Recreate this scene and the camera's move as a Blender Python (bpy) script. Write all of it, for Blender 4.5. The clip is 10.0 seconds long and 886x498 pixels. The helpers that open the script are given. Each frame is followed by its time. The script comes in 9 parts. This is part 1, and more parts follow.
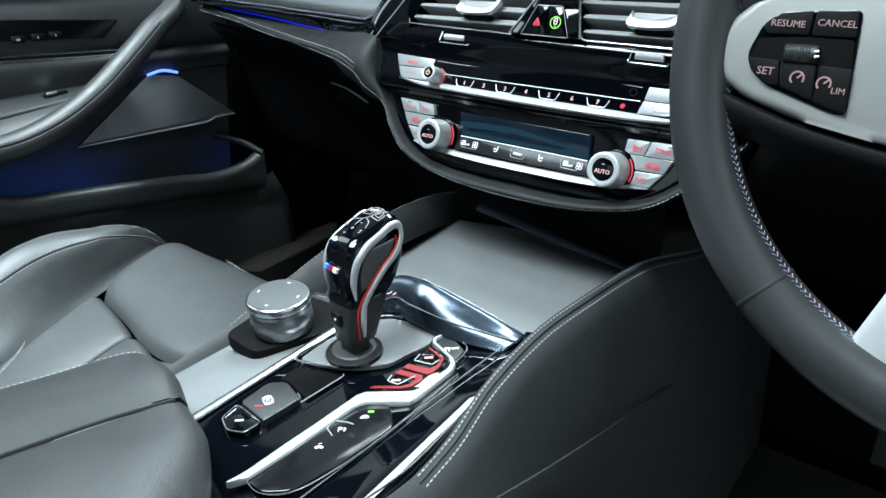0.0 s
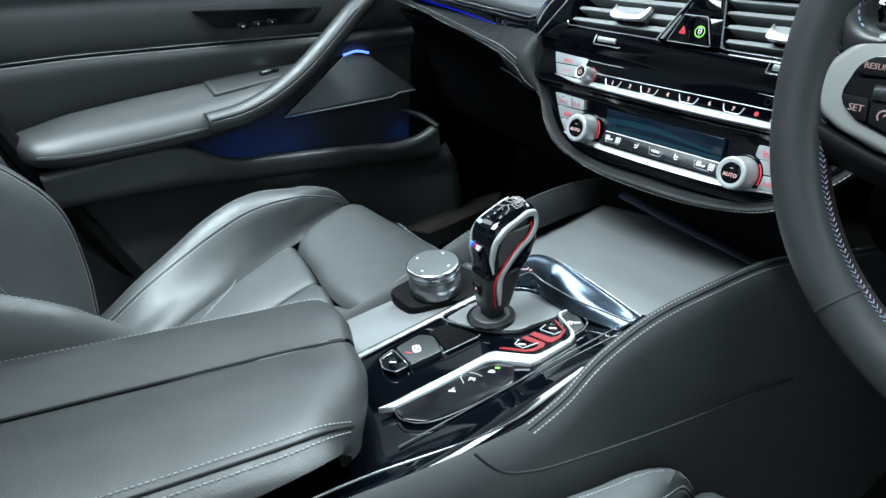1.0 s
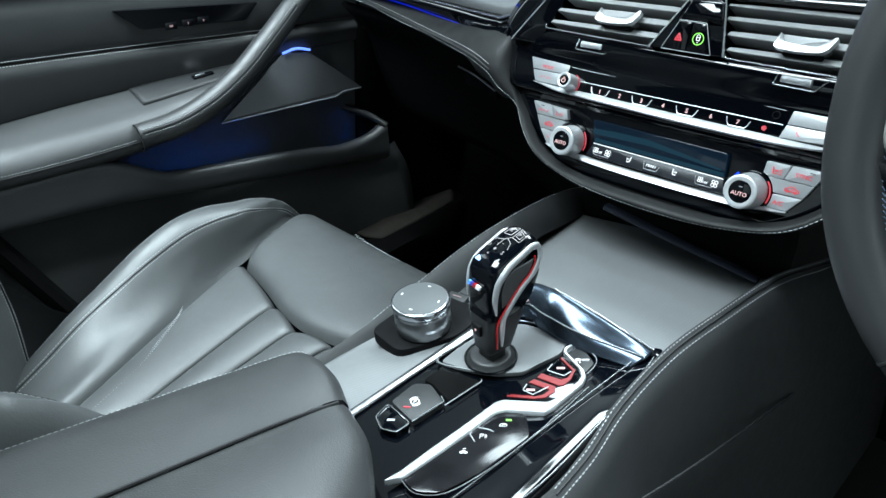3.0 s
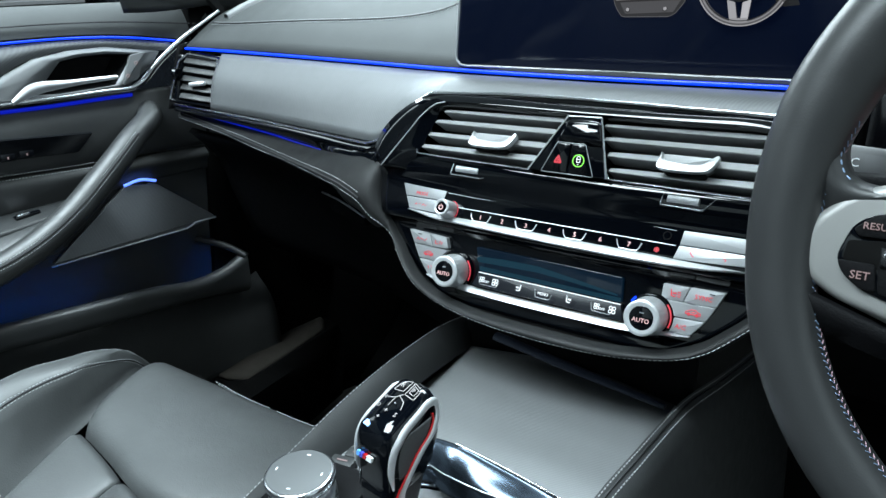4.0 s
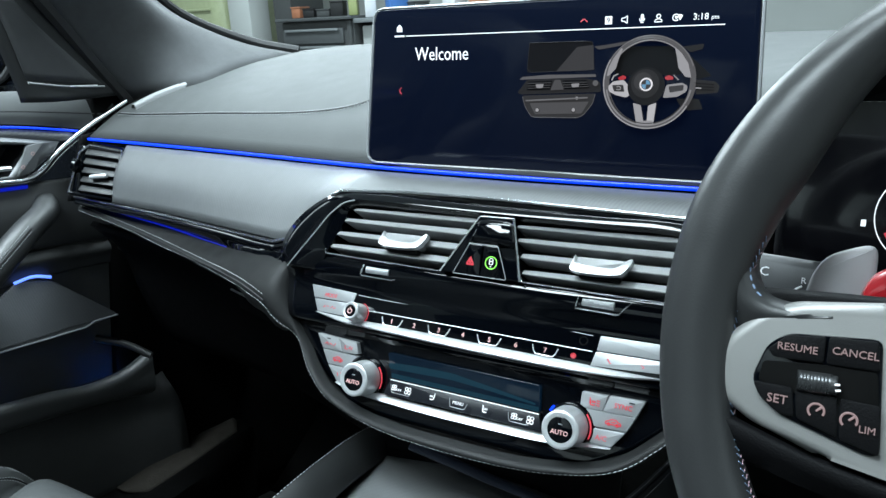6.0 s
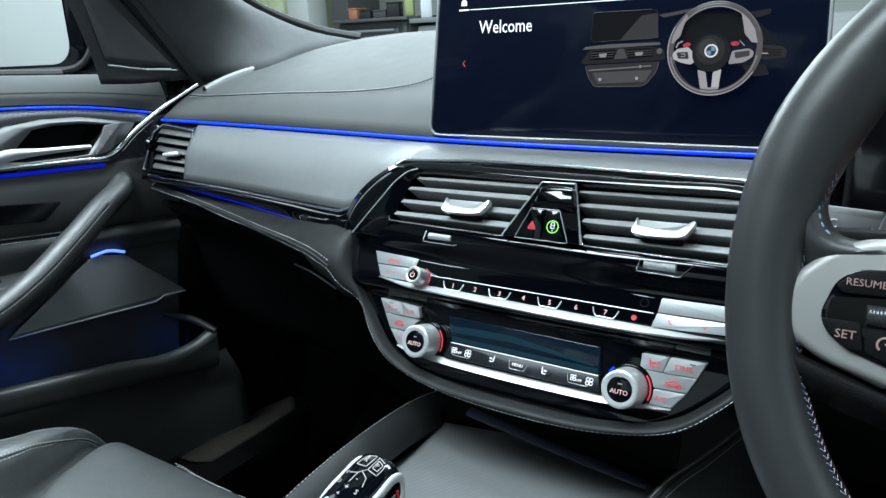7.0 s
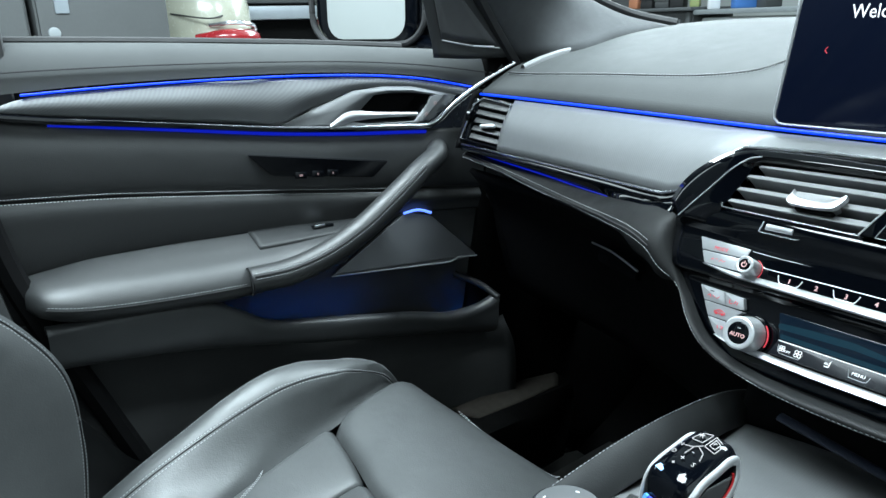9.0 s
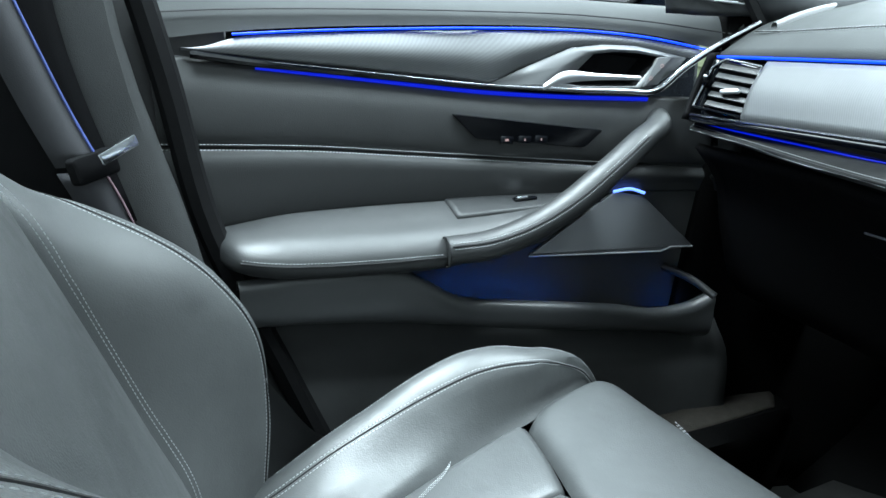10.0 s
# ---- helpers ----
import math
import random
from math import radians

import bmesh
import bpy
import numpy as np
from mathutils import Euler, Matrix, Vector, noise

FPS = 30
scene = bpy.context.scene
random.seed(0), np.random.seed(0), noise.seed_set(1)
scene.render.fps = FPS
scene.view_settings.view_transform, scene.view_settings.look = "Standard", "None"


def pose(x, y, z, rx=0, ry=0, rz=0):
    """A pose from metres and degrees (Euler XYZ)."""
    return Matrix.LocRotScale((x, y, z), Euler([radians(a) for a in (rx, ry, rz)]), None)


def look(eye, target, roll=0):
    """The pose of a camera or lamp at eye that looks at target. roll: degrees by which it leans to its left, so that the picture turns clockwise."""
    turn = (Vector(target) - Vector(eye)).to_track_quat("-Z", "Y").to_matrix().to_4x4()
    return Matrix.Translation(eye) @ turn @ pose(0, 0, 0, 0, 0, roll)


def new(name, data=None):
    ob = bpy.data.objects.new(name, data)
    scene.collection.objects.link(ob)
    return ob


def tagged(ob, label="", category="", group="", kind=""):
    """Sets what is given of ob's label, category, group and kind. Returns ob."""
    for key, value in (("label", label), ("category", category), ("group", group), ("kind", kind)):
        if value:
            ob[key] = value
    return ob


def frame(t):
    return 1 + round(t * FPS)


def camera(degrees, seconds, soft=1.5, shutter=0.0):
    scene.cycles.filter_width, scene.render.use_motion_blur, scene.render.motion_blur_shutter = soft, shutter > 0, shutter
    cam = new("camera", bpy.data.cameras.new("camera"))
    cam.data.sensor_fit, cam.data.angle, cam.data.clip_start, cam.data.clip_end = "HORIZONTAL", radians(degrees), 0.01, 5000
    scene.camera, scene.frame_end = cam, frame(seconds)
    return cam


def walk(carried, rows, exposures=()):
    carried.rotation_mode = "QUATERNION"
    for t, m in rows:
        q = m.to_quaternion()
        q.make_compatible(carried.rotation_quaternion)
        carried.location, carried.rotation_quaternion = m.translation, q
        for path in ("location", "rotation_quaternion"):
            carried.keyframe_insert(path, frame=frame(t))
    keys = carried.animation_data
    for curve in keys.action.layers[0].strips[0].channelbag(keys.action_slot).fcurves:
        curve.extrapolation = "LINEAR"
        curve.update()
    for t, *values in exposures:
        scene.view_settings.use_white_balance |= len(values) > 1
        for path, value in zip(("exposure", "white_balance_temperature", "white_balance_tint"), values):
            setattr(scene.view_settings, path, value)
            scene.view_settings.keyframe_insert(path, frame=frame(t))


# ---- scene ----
import functools

from mathutils.bvhtree import BVHTree

cam = camera(63.1, 10.0)

PATH = [
    (0, (0.35, -0.52, 0.823), (-0.79, 0.845, -0.092), -3.4),
    (0.5, (0.359, -0.531, 0.836), (-0.933, 0.665, -0.112), -4.5),
    (1, (0.43, -0.55, 0.882), (-1.014, 0.434, -0.091), -6.6),
    (1.5, (0.516, -0.533, 0.892), (-1.016, 0.265, -0.115), -7.2),
    (2, (0.469, -0.558, 0.891), (-1.039, 0.272, -0.127), -7.0),
    (2.5, (0.391, -0.555, 0.905), (-0.998, 0.395, -0.175), -6.9),
    (4, (0.265, -0.487, 0.893), (-0.818, 0.983, 0.077), -4.6),
    (4.5, (0.256, -0.462, 0.896), (-0.734, 1.12, 0.178), -3.7),
    (5, (0.259, -0.449, 0.903), (-0.687, 1.184, 0.241), -3.4),
    (5.5, (0.26, -0.436, 0.904), (-0.672, 1.219, 0.278), -3.0),
    (7, (0.263, -0.471, 0.871), (-0.812, 1.104, 0.269), -3.4),
    (7.5, (0.264, -0.458, 0.864), (-0.892, 1.065, 0.277), -3.4),
    (8, (0.244, -0.459, 0.86), (-1.033, 0.973, 0.296), -2.8),
    (8.5, (0.228, -0.508, 0.863), (-1.213, 0.758, 0.296), -2.6),
    (9, (0.22, -0.543, 0.864), (-1.324, 0.579, 0.266), -1.8),
    (9.5, (0.168, -0.579, 0.83), (-1.467, 0.382, 0.193), -1.3),
    (10, (0.084, -0.566, 0.792), (-1.662, 0.221, 0.218), -1.1),
]
walk(cam, [(t, look(eye, target, roll)) for t, eye, target, roll in PATH],
     [(0.0, 0.03), (1.5, 0.05), (2.5, -0.01), (4.0, -0.12), (5.5, -0.12), (7.5, -0.25), (8.5, -0.14), (9.2, 0.04), (10.0, 0.52)])

# ---- light ----
world = bpy.data.worlds.new("garage_air")
scene.world = world
world.use_nodes = True
world.node_tree.nodes["Background"].inputs[0].default_value = (0.85, 0.93, 1.0, 1)
world.node_tree.nodes["Background"].inputs[1].default_value = 0.004


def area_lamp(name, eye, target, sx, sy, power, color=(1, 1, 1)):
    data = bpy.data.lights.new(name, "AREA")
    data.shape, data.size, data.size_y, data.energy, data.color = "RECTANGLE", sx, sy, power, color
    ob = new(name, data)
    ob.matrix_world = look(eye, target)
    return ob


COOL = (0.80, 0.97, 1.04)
# Two unseen lamps, placed by where reflections and lit surfaces point.
area_lamp("unseen_lamp_front", (-3.2, 3.3, 2.3), (-0.3, 0.0, 0.7), 3.6, 0.9, 230, COOL)
area_lamp("unseen_lamp_over_windscreen", (-0.1, 1.25, 2.9), (-0.2, 0.1, 0.5), 1.5, 0.8, 185, COOL)
# Unseen fill lights added to brighten the far bench and both cabin sides.
area_lamp("unseen_fill_far", (-4.0, 3.6, 2.95), (-4.0, 4.6, 0.6), 3.0, 0.4, 110, COOL)
area_lamp("unseen_fill_driver_side", (2.0, -0.5, 2.3), (0.0, -0.2, 0.5), 1.6, 3.0, 25, COOL)
area_lamp("unseen_fill_passenger_side", (-2.7, -0.35, 2.6), (-0.4, 0.0, 0.7), 0.6, 2.4, 35, COOL)
# Unseen fill light added above the roof opening to brighten seats and console.
area_lamp("unseen_fill_over_roof", (-0.55, -0.75, 2.9), (-0.25, -0.55, 0.5), 1.4, 1.8, 400, COOL)
# Unseen fill light added so that the wall in the mirror looks bright.
area_lamp("unseen_fill_rear", (-2.0, -4.2, 2.9), (-2.0, -5.0, 1.4), 2.0, 0.4, 45, COOL)


# ---- materials ----
def material(name, base, rough=0.5, metal=0.0, grain=0.0, grain_scale=600.0, vary=0.12, vary_scale=18.0, rough_vary=0.1,
             coat=0.0, spec=0.5, emit=None, power=0.0, sheen=0.0, crease=0.03):
    m = bpy.data.materials.new(name)
    m.use_nodes = True
    nt = m.node_tree
    b = nt.nodes["Principled BSDF"]
    link = nt.links.new
    tc = nt.nodes.new("ShaderNodeTexCoord")
    n = nt.nodes.new("ShaderNodeTexNoise")
    n.inputs["Scale"].default_value, n.inputs["Detail"].default_value = vary_scale, 4
    link(tc.outputs["Object"], n.inputs["Vector"])
    ramp = nt.nodes.new("ShaderNodeMapRange")
    ramp.inputs["To Min"].default_value, ramp.inputs["To Max"].default_value = 1 - vary, 1 + vary
    link(n.outputs["Fac"], ramp.inputs["Value"])
    mul = nt.nodes.new("ShaderNodeMix")
    mul.data_type, mul.blend_type = "RGBA", "MULTIPLY"
    mul.inputs[0].default_value = 1
    mul.inputs[6].default_value = (*base, 1)
    link(ramp.outputs["Result"], mul.inputs[7])
    link(mul.outputs[2], b.inputs["Base Color"])
    rr = nt.nodes.new("ShaderNodeMapRange")
    rr.inputs["To Min"].default_value, rr.inputs["To Max"].default_value = max(0.02, rough - rough_vary), min(1, rough + rough_vary)
    n2 = nt.nodes.new("ShaderNodeTexNoise")
    n2.inputs["Scale"].default_value, n2.inputs["Detail"].default_value = vary_scale * 4.3, 3
    link(tc.outputs["Object"], n2.inputs["Vector"])
    link(n2.outputs["Fac"], rr.inputs["Value"])
    link(rr.outputs["Result"], b.inputs["Roughness"])
    b.inputs["Metallic"].default_value = metal
    b.inputs["Coat Weight"].default_value = coat
    b.inputs["Coat Roughness"].default_value = 0.04
    b.inputs["Specular IOR Level"].default_value = spec
    b.inputs["Sheen Weight"].default_value = sheen
    if grain:
        v = nt.nodes.new("ShaderNodeTexVoronoi")
        v.inputs["Scale"].default_value = grain_scale
        link(tc.outputs["Object"], v.inputs["Vector"])
        bump = nt.nodes.new("ShaderNodeBump")
        bump.inputs["Strength"].default_value, bump.inputs["Distance"].default_value = grain, 0.0006
        link(v.outputs["Distance"], bump.inputs["Height"])
        n3 = nt.nodes.new("ShaderNodeTexNoise")
        n3.inputs["Scale"].default_value, n3.inputs["Detail"].default_value = 24, 4
        link(tc.outputs["Object"], n3.inputs["Vector"])
        bump2 = nt.nodes.new("ShaderNodeBump")
        bump2.inputs["Strength"].default_value, bump2.inputs["Distance"].default_value = crease, 0.005
        link(n3.outputs["Fac"], bump2.inputs["Height"])
        link(bump2.outputs["Normal"], bump.inputs["Normal"])
        link(bump.outputs["Normal"], b.inputs["Normal"])
    if emit:
        b.inputs["Emission Color"].default_value = (*emit, 1)
        b.inputs["Emission Strength"].default_value = power
    return m


def weave(name, base, rough, metal, period, angle, depth=0.35, dark=0.5):
    """A fine ribbed inlay: two crossed waves of small period."""
    m = material(name, base, rough, metal, vary=0.06)
    nt = m.node_tree
    b = nt.nodes["Principled BSDF"]
    tc = nt.nodes.new("ShaderNodeTexCoord")
    mp = nt.nodes.new("ShaderNodeMapping")
    mp.inputs["Rotation"].default_value = [radians(a) for a in angle]
    nt.links.new(tc.outputs["Object"], mp.inputs["Vector"])
    w = nt.nodes.new("ShaderNodeTexWave")
    w.inputs["Scale"].default_value = 2 * math.pi / (20 * period)
    w.inputs["Distortion"].default_value = 0.4
    w.inputs["Detail"].default_value = 1
    nt.links.new(mp.outputs["Vector"], w.inputs["Vector"])
    bump = nt.nodes.new("ShaderNodeBump")
    bump.inputs["Strength"].default_value, bump.inputs["Distance"].default_value = depth, 0.0006
    nt.links.new(w.outputs["Fac"], bump.inputs["Height"])
    nt.links.new(bump.outputs["Normal"], b.inputs["Normal"])
    old = b.inputs["Base Color"].links[0].from_socket
    mul = nt.nodes.new("ShaderNodeMix")
    mul.data_type, mul.blend_type = "RGBA", "MULTIPLY"
    mul.inputs[0].default_value = 1
    mr = nt.nodes.new("ShaderNodeMapRange")
    mr.inputs["To Min"].default_value = dark
    nt.links.new(w.outputs["Fac"], mr.inputs["Value"])
    nt.links.new(old, mul.inputs[6])
    nt.links.new(mr.outputs["Result"], mul.inputs[7])
    nt.links.new(mul.outputs[2], b.inputs["Base Color"])
    return m


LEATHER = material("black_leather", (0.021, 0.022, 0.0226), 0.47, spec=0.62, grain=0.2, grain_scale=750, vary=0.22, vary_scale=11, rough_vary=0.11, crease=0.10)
SEAT_LEATHER = material("seat_leather", (0.056, 0.0588, 0.0598), 0.48, spec=0.75, grain=0.25, grain_scale=620, vary=0.3, vary_scale=11, rough_vary=0.13, crease=0.22)
DASH_LEATHER = material("dash_leather", (0.060, 0.0625, 0.063), 0.72, spec=0.15, grain=0.2, grain_scale=800, vary=0.1, vary_scale=9)
WHEEL_LEATHER = material("wheel_leather", (0.019, 0.0195, 0.0203), 0.42, grain=0.07, grain_scale=900, vary=0.15, vary_scale=14)
# Dark plastic taken nearer black so that parts under the dash keep their shade.
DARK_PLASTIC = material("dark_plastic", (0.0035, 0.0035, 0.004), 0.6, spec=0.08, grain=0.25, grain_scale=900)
SOFT_PLASTIC = material("soft_plastic", (0.016, 0.0168, 0.0175), 0.48, spec=0.4, grain=0.25, grain_scale=900)
# Lighter base than the passenger flank's, with light from the driver's side in it.
LIT_FLANK = material("lit_flank_leather", (0.040, 0.0413, 0.0427), 0.44, spec=0.7, grain=0.22, grain_scale=800, vary=0.15)
# Near-black that stands for the shade inside vents, wells and recesses.
RECESS_SHADE = material("recess_shade", (0.002, 0.002, 0.002), 0.9, spec=0.1)
DEEP_BLUE = material("deep_blue_light", (0.0, 0.005, 0.1), 0.5, emit=(0.0, 0.008, 0.50), power=0.9)
# Piano black with its gloss lowered to keep lamp reflections weak.
GLOSS_SOFT = material("dulled_piano_black", (0.004, 0.0045, 0.006), 0.18, spec=0.25, vary=0.05)
# The trace of blue in this base stands for reflected ambient light.
GLOSS = material("piano_black", (0.0010, 0.0015, 0.0026), 0.05, spec=0.36, vary=0.05, rough_vary=0.03)
CHROME = material("satin_chrome", (0.72, 0.74, 0.77), 0.2, 1.0, vary=0.05, rough_vary=0.06)
SILVER = material("silver_paint", (0.60, 0.61, 0.625), 0.36, 0.55, grain=0.05, grain_scale=1500, vary=0.06)
SILVER_KEY = material("silver_key", (0.36, 0.368, 0.38), 0.42, 0.35, vary=0.06)
SLAT = material("vent_slat", (0.25, 0.254, 0.258), 0.45, 0.1, vary=0.08)
TRIM = weave("ribbed_silver_inlay", (0.195, 0.20, 0.205), 0.55, 0.65, 0.0024, (0, 40, 25), depth=0.12, dark=0.86)
TRAY = weave("ribbed_tray", (0.19, 0.195, 0.199), 0.55, 0.3, 0.0020, (0, 0, 75), depth=0.25, dark=0.8)
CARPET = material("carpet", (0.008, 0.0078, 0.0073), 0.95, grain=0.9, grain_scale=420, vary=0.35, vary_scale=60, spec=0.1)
# Darker than the carpet: the footwell's deep shade is put into this colour.
SHADED_FOOTWELL = material("shaded_footwell_felt", (0.002, 0.002, 0.002), 0.95, grain=0.6, grain_scale=500, vary=0.3, vary_scale=50, spec=0.05)
DOOR_CARPET = material("door_felt", (0.042, 0.0432, 0.0438), 0.9, grain=0.5, grain_scale=900, vary=0.2, spec=0.2)
SUEDE = material("grey_suede", (0.038, 0.040, 0.0425), 0.9, grain=0.3, grain_scale=1200, vary=0.4, vary_scale=24, sheen=0.12)
BLACK_SEAL = material("black_seal", (0.004, 0.004, 0.0045), 0.8, spec=0.15)
THREAD = material("pale_thread", (0.40, 0.41, 0.42), 0.7)
DARK_THREAD = material("seam_dark", (0.006, 0.006, 0.007), 0.7)
BLUE_LIGHT = material("blue_light", (0.0, 0.02, 0.3), 0.4, emit=(0.0, 0.04, 1.0), power=1.9)
PALE_BLUE_LIGHT = material("pale_blue_light", (0.1, 0.15, 0.4), 0.4, emit=(0.10, 0.22, 1.0), power=2.2)
RED_GLOW = material("red_backlight", (0.3, 0.02, 0.03), 0.5, emit=(1.0, 0.09, 0.13), power=0.5)
GREEN_GLOW = material("green_backlight", (0.1, 0.4, 0.05), 0.5, emit=(0.3, 1.0, 0.12), power=1.2)
WHITE_GLOW = material("white_backlight", (0.5, 0.5, 0.5), 0.5, emit=(0.85, 0.92, 1.0), power=0.9)
ROSE_GLOW = material("rose_backlight", (0.5, 0.3, 0.3), 0.5, emit=(1.0, 0.62, 0.62), power=0.55)
DIM_GLOW = material("dim_backlight", (0.10, 0.07, 0.07), 0.5, emit=(0.9, 0.60, 0.60), power=0.26)
RED_PAINT = material("red_paint", (0.45, 0.01, 0.012), 0.3, coat=0.5)
CAR_RED = material("red_plastic", (0.26, 0.008, 0.012), 0.25, coat=0.6)
GRILLE = weave("speaker_mesh", (0.16, 0.165, 0.175), 0.42, 0.6, 0.0010, (30, 0, 45), depth=0.3, dark=0.6)
STRIP = material("dark_chrome", (0.40, 0.41, 0.43), 0.24, 1.0, vary=0.05, rough_vary=0.06)
# Darker copy of the black leather, with the shade under the inlay in it.
SHADED_ROLL_LEATHER = material("shaded_roll_leather", (0.007, 0.0073, 0.0076), 0.56, spec=0.26, grain=0.09, grain_scale=750, vary=0.2, vary_scale=11)
SILL_FELT = material("sill_felt", (0.024, 0.021, 0.018), 0.95, grain=0.8, grain_scale=420, vary=0.35, vary_scale=60, spec=0.1)
WHITE = material("white_print", (0.75, 0.76, 0.78), 0.5)


# ---- mesh helpers ----
def V(*a):
    return Vector(a if len(a) == 3 else a[0])


def spline(pts, n):
    """n points, evenly spread over a smooth curve through pts."""
    p = np.array([tuple(q) for q in pts], float)
    if len(p) == 2:
        return [Vector(p[0] + (p[1] - p[0]) * k / (n - 1)) for k in range(n)]
    d = np.r_[0, np.cumsum(np.sqrt(np.linalg.norm(np.diff(p, axis=0), axis=1)))]
    ext = np.vstack([2 * p[0] - p[1], p, 2 * p[-1] - p[-2]])
    de = np.r_[2 * d[0] - d[1], d, 2 * d[-1] - d[-2]]
    fine = []
    for i in range(len(p) - 1):
        p0, p1, p2, p3 = ext[i:i + 4]
        t0, t1, t2, t3 = de[i:i + 4]
        for t in np.linspace(t1, t2, 13)[:-1]:
            a1 = (t1 - t) / (t1 - t0) * p0 + (t - t0) / (t1 - t0) * p1
            a2 = (t2 - t) / (t2 - t1) * p1 + (t - t1) / (t2 - t1) * p2
            a3 = (t3 - t) / (t3 - t2) * p2 + (t - t2) / (t3 - t2) * p3
            b1 = (t2 - t) / (t2 - t0) * a1 + (t - t0) / (t2 - t0) * a2
            b2 = (t3 - t) / (t3 - t1) * a2 + (t - t1) / (t3 - t1) * a3
            fine.append((t2 - t) / (t2 - t1) * b1 + (t - t1) / (t2 - t1) * b2)
    fine.append(p[-1])
    fine = np.array(fine)
    s = np.r_[0, np.cumsum(np.linalg.norm(np.diff(fine, axis=0), axis=1))]
    at = np.linspace(0, s[-1], n)
    return [Vector([np.interp(a, s, fine[:, k]) for k in range(3)]) for a in at]


def spline_yz(pts, n):
    """The same for points of a plane."""
    return [(p.x, p.y) for p in spline([(*q, 0.0) for q in pts], n)]


def straight(pts, n):
    """n points spread over the polyline pts, keeping its corners roughly."""
    p = np.array([tuple(q) for q in pts], float)
    s = np.r_[0, np.cumsum(np.linalg.norm(np.diff(p, axis=0), axis=1))]
    return [Vector([np.interp(a, s, p[:, k]) for k in range(3)]) for a in np.linspace(0, s[-1], n)]


def part(name, bm, mat, parent=None, label="", sharp=40, at=None, solid=0.0, inward=-1.0, sub=0):
    """Links a bmesh in world coordinates as one mesh under a thing or under a part."""
    me = bpy.data.meshes.new(name)
    if solid:
        # sheets face the middle of the cabin and thicken away from it
        eye = Vector((0.15, -0.45, 0.95))
        if sum(f.normal.dot(eye - f.calc_center_median()) * f.calc_area() for f in (bm.normal_update() or bm).faces) < 0:
            bmesh.ops.reverse_faces(bm, faces=bm.faces[:])
    else:
        bmesh.ops.recalc_face_normals(bm, faces=bm.faces[:])
    bm.to_mesh(me)
    bm.free()
    me.materials.append(mat)
    me.shade_smooth()
    me.set_sharp_from_angle(angle=radians(sharp))
    ob = new(name, me)
    if parent is not None:
        ob.parent = parent
        ob.matrix_parent_inverse = parent.matrix_basis.inverted() if parent.parent is None else Matrix()
    if solid:
        s = ob.modifiers.new("thickness", "SOLIDIFY")
        s.thickness, s.offset, s.use_even_offset = solid, inward, False
    if sub:
        s = ob.modifiers.new("smooth", "SUBSURF")
        s.levels = s.render_levels = sub
    return tagged(ob, label)


def thing(name, base, label, category, group="", kind=""):
    ob = new(name)
    ob.empty_display_size = 0.05
    ob.matrix_basis = Matrix.Translation(base)
    return tagged(ob, label, category, group, kind)


def grid(rows, closed=False, caps=False, bm=None):
    """A mesh over rows of points; closed joins each row's end to its start."""
    bm = bm or bmesh.new()
    vs = [[bm.verts.new(p) for p in r] for r in rows]
    w = len(vs[0])
    for a, b in zip(vs, vs[1:]):
        for j in range(w if closed else w - 1):
            k = (j + 1) % w
            bm.faces.new((a[j], a[k], b[k], b[j]))
    if caps and closed:
        bm.faces.new(vs[0][::-1])
        bm.faces.new(vs[-1])
    return bm


def patch(rows, nu=40, nv=14):
    """A smooth sheet through a few rows of control points."""
    along = [spline(r, nu) for r in rows]
    cross = [spline([a[i] for a in along], nv) for i in range(nu)]
    return grid(cross)


def tube(pts, r, seg=12, n=0, flat=1.0, up=(0, 0, 1), bm=None, smooth=True):
    """A round bar along a curve; r is one radius or one for each control point; flat squeezes it along up."""
    n = n or max(8, 6 * len(pts))
    c = (spline if smooth else straight)(pts, n)
    rad = [float(v) for v in np.interp(np.linspace(0, 1, n), np.linspace(0, 1, len(r)), r)] if isinstance(r, (list, tuple)) else [r] * n
    rows = []
    for i, p in enumerate(c):
        d = (c[min(i + 1, n - 1)] - c[max(i - 1, 0)]).normalized()
        side = d.cross(Vector(up)).normalized()
        top = side.cross(d)
        rows.append([p + rad[i] * (math.cos(a) * side + flat * math.sin(a) * top) for a in (2 * math.pi * k / seg for k in range(seg))])
    return grid(rows, True, True, bm)


def box(m, sx, sy, sz, bevel=0.0, seg=2, bm=None):
    """A box of the given size about the pose m, with rounded edges."""
    own = bmesh.new()
    bmesh.ops.create_cube(own, size=1, matrix=Matrix.Diagonal((sx, sy, sz, 1)))
    if bevel:
        bmesh.ops.bevel(own, geom=own.edges[:], offset=bevel, segments=seg, affect="EDGES", profile=0.5)
    bmesh.ops.transform(own, matrix=m, verts=own.verts[:])
    if bm is None:
        return own
    merge(bm, own)
    return bm


def merge(bm, other):
    vs = {v: bm.verts.new(v.co) for v in other.verts}
    for f in other.faces:
        bm.faces.new([vs[v] for v in f.verts])
    other.free()


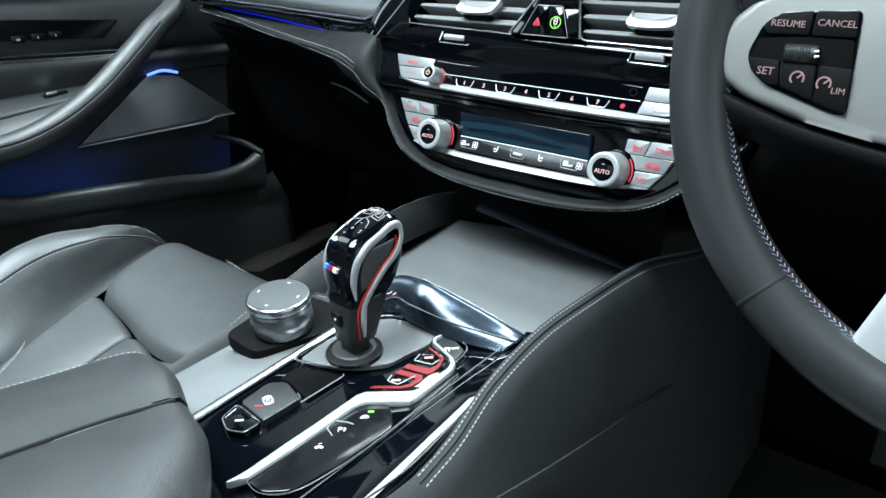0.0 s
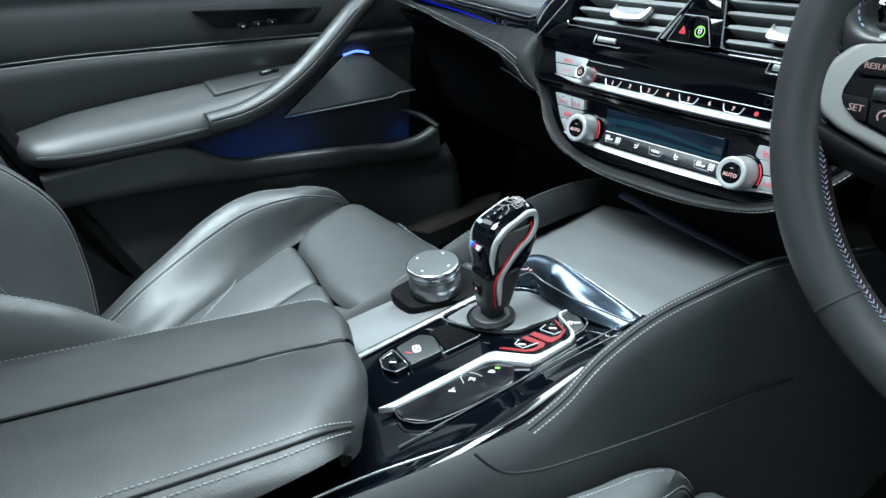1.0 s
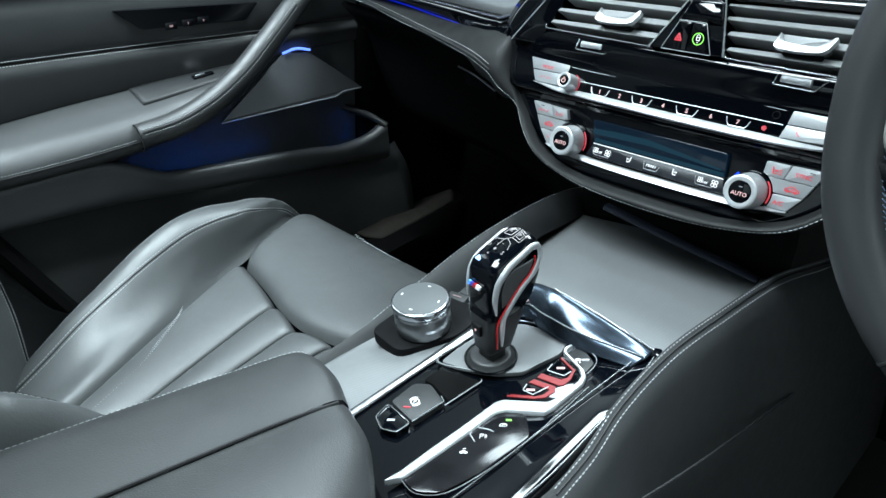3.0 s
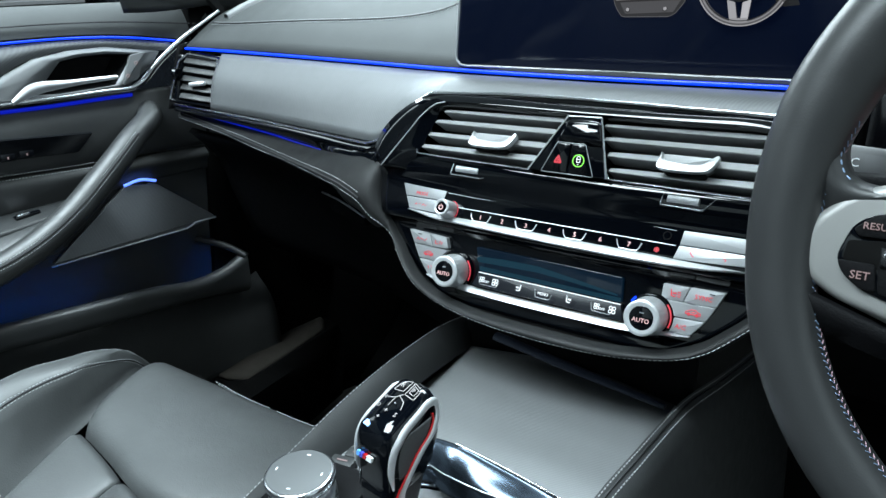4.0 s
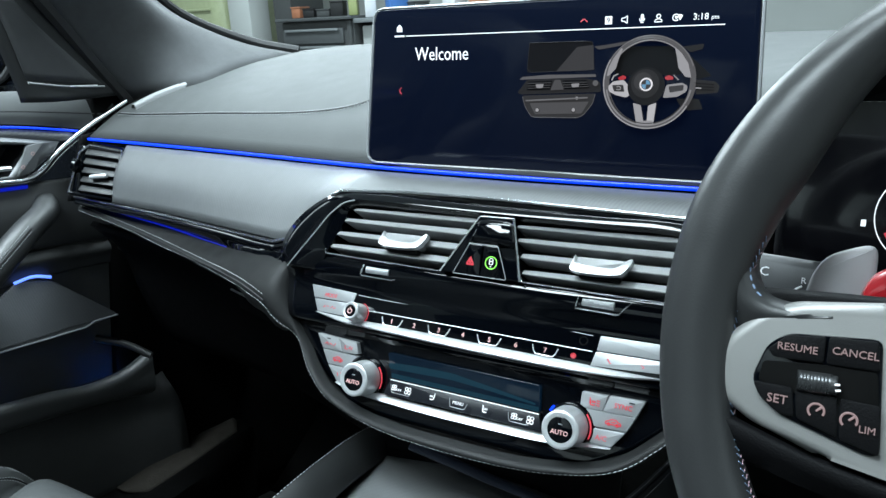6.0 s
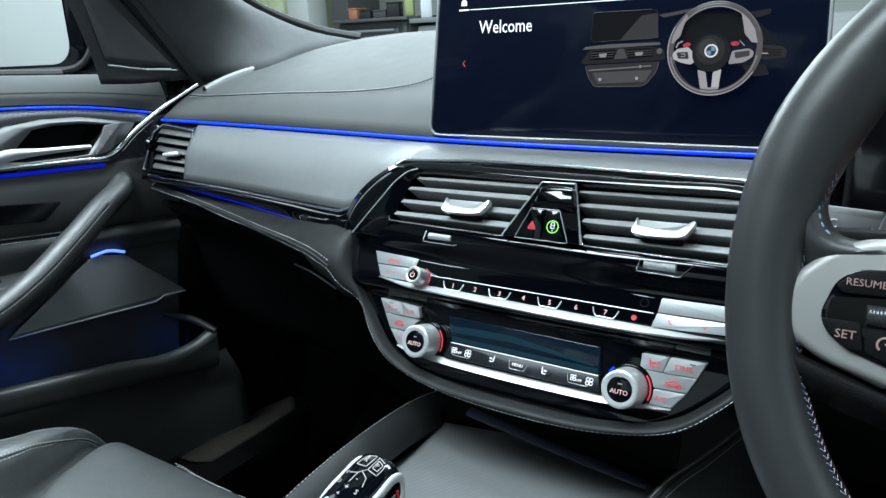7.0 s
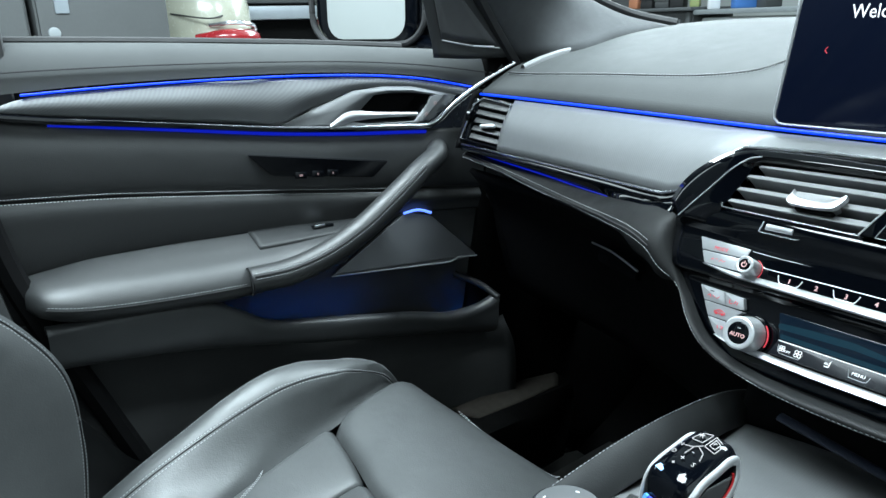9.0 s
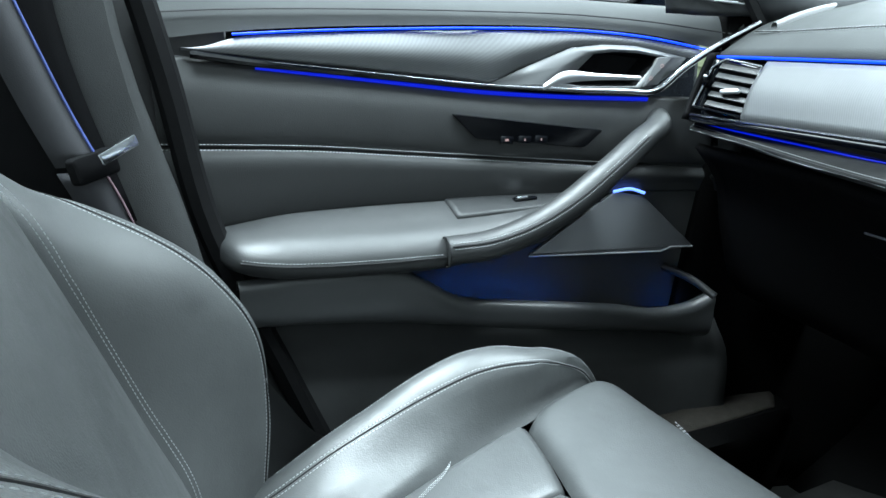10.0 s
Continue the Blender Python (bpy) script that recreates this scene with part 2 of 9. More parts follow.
def plate(outline, m, depth, bevel=0.0, seg=2, bm=None):
    """A flat plate: an outline of (x, y), depth along z below the pose m's plane, with rounded front edges."""
    own = bmesh.new()
    f = own.faces.new([own.verts.new((x, y, 0)) for x, y in outline])
    f.normal_update()
    if f.normal.z < 0:
        f.normal_flip()
    out = bmesh.ops.extrude_face_region(own, geom=[f])
    vs = [g for g in out["geom"] if isinstance(g, bmesh.types.BMVert)]
    bmesh.ops.translate(own, verts=vs, vec=(0, 0, 0))
    for v in own.verts:
        if v not in vs:
            v.co.z -= depth
    if bevel:
        top = [e for e in own.edges if all(v in vs for v in e.verts)]
        bmesh.ops.bevel(own, geom=top, offset=bevel, segments=seg, affect="EDGES", profile=0.5)
    bmesh.ops.recalc_face_normals(own, faces=own.faces)
    bmesh.ops.transform(own, matrix=m, verts=own.verts[:])
    if bm is None:
        return own
    merge(bm, own)
    return bm


def rounded(x0, y0, x1, y1, r, n=5):
    """The outline of a rectangle with round corners."""
    out = []
    for cx, cy, a in ((x1 - r, y1 - r, 0), (x0 + r, y1 - r, 90), (x0 + r, y0 + r, 180), (x1 - r, y0 + r, 270)):
        out += [(cx + r * math.cos(radians(a + 90 * k / n)), cy + r * math.sin(radians(a + 90 * k / n))) for k in range(n + 1)]
    return out


def soften(pts, r=0.003, n=3):
    """Rounds the corners of an outline."""
    out = []
    for i, p in enumerate(pts):
        p, a, b = Vector(p), Vector(pts[i - 1]), Vector(pts[(i + 1) % len(pts)])
        ra, rb = min(r, (a - p).length * 0.45), min(r, (b - p).length * 0.45)
        s, e = p + (a - p).normalized() * ra, p + (b - p).normalized() * rb
        for k in range(n + 1):
            t = k / n
            out.append(tuple((1 - t) ** 2 * s + 2 * t * (1 - t) * p + t * t * e))
    return out


def disc(m, r, depth, bevel=0.0, seg=40, r2=None, bm=None):
    """A round knob: radius r at the front (pose m's plane), r2 at the back."""
    r2 = r2 or r
    b = min(bevel, depth * 0.5)
    prof = [(r2, -depth), (r, -b)] + [(r - b + b * math.cos(radians(a)), -b + b * math.sin(radians(a))) for a in (30, 60, 90)] if b else [(r2, -depth), (r, 0)]
    rows = [[m @ V(q * math.cos(2 * math.pi * k / seg), q * math.sin(2 * math.pi * k / seg), z) for k in range(seg)] for q, z in prof]
    return grid(rows, True, True, bm)


def ring(m, r, tube_r, seg=48, sides=10, arc=(0, 360), bm=None):
    a0, a1 = arc
    rows = []
    n = seg if a1 - a0 < 360 else seg + 1
    for i in range(n):
        a = radians(a0 + (a1 - a0) * i / (n - 1 if n > 1 else 1))
        c = V(r * math.cos(a), r * math.sin(a), 0)
        rows.append([m @ (c + tube_r * (math.cos(b) * c.normalized() + V(0, 0, math.sin(b)))) for b in (2 * math.pi * k / sides for k in range(sides))])
    return grid(rows, True, a1 - a0 < 360, bm)


def stitches(pts, pitch=0.0042, length=0.0028, r=0.00036, bm=None, lift=(0, 0, 0), smooth=True):
    """A row of short threads along a curve."""
    bm = bm or bmesh.new()
    c = (spline if smooth else straight)(pts, 200)
    s = np.r_[0, np.cumsum([(b - a).length for a, b in zip(c, c[1:])])]
    arr = np.array([tuple(p) for p in c])
    at = lambda d: Vector([np.interp(d, s, arr[:, k]) for k in range(3)]) + Vector(lift)
    d = pitch / 2
    while d + length < s[-1]:
        a, b = at(d), at(d + length)
        way = (b - a).normalized()
        side = way.cross(Vector((0.3, 0.2, 1))).normalized()
        top = side.cross(way)
        rows = []
        for q, k in ((0, 0.5), (0.25, 1), (0.75, 1), (1, 0.5)):
            p = a.lerp(b, q)
            rows.append([p + r * k * (math.cos(x) * side + math.sin(x) * top) for x in (0, 1.571, 3.142, 4.712)])
        grid(rows, True, True, bm)
        d += pitch
    return bm


def laid(pts, tree, hint, lift=0.0, n=50):
    """The curve through pts, laid on the skin that tree holds and lifted off it towards hint."""
    out = []
    for p in spline(pts, n):
        spot, normal = tree.find_nearest(p)[:2]
        out.append(spot + normal * (lift if normal.dot(Vector(hint)) > 0 else -lift))
    return out


def lettering(text, size, m, depth=0.0003, align="CENTER"):
    """A bmesh of words in the built-in font, standing on the plane of m."""
    cu = bpy.data.curves.new("words", "FONT")
    cu.body, cu.size, cu.extrude, cu.resolution_u = text, size, depth, 2
    cu.align_x, cu.align_y = align, "CENTER"
    ob = new("words", cu)
    bpy.context.view_layer.update()
    me = bpy.data.meshes.new_from_object(ob.evaluated_get(bpy.context.evaluated_depsgraph_get()))
    bm = bmesh.new()
    bm.from_mesh(me)
    bpy.data.objects.remove(ob)
    bpy.data.meshes.remove(me)
    bpy.data.curves.remove(cu)
    bmesh.ops.transform(bm, matrix=m, verts=bm.verts[:])
    return bm


def plane_at(origin, up, normal):
    """A pose whose y axis runs along up and whose z axis is normal."""
    n = Vector(normal).normalized()
    u = Vector(up)
    u = (u - n * u.dot(n)).normalized()
    x = u.cross(n)
    return Matrix(((x.x, u.x, n.x, origin[0]), (x.y, u.y, n.y, origin[1]), (x.z, u.z, n.z, origin[2]), (0, 0, 0, 1)))


def shift(x, y, z=0.0):
    return Matrix.Translation((x, y, z))


# ---- garage round the car ----
GROUND = -0.42
WALL = material("painted_wall", (0.50, 0.52, 0.51), 0.7, vary=0.08, vary_scale=1.5)
CONCRETE = material("garage_concrete", (0.32, 0.32, 0.31), 0.5, vary=0.2, vary_scale=2)
LOCKER = material("grey_locker_steel", (0.058, 0.061, 0.062), 0.65, vary=0.06)
SHELF_STEEL = material("shelf_steel", (0.30, 0.33, 0.36), 0.45, 0.4)
CREAM = material("cream_car_paint", (0.36, 0.36, 0.29), 0.25, coat=0.8)
RUBBER = material("black_rubber", (0.015, 0.015, 0.016), 0.7)
BLUE_CRATE = material("blue_crate", (0.06, 0.20, 0.55), 0.5)
ORANGE = material("orange_plastic", (0.42, 0.17, 0.09), 0.5)
LIME = material("lime_plastic", (0.34, 0.38, 0.16), 0.5)


def slab(name, lo, hi, mat, label, category, parent=None):
    c = [(a + b) / 2 for a, b in zip(lo, hi)]
    s = [b - a for a, b in zip(lo, hi)]
    ob = part(name, box(pose(*c), *s, 0.004), mat, parent, label)
    if parent is None:
        tagged(ob, category=category, kind="structure")
    return ob


slab("ground", (-8, -5, GROUND - 0.1), (5, 6.5, GROUND), CONCRETE, "grey sealed concrete garage floor", "floor")
slab("wall_north", (-8, 6.5, GROUND), (5, 6.7, 3), WALL, "pale painted garage wall", "wall")
slab("wall_west", (-8.2, -5, GROUND), (-8, 6.7, 3), WALL, "pale painted garage wall", "wall")
slab("wall_east", (5, -5, GROUND), (5.2, 6.7, 3), WALL, "pale painted garage wall", "wall")
slab("wall_south", (-8, -5.2, GROUND), (5, -5, 3), WALL, "pale painted garage wall", "wall")
slab("ceiling", (-8.2, -5.2, 3), (5.2, 6.7, 3.15), WALL, "white garage ceiling", "ceiling")

# ---- car shell: floor, pillars, roof ----
slab("floor", (-0.80, -1.3, 0.0), (0.85, 0.9, 0.03), CARPET, "black carpeted car floor", "floor")
part("floor_tunnel", patch([[(-0.16, -0.9, 0.03), (-0.16, 0.7, 0.03)], [(-0.11, -0.9, 0.25), (-0.11, 0.7, 0.25)], [(0.11, -0.9, 0.25), (0.11, 0.7, 0.25)],
                            [(0.16, -0.9, 0.03), (0.16, 0.7, 0.03)]], 4, 14), CARPET, solid=0.01)
tagged(bpy.data.objects["floor_tunnel"], "black carpeted transmission tunnel of the car", "floor", kind="structure")
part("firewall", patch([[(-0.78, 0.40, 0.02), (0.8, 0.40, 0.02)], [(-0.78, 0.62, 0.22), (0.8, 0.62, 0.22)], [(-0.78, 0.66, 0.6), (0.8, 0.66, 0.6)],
                        [(-0.7, 0.68, 0.84), (0.7, 0.68, 0.84)]], 4, 12), SHADED_FOOTWELL, solid=0.02)
tagged(bpy.data.objects["firewall"], "black carpeted footwell front of the car", "wall", kind="structure")
# Roof is out of view; its opening is added to let top light in.
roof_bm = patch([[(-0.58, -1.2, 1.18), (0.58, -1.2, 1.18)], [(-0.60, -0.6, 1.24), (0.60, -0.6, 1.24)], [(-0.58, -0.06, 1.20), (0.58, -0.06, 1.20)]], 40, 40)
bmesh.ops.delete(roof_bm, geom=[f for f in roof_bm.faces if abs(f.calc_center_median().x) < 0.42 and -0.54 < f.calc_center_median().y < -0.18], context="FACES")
roof = part("roof", roof_bm, SUEDE, None, "grey suede car headliner with an added opening for top light", solid=0.03)
tagged(roof, category="roof", kind="structure")
lampbox = thing("overhead_console", (0, -0.13, 1.17), "grey overhead console with unlit reading lamps", "ceiling lamp")
part("housing", box(pose(0, -0.14, 1.19), 0.30, 0.20, 0.03, 0.01), SUEDE, lampbox)
for x in (-0.09, 0.09):
    part("lens", box(pose(x, -0.13, 1.172), 0.06, 0.06, 0.006, 0.002), SLAT, lampbox, "frosted reading lamp lens")
part("rear_bulkhead", box(pose(0, -1.35, 0.45), 1.5, 0.06, 0.9, 0.01), DARK_PLASTIC, None, "dark rear seat row of the car")
tagged(bpy.data.objects["rear_bulkhead"], category="wall", kind="structure")

pillar = thing("a_pillar", (-0.68, 0.3, 0.8), "grey suede windscreen pillar rising from the dashboard end", "pillar", kind="structure")
part("lining", patch([
    [(-0.70, 0.292, 0.797), (-0.705, 0.245, 0.86), (-0.70, 0.19, 0.935), (-0.68, 0.10, 1.03), (-0.62, -0.15, 1.19)],
    [(-0.672, 0.300, 0.802), (-0.675, 0.29, 0.87), (-0.672, 0.24, 0.945), (-0.65, 0.14, 1.045), (-0.60, -0.12, 1.20)],
    [(-0.600, 0.335, 0.815), (-0.640, 0.37, 0.868), (-0.655, 0.30, 0.948), (-0.63, 0.18, 1.05), (-0.58, -0.10, 1.205)],
    [(-0.590, 0.42, 0.835), (-0.650, 0.43, 0.880), (-0.675, 0.355, 0.93), (-0.66, 0.24, 1.02), (-0.60, -0.08, 1.20)],
    [(-0.585, 0.54, 0.848), (-0.655, 0.50, 0.868), (-0.70, 0.40, 0.92), (-0.68, 0.28, 1.01), (-0.62, -0.06, 1.20)]], 30, 20), SUEDE, pillar, solid=0.012)
part("window_seal", tube([(-0.585, 0.555, 0.852), (-0.655, 0.512, 0.872), (-0.70, 0.405, 0.925), (-0.68, 0.285, 1.015), (-0.62, -0.05, 1.205)], 0.007, 8, 30), RUBBER, pillar)
part("door_seal", tube([(-0.706, 0.300, 0.79), (-0.712, 0.25, 0.86), (-0.708, 0.19, 0.938), (-0.69, 0.10, 1.035), (-0.63, -0.15, 1.195)], 0.011, 8, 30), RUBBER, pillar)

b_pillar = thing("b_pillar", (-0.77, -0.58, 0.2), "dark cloth-lined door pillar behind the front passenger door", "pillar", kind="structure")
part("lining", patch([[(-0.80, -0.56, 1.1), (-0.80, -0.545, 0.8), (-0.80, -0.49, 0.55), (-0.80, -0.44, 0.2)], [(-0.765, -0.56, 1.1), (-0.765, -0.55, 0.8), (-0.77, -0.495, 0.55), (-0.77, -0.45, 0.2)],
                      [(-0.755, -0.59, 1.1), (-0.755, -0.585, 0.8), (-0.76, -0.535, 0.55), (-0.76, -0.49, 0.2)], [(-0.78, -0.68, 1.1), (-0.78, -0.68, 0.8), (-0.78, -0.68, 0.55), (-0.78, -0.68, 0.2)],
                      [(-0.80, -0.95, 1.1), (-0.80, -0.95, 0.8), (-0.80, -0.95, 0.55), (-0.80, -0.95, 0.2)]], 16, 22), DOOR_CARPET, b_pillar, solid=0.01)
part("backing", box(pose(-0.85, -0.58, 0.6), 0.06, 0.3, 1.2, 0.01), RUBBER, b_pillar)
part("cover", patch([[(-0.752, -0.605, 1.0), (-0.752, -0.60, 0.8), (-0.757, -0.555, 0.60)], [(-0.745, -0.64, 1.0), (-0.745, -0.64, 0.8), (-0.75, -0.61, 0.60)],
                     [(-0.765, -0.70, 1.0), (-0.765, -0.70, 0.8), (-0.765, -0.69, 0.60)]], 12, 8), DARK_PLASTIC, b_pillar, solid=0.004)
part("seal", tube([(-0.795, -0.528, 0.87), (-0.795, -0.505, 0.75), (-0.795, -0.478, 0.58), (-0.79, -0.40, 0.36), (-0.78, -0.34, 0.2)], 0.016, 8, 24), BLACK_SEAL, b_pillar)

# The sill takes the same near-black, so its shade is in the colour.
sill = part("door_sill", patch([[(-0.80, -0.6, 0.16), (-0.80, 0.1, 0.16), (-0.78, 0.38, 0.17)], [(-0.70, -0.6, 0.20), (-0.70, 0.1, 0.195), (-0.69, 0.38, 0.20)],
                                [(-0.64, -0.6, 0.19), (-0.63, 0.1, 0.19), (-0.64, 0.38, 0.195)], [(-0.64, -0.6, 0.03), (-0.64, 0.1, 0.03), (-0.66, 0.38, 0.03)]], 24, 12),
            SHADED_FOOTWELL, None, "dark carpeted door sill beside the footwell", solid=0.008)
tagged(sill, category="door sill", kind="structure")
part("sill_trim", patch([[(-0.708, 0.14, 0.203), (-0.704, 0.26, 0.205), (-0.698, 0.375, 0.207)], [(-0.680, 0.14, 0.205), (-0.676, 0.26, 0.207), (-0.672, 0.37, 0.208)], [(-0.655, 0.16, 0.199), (-0.650, 0.26, 0.201), (-0.650, 0.35, 0.202)]], 16, 10), SILL_FELT, sill, "brownish felt strip on the sill", solid=0.004)
mat_bm = patch([[(-0.60, -0.30, 0.055), (-0.60, 0.20, 0.058), (-0.58, 0.42, 0.085)], [(-0.4, -0.30, 0.055), (-0.4, 0.20, 0.058), (-0.4, 0.46, 0.10)], [(-0.19, -0.30, 0.055), (-0.19, 0.20, 0.058), (-0.19, 0.42, 0.085)]], 20, 10)
tagged(part("floor_mat", mat_bm, CARPET, None, "black carpet floor mat lying in the footwell", solid=0.012), category="floor mat")

for side, x in (("passenger", -0.715), ("driver", 0.735)):
    k = part("kick_panel", patch([[(x, 0.24, 0.82 if x < 0 else 0.7), (x, 0.45, 0.84), (x * 0.95, 0.70, 0.84)], [(x, 0.22, 0.55), (x, 0.45, 0.55), (x * 0.95, 0.70, 0.55)], [(x * 1.04, 0.18, 0.25), (x * 0.93, 0.45, 0.25), (x * 0.85, 0.70, 0.25)], [(x * 1.08, 0.12, 0.02), (x * 0.9, 0.45, 0.02), (x * 0.85, 0.70, 0.02)]], 14, 14), SHADED_FOOTWELL, None, "black carpeted footwell side wall", solid=0.02)
    tagged(k, category="wall", kind="structure")

# ---- dashboard ----
dash = thing("dashboard", (0, 0.2, 0.7), "black leather dashboard with ribbed silver inlay and blue light line", "dashboard")
part("upper_pad", patch([
    [(-0.692, 0.206, 0.757), (-0.60, 0.199, 0.757), (-0.47, 0.187, 0.757), (-0.32, 0.171, 0.757), (-0.166, 0.153, 0.757), (0.0, 0.147, 0.757), (0.17, 0.15, 0.757), (0.40, 0.155, 0.757), (0.70, 0.2, 0.757)],
    [(-0.685, 0.232, 0.775), (-0.60, 0.224, 0.778), (-0.47, 0.212, 0.779), (-0.32, 0.205, 0.78), (-0.166, 0.19, 0.78), (0.0, 0.18, 0.78), (0.17, 0.18, 0.78), (0.40, 0.18, 0.80), (0.70, 0.23, 0.78)],
    [(-0.672, 0.268, 0.796), (-0.59, 0.262, 0.797), (-0.47, 0.255, 0.798), (-0.32, 0.258, 0.80), (-0.166, 0.25, 0.80), (0.0, 0.24, 0.80), (0.17, 0.24, 0.82), (0.40, 0.22, 0.855), (0.70, 0.27, 0.80)],
    [(-0.640, 0.315, 0.810), (-0.56, 0.340, 0.820), (-0.45, 0.36, 0.826), (-0.32, 0.37, 0.828), (-0.166, 0.37, 0.828), (0.0, 0.37, 0.828), (0.17, 0.37, 0.835), (0.40, 0.37, 0.85), (0.64, 0.33, 0.82)],
    [(-0.600, 0.43, 0.836), (-0.53, 0.46, 0.845), (-0.43, 0.49, 0.849), (-0.30, 0.50, 0.849), (-0.16, 0.50, 0.849), (0.0, 0.50, 0.849), (0.17, 0.50, 0.849), (0.40, 0.50, 0.85), (0.60, 0.45, 0.83)],
    [(-0.590, 0.56, 0.850), (-0.52, 0.60, 0.855), (-0.42, 0.63, 0.856), (-0.30, 0.65, 0.855), (-0.16, 0.66, 0.853), (0.0, 0.66, 0.853), (0.17, 0.66, 0.853), (0.40, 0.64, 0.853), (0.60, 0.57, 0.85)]], 60, 30),
    DASH_LEATHER, dash, solid=0.01)
seam = [(-0.665, 0.243, 0.7865), (-0.62, 0.2405, 0.7865), (-0.47, 0.2365, 0.7915), (-0.33, 0.2400, 0.7945), (-0.278, 0.2475, 0.7985), (-0.25, 0.262, 0.8035), (-0.235, 0.30, 0.8135)]
part("pad_stitching", stitches(seam), THREAD, dash, "pale twin stitching")
part("pad_stitching", stitches([V(p) + V(0, -0.0062, -0.0022) for p in seam]), THREAD, dash, "pale twin stitching")
part("pad_seam", tube([V(p) + V(0, -0.003, -0.001) for p in seam], 0.0011, 6, 40), DARK_THREAD, dash)
blue_line = [(-0.692, 0.2035, 0.7535), (-0.60, 0.197, 0.7535), (-0.47, 0.185, 0.7535), (-0.32, 0.169, 0.7535), (-0.166, 0.151, 0.7535), (0.0, 0.145, 0.7535), (0.17, 0.148, 0.7535), (0.40, 0.153, 0.7535), (0.70, 0.198, 0.7535)]
part("light_strip", tube(blue_line, 0.0018, 10, 60), BLUE_LIGHT, dash, "glowing blue ambient light line")
up = [(-0.599, 0.1945, 0.750), (-0.54, 0.189, 0.750), (-0.47, 0.183, 0.750), (-0.34, 0.169, 0.750), (-0.25, 0.159, 0.750), (-0.215, 0.155, 0.750), (-0.19, 0.152, 0.750), (-0.155, 0.148, 0.750)]
low = [(-0.593, 0.1515, 0.681), (-0.53, 0.1416, 0.682), (-0.47, 0.132, 0.683), (-0.34, 0.104, 0.686), (-0.235, 0.078, 0.690), (-0.212, 0.075, 0.698), (-0.185, 0.080, 0.722), (-0.155, 0.087, 0.743)]
mid = [V(a).lerp(V(b), 0.5) + V(0, -0.006, 0.004) for a, b in zip(up, low)]
rows = [straight(r, 70) for r in (up, mid, low)]
part("inlay", grid([spline([r[i] for r in rows], 10) for i in range(70)]), TRIM, dash, "ribbed silver-grey inlay", solid=0.006)
up2 = [(-0.157, 0.148, 0.750), (0.0, 0.143, 0.750), (0.17, 0.146, 0.750), (0.205, 0.147, 0.750)]
low2 = [(-0.157, 0.087, 0.743), (0.0, 0.091, 0.7445), (0.165, 0.087, 0.743), (0.200, 0.079, 0.722)]
mid2 = [V(a).lerp(V(b), 0.55) + V(0, -0.004, 0.005) for a, b in zip(up2, low2)]
rows = [straight(r, 60) for r in (up2, mid2, low2)]
part("inlay", grid([spline([r[i] for r in rows], 10) for i in range(60)]), TRIM, dash, "ribbed silver-grey inlay over the air vents", solid=0.006)
edge = [(-0.695, 0.166, 0.677), (-0.62, 0.155, 0.678), (-0.47, 0.131, 0.680), (-0.34, 0.102, 0.683), (-0.24, 0.0755, 0.687), (-0.214, 0.071, 0.695), (-0.186, 0.077, 0.721), (-0.157, 0.084, 0.744), (-0.08, 0.0875, 0.747), (0.0, 0.089, 0.747), (0.165, 0.085, 0.745), (0.20, 0.07, 0.71)]
part("chrome_edge", tube(edge, 0.0020, 8, 90, smooth=False), STRIP, dash, "polished silver edge strip")
part("gloss_edge", patch([[V(p) + V(0, 0.0, -0.0012) for p in edge[:6]], [V(p) + V(0, -0.0030, -0.0050) for p in edge[:6]], [V(p) + V(0, -0.0025, -0.0090) for p in edge[:6]],
                          [(-0.70, 0.184, 0.6655), (-0.60, 0.1665, 0.6625), (-0.47, 0.139, 0.6615), (-0.35, 0.104, 0.6635), (-0.24, 0.058, 0.6705), (-0.214, 0.056, 0.672)]], 60, 12), GLOSS, dash, "gloss black strip under the inlay", solid=0.002)
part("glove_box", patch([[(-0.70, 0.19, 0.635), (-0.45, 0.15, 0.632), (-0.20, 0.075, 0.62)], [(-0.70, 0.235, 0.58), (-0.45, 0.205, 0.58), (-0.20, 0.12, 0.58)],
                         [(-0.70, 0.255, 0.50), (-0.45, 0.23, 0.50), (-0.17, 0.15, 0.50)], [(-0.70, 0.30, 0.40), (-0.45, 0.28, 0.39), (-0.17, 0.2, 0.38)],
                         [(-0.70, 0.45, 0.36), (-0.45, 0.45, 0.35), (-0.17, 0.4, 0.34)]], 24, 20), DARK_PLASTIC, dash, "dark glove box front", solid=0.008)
latch = part("latch", box(look((-0.37, 0.172, 0.556), (-0.55, -0.35, 0.62)), 0.095, 0.022, 0.012, 0.004), DARK_PLASTIC, dash, "dark glove box latch")
part("latch_edge", tube([(-0.43, 0.185, 0.568), (-0.37, 0.158, 0.573), (-0.315, 0.140, 0.566)], 0.0014, 6), SILVER_KEY, latch)
part("end_cap", patch([[(-0.705, 0.205, 0.757), (-0.708, 0.185, 0.71), (-0.705, 0.165, 0.67)], [(-0.712, 0.24, 0.76), (-0.715, 0.22, 0.71), (-0.71, 0.2, 0.66)], [(-0.71, 0.29, 0.79), (-0.71, 0.28, 0.7), (-0.71, 0.26, 0.6)]], 10, 8), DARK_PLASTIC, dash, solid=0.006)
line = [V(-0.646, 0.252, 0.7935), V(-0.639, 0.276, 0.8030), V(-0.631, 0.304, 0.8110), V(-0.623, 0.330, 0.8170)]
